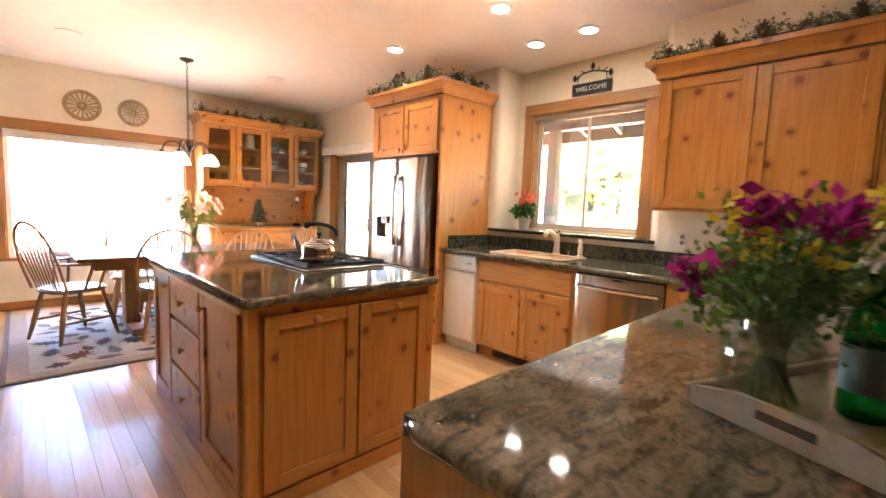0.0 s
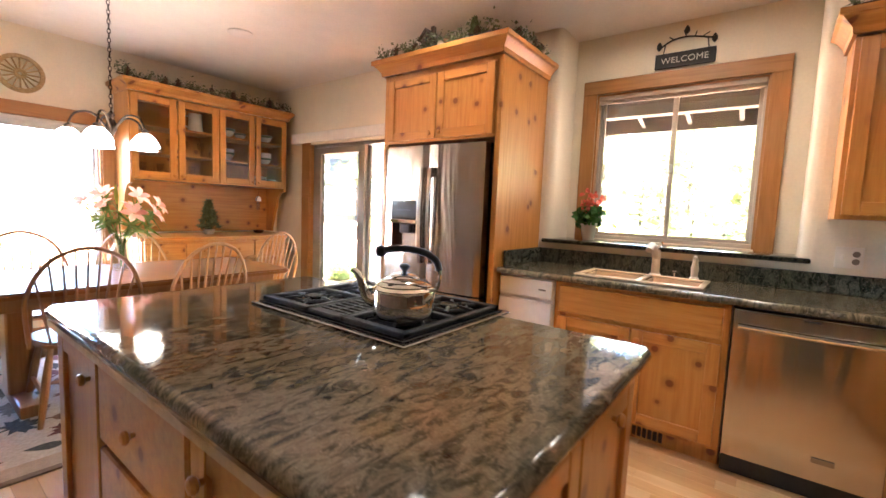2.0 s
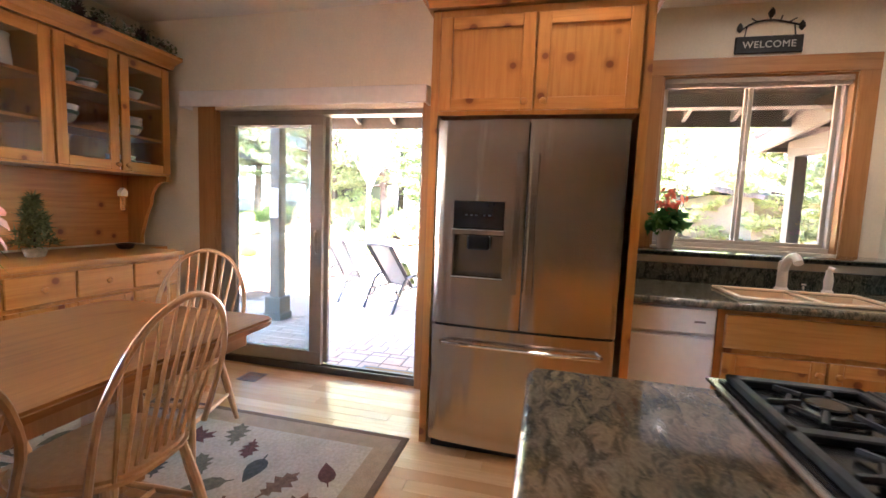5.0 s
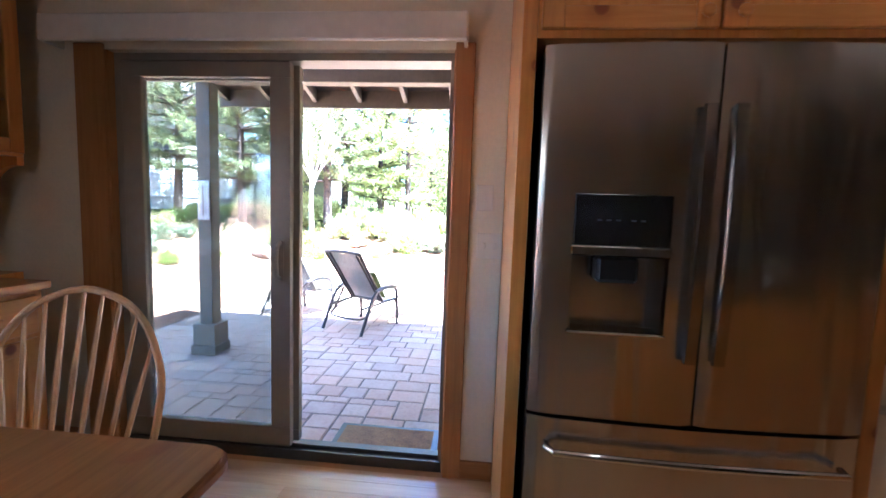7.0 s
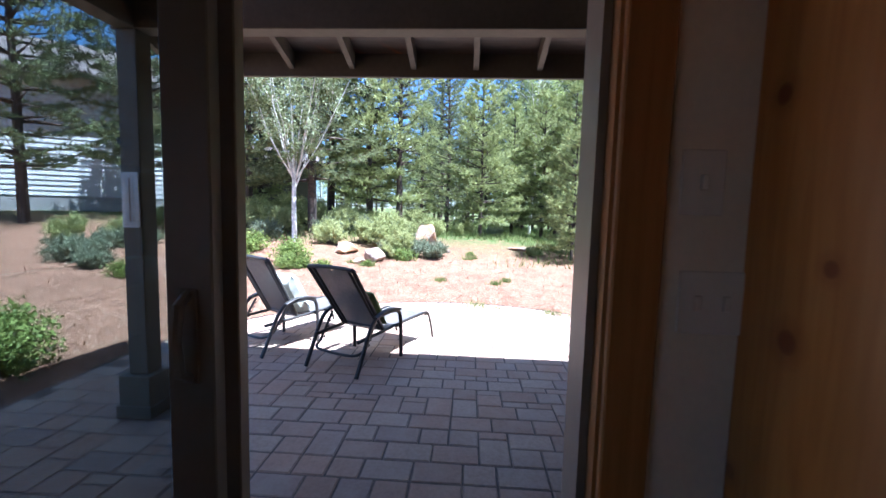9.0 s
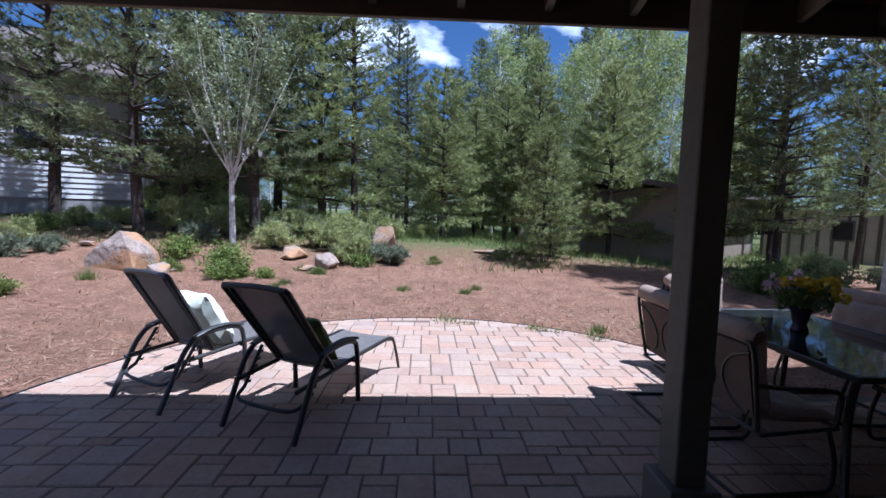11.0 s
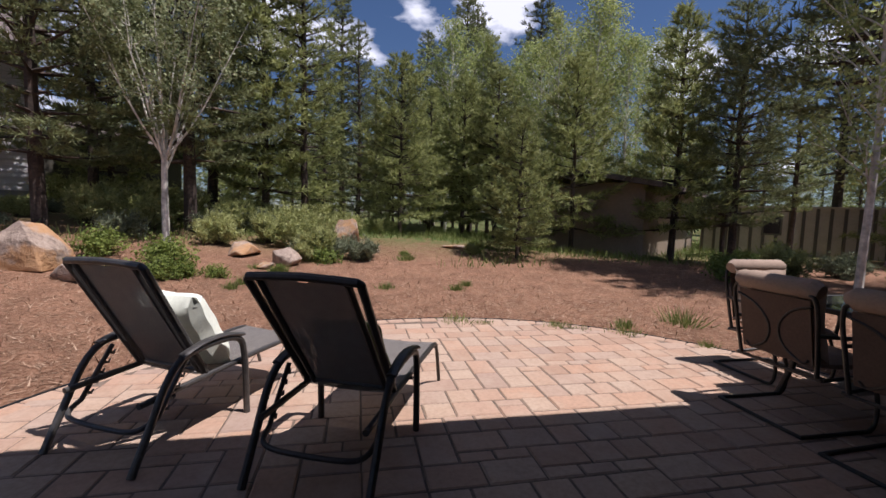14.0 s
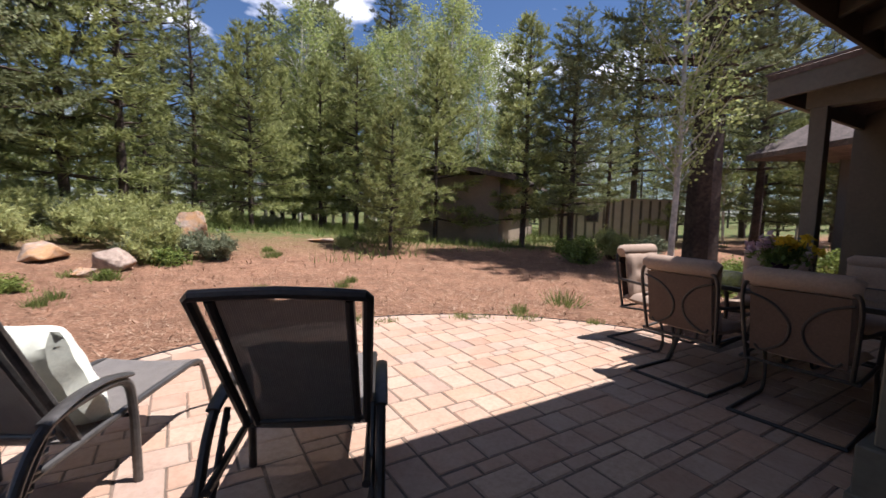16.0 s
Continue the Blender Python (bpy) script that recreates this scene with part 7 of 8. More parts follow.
def make_sling():
    a = Nodes("woven_sling")
    v = a.co((1, 1, 1), vary=False)
    w1 = a.n("ShaderNodeTexWave", Scale=60.0)
    w1.bands_direction = "Y"
    a.link(v, w1.inputs["Vector"])
    f = a.noise(v, 20, 4)
    c = a.mix(a.ramp(w1.outputs["Fac"], ((0.3, (0,) * 3), (0.7, (1,) * 3))), (0.13, 0.115, 0.10), (0.21, 0.19, 0.17))
    c = a.mix(a.ramp(f, ((0.4, (0,) * 3), (0.7, (0.3,) * 3))), c, (0.28, 0.25, 0.22))
    a.bump(w1.outputs["Fac"], 0.3, 0.002)
    a.link(c, a.b.inputs["Base Color"])
    a.b.inputs["Roughness"].default_value = 0.7
    tl = a.n("ShaderNodeBsdfTranslucent")
    a.link(c, tl.inputs[0])
    mx = a.n("ShaderNodeMixShader", Fac=0.12)
    a.link(a.b.outputs[0], mx.inputs[1])
    a.link(tl.outputs[0], mx.inputs[2])
    # open weave
    w2 = a.n("ShaderNodeTexWave", Scale=42.0)
    w2.bands_direction = "Y"
    a.link(v, w2.inputs["Vector"])
    hole = a.n("ShaderNodeMixShader")
    tp = a.n("ShaderNodeBsdfTransparent")
    a.link(a.ramp(w2.outputs["Fac"], ((0.4, (0.08,) * 3), (0.9, (0.30,) * 3))), hole.inputs[0])
    a.link(mx.outputs[0], hole.inputs[1])
    a.link(tp.outputs[0], hole.inputs[2])
    a.link(hole.outputs[0], a.t.nodes["Material Output"].inputs[0])
    return a.m


sling = make_sling()


def pillow_mesh(w, d, h, n=14):
    bm = bmesh.new()
    g = []
    for s in (1, -1):
        rows = []
        for i in range(n + 1):
            r = []
            for j in range(n + 1):
                u, v = i / n * 2 - 1, j / n * 2 - 1
                k = max(0.0, (1 - u ** 4) * (1 - v ** 4)) ** 0.45
                pin = 1 - 0.06 * (abs(u) * (1 - abs(v)) + abs(v) * (1 - abs(u)))
                r.append(bm.verts.new((u * w / 2 * pin, v * d / 2 * pin, s * h / 2 * k + 0.004 * math.sin(9 * u + 4 * v))))
            rows.append(r)
        for i in range(n):
            for j in range(n):
                q = (rows[i][j], rows[i + 1][j], rows[i + 1][j + 1], rows[i][j + 1])
                bm.faces.new(q if s > 0 else q[::-1])
    bmesh.ops.remove_doubles(bm, verts=bm.verts[:], dist=0.006)
    return bm


def lounger(m, metal, top=-0.005):
    """A sling chaise: x forward, y to its left."""
    t = thing("chaise_lounge", "bronze framed sling chaise lounge with a raised back", "lounger", m, group="chaises on the patio")
    Y = 0.30
    for s in (-1, 1):
        y = s * Y
        bm = bmesh.new()
        tube(bm, spline([(0.0, y, 0.0), (0.10, y, 0.20), (0.19, y, 0.38), (0.28, y, 0.475), (0.38, y, 0.50), (0.55, y, 0.505), (0.66, y, 0.48), (0.70, y, 0.40), (0.715, y, 0.2), (0.72, y, 0.0)], 4), 0.019, 10)
        part("arm_frame", bm, metal, t)
        bm = bmesh.new()
        tube(bm, spline([(0.27, y, 0.488), (0.40, y, 0.525), (0.55, y, 0.53), (0.69, y, 0.50)], 4), 0.026, 9, flat=0.45)
        part("armrest", bm, metal, t)
        yr = s * 0.255
        bm = bmesh.new()
        tube(bm, spline([(0.08, yr, 0.30), (0.45, yr, 0.315), (0.8, yr, 0.33), (1.12, yr, 0.335), (1.29, yr, 0.333), (1.36, yr, 0.305)], 4), 0.016, 9)
        part("side_rail", bm, metal, t)
        bm = bmesh.new()
        tube(bm, spline([(1.33, yr, 0.31), (1.375, yr, 0.28), (1.43, yr, 0.15), (1.48, yr, 0.0)], 4), 0.013, 8)
        part("leg", bm, metal, t)
        bm = bmesh.new()
        tube(bm, [(0.335, s * 0.272, 0.47), (0.25, s * 0.272, 0.345), (0.165, s * 0.272, 0.215)], 0.0125, 8)
        for k in range(5):
            u = 0.15 + k * 0.18
            p = Vector((0.335 - 0.17 * u, s * 0.272, 0.47 - 0.255 * u))
            tube(bm, [p, p + Vector((0.030, 0, -0.012)), p + Vector((0.040, 0, 0.004))], [0.011, 0.008, 0.004], 6)
        part("notched_rack", bm, metal, t)
    bm = bmesh.new()
    tube(bm, spline([(0.167, -0.272, 0.218), (0.09, -0.25, 0.185), (0.06, -0.15, 0.17), (0.06, 0.15, 0.17), (0.09, 0.25, 0.185), (0.167, 0.272, 0.218)], 4), 0.013, 8)
    part("support_bar", bm, metal, t)
    for x, z, y in ((1.31, 0.31, 0.255), (0.70, 0.315, 0.28)):
        bm = bmesh.new()
        tube(bm, [(x, -y, z), (x, y, z)], 0.011, 8)
        part("cross_bar", bm, metal, t)
    # back: hinged at x 0.46, top at x 0.0
    h0, h1 = Vector((0.47, 0, 0.335)), Vector((top, 0, 0.965))
    def bk(u, y):
        p = h0.lerp(h1, u)
        return (p.x, y, p.z)
    bm = bmesh.new()
    tube(bm, [bk(0, -0.245), bk(0.5, -0.252), bk(0.985, -0.26), bk(1.0, -0.25), bk(1.012, -0.14), bk(1.02, 0.0), bk(1.012, 0.14), bk(1.0, 0.25), bk(0.985, 0.26), bk(0.5, 0.252), bk(0, 0.245)], 0.019, 9, flat=1.0)
    tube(bm, [bk(0.02, -0.25), bk(0.02, 0.25)], 0.012, 8)
    back = part("back_frame", bm, metal, t)
    def sheet(pf, nu, nv, th=0.004, hole=None):
        bm = bmesh.new()
        g = [[[bm.verts.new(Vector(pf(i / nu, j / nv)) + Vector((th * k, 0, th * k * 0.7))) for j in range(nv + 1)] for i in range(nu + 1)] for k in (0, 1)]
        for i in range(nu):
            for j in range(nv):
                if hole and hole(i / nu, j / nv):
                    continue
                bm.faces.new((g[1][i][j], g[1][i + 1][j], g[1][i + 1][j + 1], g[1][i][j + 1]))
                bm.faces.new((g[0][i][j], g[0][i][j + 1], g[0][i + 1][j + 1], g[0][i + 1][j]))
        return bm
    def lens(v):
        return 0.035 * max(0.0, 1 - ((v - 0.5) / 0.16) ** 2)
    part("back_sling", sheet(lambda u, v: bk(0.02 + (0.985 - lens(v)) * u, (v - 0.5) * 0.40), 16, 50), sling, back)
    for sy in (-0.203, 0.203):
        bm = bmesh.new()
        tube(bm, [bk(0.0, sy), bk(0.98, sy)], 0.016, 8)
        part("sling_rail", bm, metal, back)
    part("seat_sling", sheet(lambda u, v: (0.46 + 0.86 * u, (v - 0.5) * 0.50, 0.322 + 0.014 * u - 0.012 * math.sin(math.pi * v)), 16, 8), sling, t)
    return t


L1 = pose(6.74, 6.61, GROUND, 0, 0, -29)
L2 = pose(6.32, 5.565, GROUND, 0, 0, -24)
lounger(L1, frame_sunlit, 0.115)
lounger(L2, frame_metal)
solid("throw_pillow", pillow_mesh(0.50, 0.48, 0.20), simple("white_pillow_cloth", (0.86, 0.87, 0.72), 0.9, 0, 0.06, 50, 0.2), "white and lime printed pillow leaning on the chaise back", "pillow", m=L1 @ pose(0.53, -0.02, 0.55, 0, 0, 0) @ pose(0, 0, 0, 0, 61, 0))
solid("throw_pillow", pillow_mesh(0.42, 0.42, 0.14), simple("olive_pillow_cloth", (0.16, 0.19, 0.05), 0.9, 0, 0.12, 50, 0.2), "olive green pillow leaning on the chaise back", "pillow", m=L2 @ pose(0.475, 0.0, 0.525, 0, 0, 0) @ pose(0, 0, 0, 0, 55, 0))

cushion_mat = simple("tan_cushion_cloth", (0.33, 0.235, 0.17), 0.9, 0, 0.10, 60, 0.2)
cushion_back = simple("rust_cushion_back", (0.13, 0.082, 0.055), 0.9, 0, 0.12, 60, 0.2)


def patio_chair():
    """A sled-base cushioned chair facing -y."""
    t = thing("patio_chair", "iron sled-base patio chair with tan tufted cushions", "chair", pose(0, 0, -50))
    W = 0.29
    bm = bmesh.new()
    tube(bm, spline([(-W, -0.20, 0.40), (-W, -0.26, 0.20), (-W, -0.24, 0.03), (-W, -0.10, 0.012), (-W, 0.28, 0.012), (-W + 0.03, 0.32, 0.012), (0, 0.325, 0.012), (W - 0.03, 0.32, 0.012), (W, 0.28, 0.012), (W, -0.10, 0.012), (W, -0.24, 0.03), (W, -0.26, 0.20), (W, -0.20, 0.40)], 4), 0.013, 8)
    part("sled_base", bm, frame_metal, t)
    bm = bmesh.new()
    for a, b in (((-W, -0.26, 0.40), (W, -0.26, 0.40)), ((-W, 0.20, 0.37), (W, 0.20, 0.37)), ((-W, -0.26, 0.40), (-W, 0.20, 0.37)), ((W, -0.26, 0.40), (W, 0.20, 0.37))):
        tube(bm, [a, b], 0.012, 7)
    part("seat_frame", bm, frame_metal, t)
    def bk(x, z):
        return (x, 0.20 + 0.17 * (z - 0.38), z)
    bm = bmesh.new()
    tube(bm, spline([bk(-0.26, 0.37), bk(-0.275, 0.6), bk(-0.28, 0.85), bk(-0.22, 0.92), bk(0, 0.935), bk(0.22, 0.92), bk(0.28, 0.85), bk(0.275, 0.6), bk(0.26, 0.37)], 4), 0.013, 8)
    part("back_frame", bm, frame_metal, t)
    for s in (-1, 1):
        bm = bmesh.new()
        tube(bm, spline([bk(s * 0.255, 0.84), bk(s * 0.12, 0.78), bk(s * 0.035, 0.66), bk(s * 0.06, 0.53), bk(s * 0.17, 0.45), bk(s * 0.215, 0.48)], 4), 0.009, 7)
        part("scroll", bm, frame_metal, t)
        bm = bmesh.new()
        tube(bm, spline([bk(s * 0.28, 0.66), (s * 0.30, 0.05, 0.645), (s * 0.30, -0.18, 0.63), (s * 0.295, -0.26, 0.58), (s * W, -0.24, 0.40)], 4), 0.014, 8)
        part("armrest", bm, frame_metal, t)
    def cush(w, d, h, at, rx, nub):
        bm = pillow_mesh(w, d, h, 16)
        for v in bm.verts:
            if nub and v.co.z > 0:
                for cx, cy in nub:
                    q = math.hypot(v.co.x - cx, v.co.y - cy)
                    v.co.z -= 0.03 * math.exp(-(q / 0.045) ** 2)
        bmesh.ops.transform(bm, matrix=pose(*at, rx, 0, 0), verts=bm.verts[:])
        return bm
    part("seat_cushion", cush(0.54, 0.50, 0.12, (0, -0.04, 0.455), 4, ((-0.12, 0), (0.12, 0))), cushion_mat, t)
    part("back_cushion", cush(0.54, 0.48, 0.10, (0, 0.165, 0.70), 80.5, ((-0.12, 0.05), (0.12, 0.05), (-0.12, -0.1), (0.12, -0.1))), cushion_mat, t)
    bm = bmesh.new()
    tube(bm, [(-0.275, 0.245, 0.935), (-0.24, 0.25, 0.945), (0.24, 0.25, 0.945), (0.275, 0.245, 0.935)], [0.045, 0.066, 0.066, 0.045], 14)
    part("head_roll", bm, cushion_mat, t)
    part("back_cloth", B(-0.24, 0.24, 0.0, 0.004, -0.22, 0.22), cushion_back, t, "rust brown cloth back", m=pose(0, 0.243, 0.66, -9.5, 0, 0))
    return t


pc = patio_chair()
for x, y, rz in ((6.71, 2.50, 0), (6.00, 2.55, 3), (7.36, 1.93, -90), (6.75, 1.28, 180), (6.0, 1.25, 178), (5.28, 1.9, 92)):
    copy_thing(pc, pose(x, y, GROUND, 0, 0, rz) @ Matrix.Diagonal((0.97, 0.95, 0.92, 1)))["group"] = "chairs round the patio table"
for o in list(pc.children_recursive) + [pc]:
    bpy.data.objects.remove(o)


def patio_table():
    t = thing("patio_table", "dark glass-topped iron patio dining table", "table", pose(6.32, 1.90, GROUND))
    smoked = Nodes("smoked_glass")
    part("tabletop", B(-0.75, 0.75, -0.48, 0.48, 0.705, 0.715, bevel=0.003), smoked.set((0.02, 0.022, 0.022), 0.05), t)
    bm = bmesh.new()
    for q in ((-0.77, 0.77, -0.50, -0.47), (-0.77, 0.77, 0.47, 0.50), (-0.77, -0.74, -0.47, 0.47), (0.74, 0.77, -0.47, 0.47)):
        box(bm, *q, 0.685, 0.718, 0.004)
    part("rim", bm, frame_metal, t)
    for x in (-0.68, 0.68):
        for y in (-0.41, 0.41):
            bm = bmesh.new()
            tube(bm, spline([(x, y, 0.69), (x * 0.88, y * 0.85, 0.4), (x, y, 0.0)], 5), 0.02, 8)
            part("leg", bm, frame_metal, t)


patio_table()


def patio_bouquet():
    rs = np.random.RandomState(15)
    t = thing("patio_bouquet", "yellow and pink flowers in a dark vase on the table", "flowers", pose(6.41, 1.93, GROUND + 0.7155))
    part("vase", lathe(bmesh.new(), [(0.05, 0), (0.055, 0.01), (0.04, 0.05), (0.06, 0.14), (0.075, 0.17), (0.07, 0.17), (0.03, 0.06)], 20), simple("purple_vase", (0.05, 0.02, 0.04), 0.15), t)
    H = []
    bm = bmesh.new()
    for i in range(30):
        a, r = i * 2.4, 0.21 * math.sqrt(rs.uniform(0.03, 1))
        h = Vector((r * math.cos(a), r * math.sin(a), 0.36 + 0.05 * rs.uniform(-1, 1) - 0.3 * r))
        tube(bm, [(0, 0, 0.1), h * 0.6, h], 0.003, 4)
        H.append(h)
    part("stem_bunch", bm, shrub_mat, t)
    part("leaves", leafset([tuple(h * u) for h in H for u in (0.8, 0.65)], 4, 0.025, 0.028, rs, shrub_mat, "leaves"), None, t)
    ye = leafy("golden_petals", ((0, (0.6, 0.36, 0.01)), (1, (0.85, 0.6, 0.04))), 0.3)
    pk = leafy("dusty_pink_petals", ((0, (0.42, 0.22, 0.27)), (1, (0.7, 0.52, 0.52))), 0.3)
    for i, h in enumerate(H):
        if i % 2 == 0 or i % 5 == 0:
            part("blossom", leafset([tuple(h)] * 8, 3, 0.018, 0.026, rs, ye if h.x < 0.03 else pk, "blossom"), None, t)


patio_bouquet()


# ---- yard: rocks, shrubs, grass ----
def make_rock():
    a = Nodes("lichen_rock")
    v = a.co((1, 1, 1))
    f = a.noise(v, 9, 6, 0.65)
    s = a.noise(v, 2.2, 3)
    c = a.ramp(f, ((0.3, (0.15, 0.108, 0.08)), (0.5, (0.33, 0.245, 0.185)), (0.7, (0.45, 0.35, 0.27))))
    c = a.mix(a.ramp(s, ((0.46, (0,) * 3), (0.56, (0.8,) * 3))), c, (0.44, 0.23, 0.09))
    a.bump(f, 0.8, 0.05)
    return a.set(c, 0.9)


rock_mat = make_rock()


def rock(x, y, sx, sy, sz, seed, rz=0, label="weathered grey and tan boulder half sunk in the soil", wedge=False):
    rs = np.random.RandomState(seed)
    bm = bmesh.new()
    if wedge:
        pts = [(-1, -0.8, -0.5), (-0.95, 0.8, -0.5), (1, -0.8, -0.5), (1, 0.9, -0.5), (-1.0, -0.7, 0.0), (-0.85, 0.7, 0.05), (0.22, -0.4, 1.22), (0.30, 0.45, 1.12), (1.0, -0.6, 0.22), (0.95, 0.7, 0.15), (-0.55, -0.8, 0.42), (0.72, -0.75, 0.55)]
    else:
        pts = [tuple(unit(rs.normal(size=3)) * rs.uniform(0.85, 1.1)) for _ in range(15)]
    vs = [bm.verts.new((p[0] * sx, p[1] * sy, p[2] * sz)) for p in pts]
    r = bmesh.ops.convex_hull(bm, input=vs)
    bmesh.ops.delete(bm, geom=[g for g in r["geom_interior"] if isinstance(g, bmesh.types.BMVert)], context="VERTS")
    bmesh.ops.bevel(bm, geom=bm.edges[:], offset=(0.012 if wedge else 0.025) * sx, segments=1, affect="EDGES")
    bmesh.ops.triangulate(bm, faces=bm.faces[:])
    bmesh.ops.subdivide_edges(bm, edges=bm.edges[:], cuts=4, use_grid_fill=True)
    for v in bm.verts:
        q = v.co * (2.4 / sx)
        v.co *= 1 + 0.045 * noise.noise(q + Vector((seed, 0, 0))) + 0.03 * noise.noise(q * 3.1 + Vector((0, seed, 0)))
    return solid("boulder", bm, rock_mat, label, "rock", "boulders in the yard", m=pose(x, y, gz(x, y) + sz * 0.4, 0, 0, rz), smooth=24)


bx, by = bearing(12.5, 98, 7.0)
rock(bx, by, 0.5, 0.42, 0.41, 7, -97, "large split grey boulder with a rust face", True)
bx, by = bearing(12.5, 172, 6.6)
rock(bx, by, 0.42, 0.28, 0.20, 4, 60)
for i, (px, d, sx, sz) in enumerate(((455, 9.3, 0.45, 0.22), (518, 8.6, 0.34, 0.24), (630, 10.8, 0.40, 0.55), (675, 10.2, 0.16, 0.10), (480, 8.2, 0.25, 0.10), (25, 8.0, 0.22, 0.10), (820, 11.5, 0.45, 0.09), (200, 7.0, 0.14, 0.06))):
    bx, by = bearing(12.5, px, d)
    rock(bx, by, sx, sx * 0.75, sz, 20 + i, i * 50)


def shrub(seed, r, h, count, size, material, label, spiky=False):
    rs = np.random.RandomState(seed)
    t = thing("shrub", label, "shrub", pose(0, 0, -50))
    bm = bmesh.new()
    P = []
    for i in range(22):
        a = rs.uniform(0, 6.28)
        q = math.sqrt(rs.uniform(0.03, 1))
        tip = np.array([r * q * math.cos(a), r * q * math.sin(a), h * (1 - 0.55 * q * q) * rs.uniform(0.7, 1.1)])
        tube(bm, [(0.1 * tip[0], 0.1 * tip[1], 0), tuple(tip * np.array([0.6, 0.6, 0.55])), tuple(tip)], [0.010, 0.006, 0.003], 4)
        for u in rs.uniform(0.35, 1.02, count // 22):
            P.append(tip * u + rs.normal(0, 0.055, 3))
    tagged(part("stem_bunch", bm, bark, t), kind="stuff")
    P = np.array(P)
    P[:, 2] = np.abs(P[:, 2])
    if spiky:
        me = blades(P, 5, size * 2.2, size * 0.22, rs, 0.8, material, "leaves")
    else:
        me = leaves("leaves", np.repeat(P, 3, 0) + rs.normal(0, 0.02, (len(P) * 3, 3)), unit(rs.normal(size=(len(P) * 3, 3)) + np.array([0, 0, 0.6])), size, material, rs)
    part("leaves", me, None, t)
    return t


SH = [shrub(41, 0.42, 0.42, 900, 0.022, shrub_mat, "round bright green leafy shrub"),
      shrub(42, 0.50, 0.55, 900, 0.05, sage_mat, "grey-green sagebrush with feathery stems", True),
      shrub(43, 0.34, 0.26, 600, 0.022, shrub_mat, "low spreading green groundcover shrub"),
      shrub(44, 0.62, 0.80, 1100, 0.055, leafy("rabbitbrush", ((0, (0.17, 0.19, 0.06)), (0.5, (0.33, 0.35, 0.12)), (1, (0.48, 0.48, 0.20)))), "pale olive rabbitbrush clump", True)]
SPOTS = [(325, 7.4, 0, 1.3), (350, 7.2, 2, 0.8), (220, 8.0, 0, 1.1), (190, 7.0, 2, 0.8), (395, 7.3, 2, 0.7), (575, 9.2, 3, 0.85), (600, 9.6, 1, 1.0), (650, 9.4, 1, 0.9), (560, 9.9, 1, 0.8), (585, 8.9, 2, 1.0),
         (505, 8.0, 2, 0.5), (240, 10.5, 3, 1.1), (280, 11.5, 3, 1.2), (440, 11.8, 3, 1.0), (480, 12.2, 1, 1.2), (30, 10.0, 0, 0.8), (-60, 9.0, 0, 1.0), (80, 11.5, 3, 0.5), (410, 11.0, 1, 1.1), (170, 11.5, 1, 0.7),
         (855, 11.0, 2, 0.9), (725, 10.0, 2, 0.4), (880, 12.0, 2, 0.7), (1350, 9.5, 0, 1.2), (1310, 10.5, 2, 1.3), (520, 13.0, 3, 1.0), (640, 13.5, 3, 0.9), (330, 13.0, 3, 1.3), (360, 14.5, 1, 1.5), (130, 13.0, 3, 0.5),
         (700, 14.5, 3, 0.8), (760, 15.0, 1, 0.8), (600, 15.5, 3, 1.2), (200, 14.5, 3, 1.4), (20, 13.0, 3, 0.5), (545, 10.4, 3, 1.0), (500, 10.8, 3, 0.9), (300, 10.4, 3, 1.0), (260, 9.4, 1, 1.0), (420, 10.0, 3, 0.9), (470, 13.5, 3, 1.2), (215, 10.2, 3, 1.1), (375, 12.4, 3, 1.2), (60, 9.2, 1, 0.6), (10, 9.8, 3, 0.6), (110, 10.4, 3, 0.6), (550, 12.0, 3, 1.1), (590, 11.0, 3, 0.9), (310, 7.0, 0, 0.8), (845, 10.6, 3, 0.35)]
for i, (px, d, k, s) in enumerate(SPOTS):
    bx, by = bearing(12.5, px, d)
    plant(SH[k], bx, by, s, i * 77 % 360, "shrubs in the yard")
for i, (px, d, k, s) in enumerate(((1040, 9.5, 0, 1.3), (1300, 7.2, 0, 1.1), (1280, 6.6, 2, 1.2), (60, 9.0, 3, 1.0), (10, 8.5, 1, 1.1), (1390, 8.5, 0, 1.3), (1080, 11.0, 3, 1.0), (1150, 12.0, 1, 1.1), (1480, 9.0, 0, 1.2))):
    bx, by = bearing(16.0, px, d)
    plant(SH[k], bx, by, s, i * 91 % 360, "shrubs in the yard")
for i, (px, d, k, s) in enumerate(((20, 7.6, 1, 0.8), (70, 8.4, 1, 0.9), (110, 9.4, 3, 0.7), (10, 6.6, 1, 0.7), (60, 6.2, 0, 0.7), (-40, 7.0, 1, 1.0), (150, 9.0, 1, 0.7), (-20, 8.6, 3, 0.8))):
    bx, by = bearing(10.5, px, d)
    plant(SH[k], bx, by, s, i * 63 % 360, "shrubs in the yard")
for dx, dy, s in ((0, 0, 1.0), (0.5, 0.5, 1.1), (-0.7, 0.9, 1.0)):
    plant(SH[0], 5.9 + dx, 8.25 + dy, s, 40 * dx, "shrubs in the yard")
for src in SH:
    for o in list(src.children_recursive) + [src]:
        bpy.data.objects.remove(o)


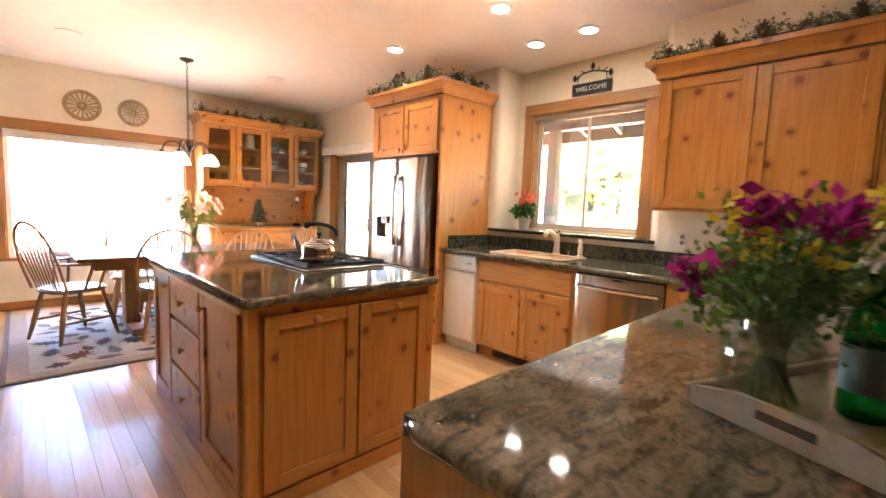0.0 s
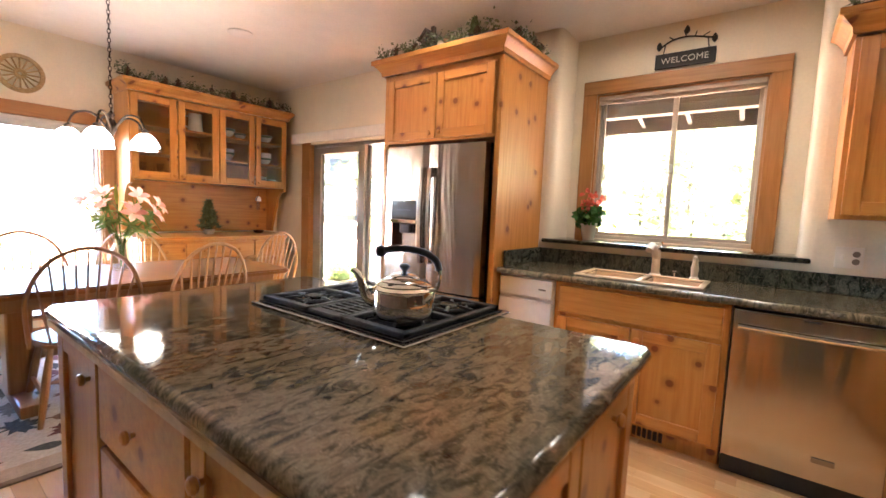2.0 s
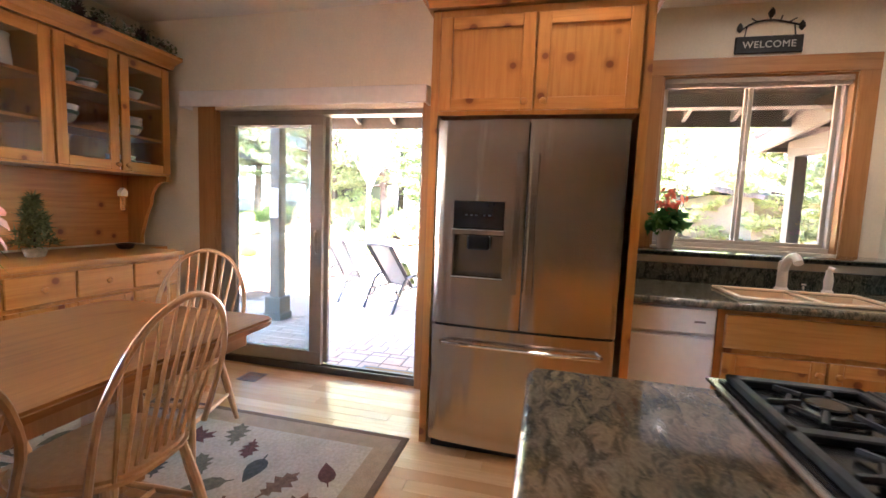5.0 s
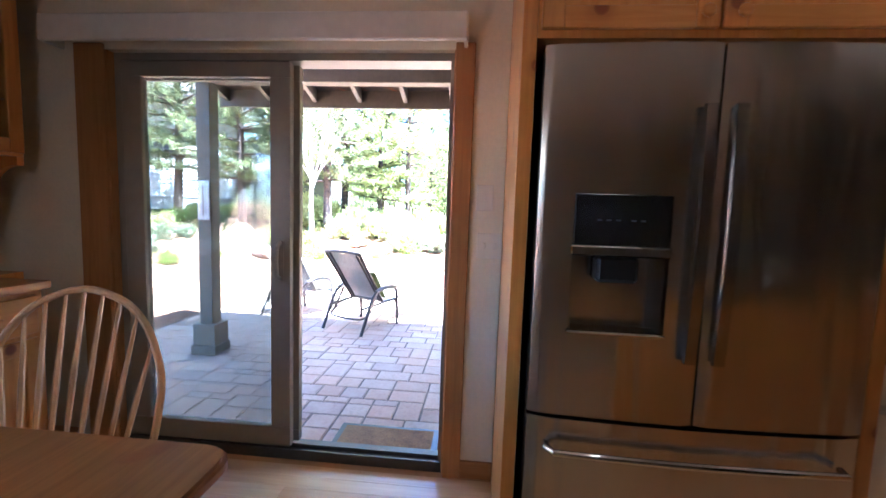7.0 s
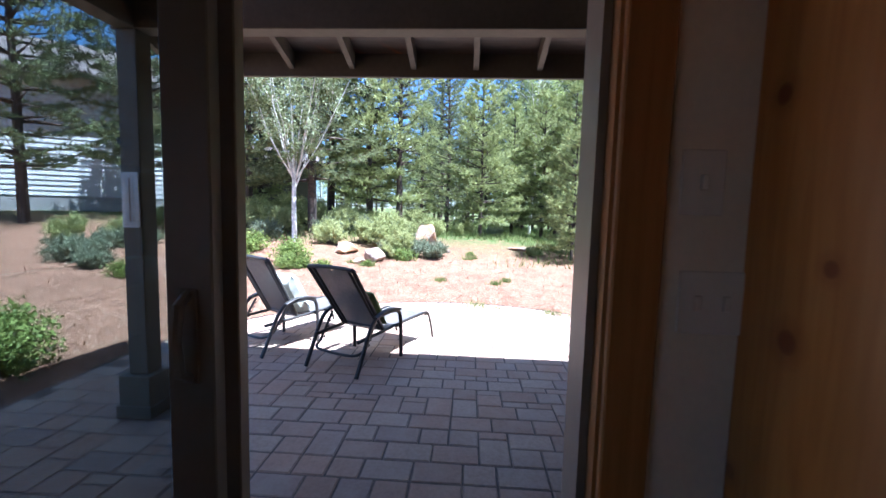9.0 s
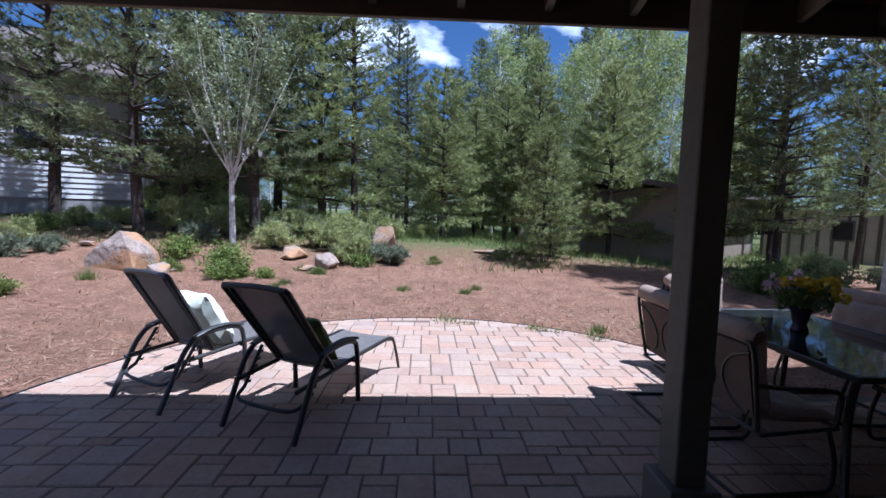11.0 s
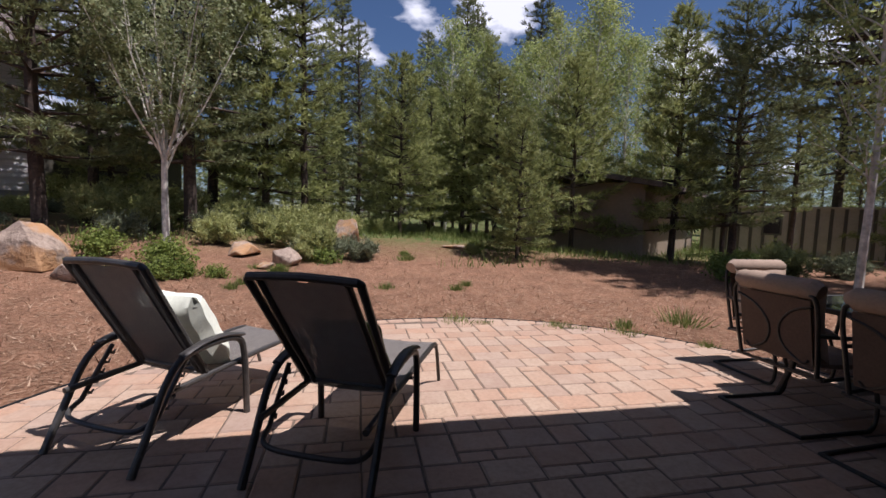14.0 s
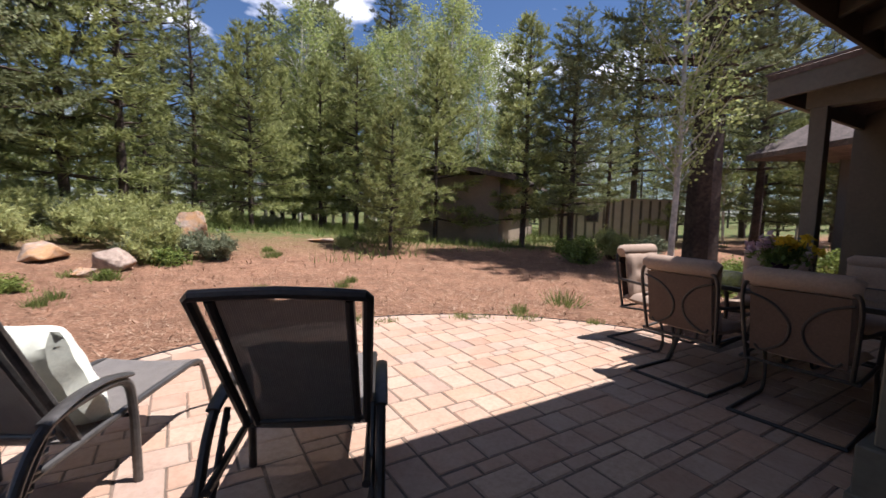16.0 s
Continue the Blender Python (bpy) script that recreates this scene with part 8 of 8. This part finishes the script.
def grass_tuft(m, r, h, n, seed):
    rs = np.random.RandomState(seed)
    t = thing("grass_tuft", "small tuft of fresh green grass", "grass", m, group="grass tufts in the yard")
    P = np.stack([rs.normal(0, r, n), rs.normal(0, r, n), np.zeros(n)], 1)
    D = unit(np.stack([P[:, 0] * 3, P[:, 1] * 3, np.full(n, 0.3)], 1) + rs.normal(0, 0.25, (n, 3)) + np.array([0, 0, 0.7]))
    S = unit(np.cross(D, rs.normal(size=D.shape)))
    part("blade_clump", tris("blade_clump", P, D, S, grass_mat, rs.uniform(0.4, 1.1, n) * h, np.full(n, 0.0065)), None, t)


TUFTS = [(12.5, 770, 5.15, 0.09, 0.16), (12.5, 815, 5.1, 0.05, 0.10), (12.5, 945, 4.95, 0.06, 0.12), (12.5, 985, 4.9, 0.05, 0.09), (12.5, 1062, 4.7, 0.07, 0.14), (12.5, 795, 7.0, 0.06, 0.14), (12.5, 675, 7.0, 0.06, 0.13),
         (12.5, 505, 8.0, 0.10, 0.18), (12.5, 725, 9.5, 0.09, 0.18), (16.0, 1005, 5.6, 0.10, 0.24), (16.0, 925, 5.2, 0.05, 0.13), (16.0, 1060, 4.7, 0.04, 0.12), (16.0, 820, 4.9, 0.05, 0.1), (16.0, 55, 4.6, 0.05, 0.14),
         (16.0, 120, 5.8, 0.08, 0.13), (16.0, 220, 6.9, 0.10, 0.16), (12.5, 15, 6.0, 0.06, 0.25), (16.0, 620, 6.6, 0.05, 0.12), (12.5, 435, 7.0, 0.05, 0.15), (16.0, 485, 8.3, 0.07, 0.14)]
for i, (t, px, d, r, h) in enumerate(TUFTS):
    bx, by = bearing(t, px, d)
    grass_tuft(pose(bx, by, gz(bx, by) - 0.01), r, h, 130, 60 + i)


def ground_cover():
    rs = np.random.RandomState(90)
    # meadow grass under the trees
    n = 60000
    x, y = rs.uniform(13, 32, n), rs.uniform(-12, 16, n)
    keep = np.array([noise.noise((a * 0.35, b * 0.35, 2)) + 0.12 * (a - 15.0) > rs.uniform(-0.2, 0.5) for a, b in zip(x, y)])
    x, y = x[keep], y[keep]
    P = np.stack([x, y, [gz(a, b) - 0.01 for a, b in zip(x, y)]], 1)
    D = unit(rs.normal(0, 0.4, P.shape) + np.array([0, 0, 1.0]))
    S = unit(np.cross(D, rs.normal(size=D.shape)))
    k = len(P)
    tagged(new("meadow_grass", tris("meadow_grass", P, D, S, grass_mat, rs.uniform(0.12, 0.34, k), rs.uniform(0.006, 0.014, k))), "sunlit green meadow grass below the trees", "grass", kind="stuff")
    # needle litter and twigs on the soil
    n = 42000
    r, a = rs.uniform(3.25, 10, n), rs.uniform(-1.35, 1.6, n)
    x, y = PC[0] + r * np.cos(a), PC[1] + r * np.sin(a)
    P = np.stack([x, y, [gz(p, q) + 0.004 for p, q in zip(x, y)]], 1)
    D = unit(np.stack([rs.normal(size=n), rs.normal(size=n), rs.uniform(0.0, 0.35, n)], 1))
    S = unit(np.cross(D, np.array([0, 0, 1.0])))
    lit = leafy("dry_needles", ((0, (0.10, 0.050, 0.028)), (0.5, (0.25, 0.138, 0.080)), (1, (0.45, 0.31, 0.205))), 0.0, 0.9)
    tagged(new("needle_litter", tris("needle_litter", P, D, S, lit, rs.uniform(0.03, 0.13, n), rs.uniform(0.003, 0.008, n))), "dry pine needles and twigs over the soil", "litter", kind="stuff")


ground_cover()


# ---- neighbouring houses ----
def siding_house():
    x, y = bearing(12.5, 158, 16.0)
    lx, ly = bearing(12.5, -170, 13.0)
    m = pose(x, y, 1.15, 0, 0, math.degrees(math.atan2(y - ly, x - lx)))
    t = thing("neighbor_house", "grey-white clapboard house with a brown roof", "house", m)
    lap = simple("pale_clapboard", (0.60, 0.57, 0.55), 0.7, 0, 0.06, 20, 0.1)
    part("wall", B(-12, 0, 0.0, 6, -1.5, 5.0), lap, t, smooth=0)
    proto = None
    for i in range(23):
        zz = 0.25 + i * 0.2
        if proto is None:
            o = [(0.0, 0.0), (-0.05, 0.0), (-0.012, 0.196), (0.0, 0.196)]
            proto = part("clapboard", prism(bmesh.new(), o, -12.02, 0.02, "x"), lap, t, m=pose(0, 0, zz), smooth=0)
        else:
            part("clapboard", proto.data, None, t, m=pose(0, 0, zz))
    part("skirt", B(-12.01, 0.01, -0.02, -0.001, -1.5, 0.24), simple("concrete_skirt", (0.3, 0.28, 0.26), 0.9), t)
    for wx in (-8.2, -3.6):
        w = part("window", B(wx, wx + 1.1, -0.05, -0.005, 2.1, 2.9), black_enamel, t, "dark window")
        bm = bmesh.new()
        for q in ((wx - 0.07, wx + 1.17, 2.901, 2.98), (wx - 0.07, wx + 1.17, 2.02, 2.099), (wx - 0.07, wx - 0.001, 2.1, 2.9), (wx + 1.101, wx + 1.17, 2.1, 2.9)):
            box(bm, q[0], q[1], -0.07, -0.01, q[2], q[3])
        part("frame", bm, olive, w)
    bm = prism(bmesh.new(), [(-0.8, 4.85), (3.2, 6.9), (7.0, 4.85), (7.0, 4.7), (3.2, 6.72), (-0.8, 4.68)], -12.6, 0.6, "x")
    part("roof", bm, shingle, t, smooth=0)
    # lower dark wing
    part("carport", B(0.1, 4.6, 1.0, 5.0, -1.4, 2.3), olive, t, smooth=0)
    bm = prism(bmesh.new(), [(0.2, 2.3), (3.0, 3.3), (5.8, 2.3)], 0.65, 5.2, "x")
    part("roof", bm, shingle, t, smooth=0)


siding_house()


def batten_house():
    x, y = bearing(16.0, 952, 19.5)
    z = gz(x, y)
    ax, ay = bearing(16.0, 1195, 19.0)
    ang = math.degrees(math.atan2(ay - y, ax - x))
    t = thing("neighbor_house", "tan board-and-batten outbuilding among the trees", "house", pose(x, y, z, 0, 0, ang))
    tan = simple("tan_boards", (0.52, 0.44, 0.34), 0.75, 0, 0.08, 20, 0.15)
    L = math.hypot(ax - x, ay - y)
    part("wall", B(0, L, -0.2, -0.05, -0.4, 1.75), tan, t, smooth=0)
    proto = None
    k = int(L / 0.38)
    for i in range(k + 1):
        if proto is None:
            proto = part("batten", B(-0.045, 0.045, -0.25, -0.201, -0.1, 1.74), simple("dark_battens", (0.13, 0.105, 0.08), 0.8), t, m=pose(0.05, 0, 0))
        else:
            part("batten", proto.data, None, t, m=pose(0.05 + i * L / k * 0.98, 0, 0))
    part("cap", B(-0.05, L + 0.05, -0.27, 0.04, 1.751, 1.81), tan, t)
    w = part("window", B(2.0, 2.5, -0.262, -0.21, 0.8, 1.4), black_enamel, t, "small dark window")
    part("frame", B(1.94, 2.56, -0.256, -0.205, 0.74, 1.46), olive_light, w)
    # taller brown part
    h = thing("neighbor_house", "brown shadowed house wall behind the aspens", "house", pose(*bearing(16.0, 940, 20.5), z, 0, 0, 128))
    part("wall", B(0, 7.0, -4, 0, -0.5, 2.3), simple("brown_house_paint", (0.31, 0.235, 0.165), 0.75, 0, 0.1, 20, 0.15), h, smooth=0)
    ww = part("window", B(0.5, 1.1, 0.001, 0.03, 0.6, 1.7), black_enamel, h, "dark tall window")
    part("frame", B(0.42, 1.18, 0.002, 0.02, 0.52, 1.78), tan, ww)
    part("roof", prism(bmesh.new(), [(-4.6, 2.25), (-2.0, 2.75), (0.6, 2.25), (0.6, 2.1), (-2.0, 2.6), (-4.6, 2.1)], -0.6, 7.6, "x"), shingle, h, smooth=0)


batten_house()


# ---- the house's own wing beyond the porch ----
def wing():
    t = thing("house_wing", "olive house wing with a shingled hip roof on posts", "house", pose(0, 0, 0))
    part("wall", B(EO + 0.03, 7.2, -5.0, -2.2, -0.4, 2.75), olive, t, smooth=0)
    bm = bmesh.new()
    p = [bm.verts.new(v) for v in ((5.2, 0.62, 2.62), (7.15, 0.62, 2.42), (7.15, -4.5, 2.42), (5.2, -4.5, 2.62), (5.2, -0.9, 3.15), (5.6, -0.9, 3.1), (5.6, -3.0, 3.1), (5.2, -3.0, 3.15))]
    for q in ((0, 1, 5, 4), (1, 2, 6, 5), (2, 3, 7, 6), (4, 5, 6, 7)):
        bm.faces.new([p[i] for i in q])
    bmesh.ops.recalc_face_normals(bm, faces=bm.faces[:])
    bmesh.ops.solidify(bm, geom=bm.faces[:], thickness=0.05)
    roof = part("roof", bm, shingle, t, smooth=0)
    for i in range(6):     # shingle courses
        u = i / 6
        a, b = Vector((5.45, 0.63, 2.60)).lerp(Vector((5.2, -0.9, 3.15)), u), Vector((7.16, 0.63, 2.42)).lerp(Vector((5.6, -0.9, 3.1)), u)
        bm = bmesh.new()
        tube(bm, [a + Vector((0, 0, 0.012)), b + Vector((0, 0, 0.012))], 0.014, 5)
        part("course", bm, shingle, roof)
    bm = bmesh.new()
    prism(bm, [(5.5, 2.32), (7.14, 2.18), (7.14, 2.40), (5.5, 2.57)], 0.55, 0.60, "y")
    part("fascia", bm, olive_light, t, smooth=0)
    part("fascia", B(7.09, 7.14, -4.4, 0.549, 2.2, 2.4), olive_light, t)
    part("beam", B(5.5, 6.9, 0.18, 0.32, 2.1, 2.3), olive_light, t)
    part("column", B(6.72, 6.86, 0.18, 0.32, GROUND, 2.1, bevel=0.005), olive_light, t)
    # far pavilion of the same house
    x, y = bearing(16.0, 1510, 11.5)
    f = thing("house_wing", "far olive wing with a low shingled roof", "house", pose(x, y, GROUND + 0.65, 0, 0, -122))
    part("wall", B(-0.2, 4.6, 0.0, 0.12, -0.8, 1.2), olive_light, f, smooth=0)
    part("wall", B(1.6, 4.6, 2.4, 2.45, -0.8, 2.45), olive, f, smooth=0)
    bm = bmesh.new()
    p = [bm.verts.new(v) for v in ((-0.75, -0.6, 2.62), (4.8, -0.6, 2.62), (4.8, 3.4, 2.62), (-0.75, 3.4, 2.62), (0.75, 1.3, 3.95), (4.8, 1.3, 3.95), (-0.75, -0.6, 2.46), (4.8, -0.6, 2.46), (4.8, 3.4, 2.46), (-0.75, 3.4, 2.46))]
    for q in ((0, 1, 5, 4), (2, 3, 4, 5), (3, 0, 4), (1, 2, 5), (6, 7, 1, 0), (9, 6, 0, 3), (8, 9, 3, 2), (7, 8, 2, 1), (9, 8, 7, 6)):
        bm.faces.new([p[i] for i in q])
    part("roof", bm, shingle, f, smooth=0)
    for px in (0.0, 1.3, 3.0):
        part("column", B(px, px + 0.14, -0.02, 0.12, 1.201, 2.46), olive_light, f)


wing()
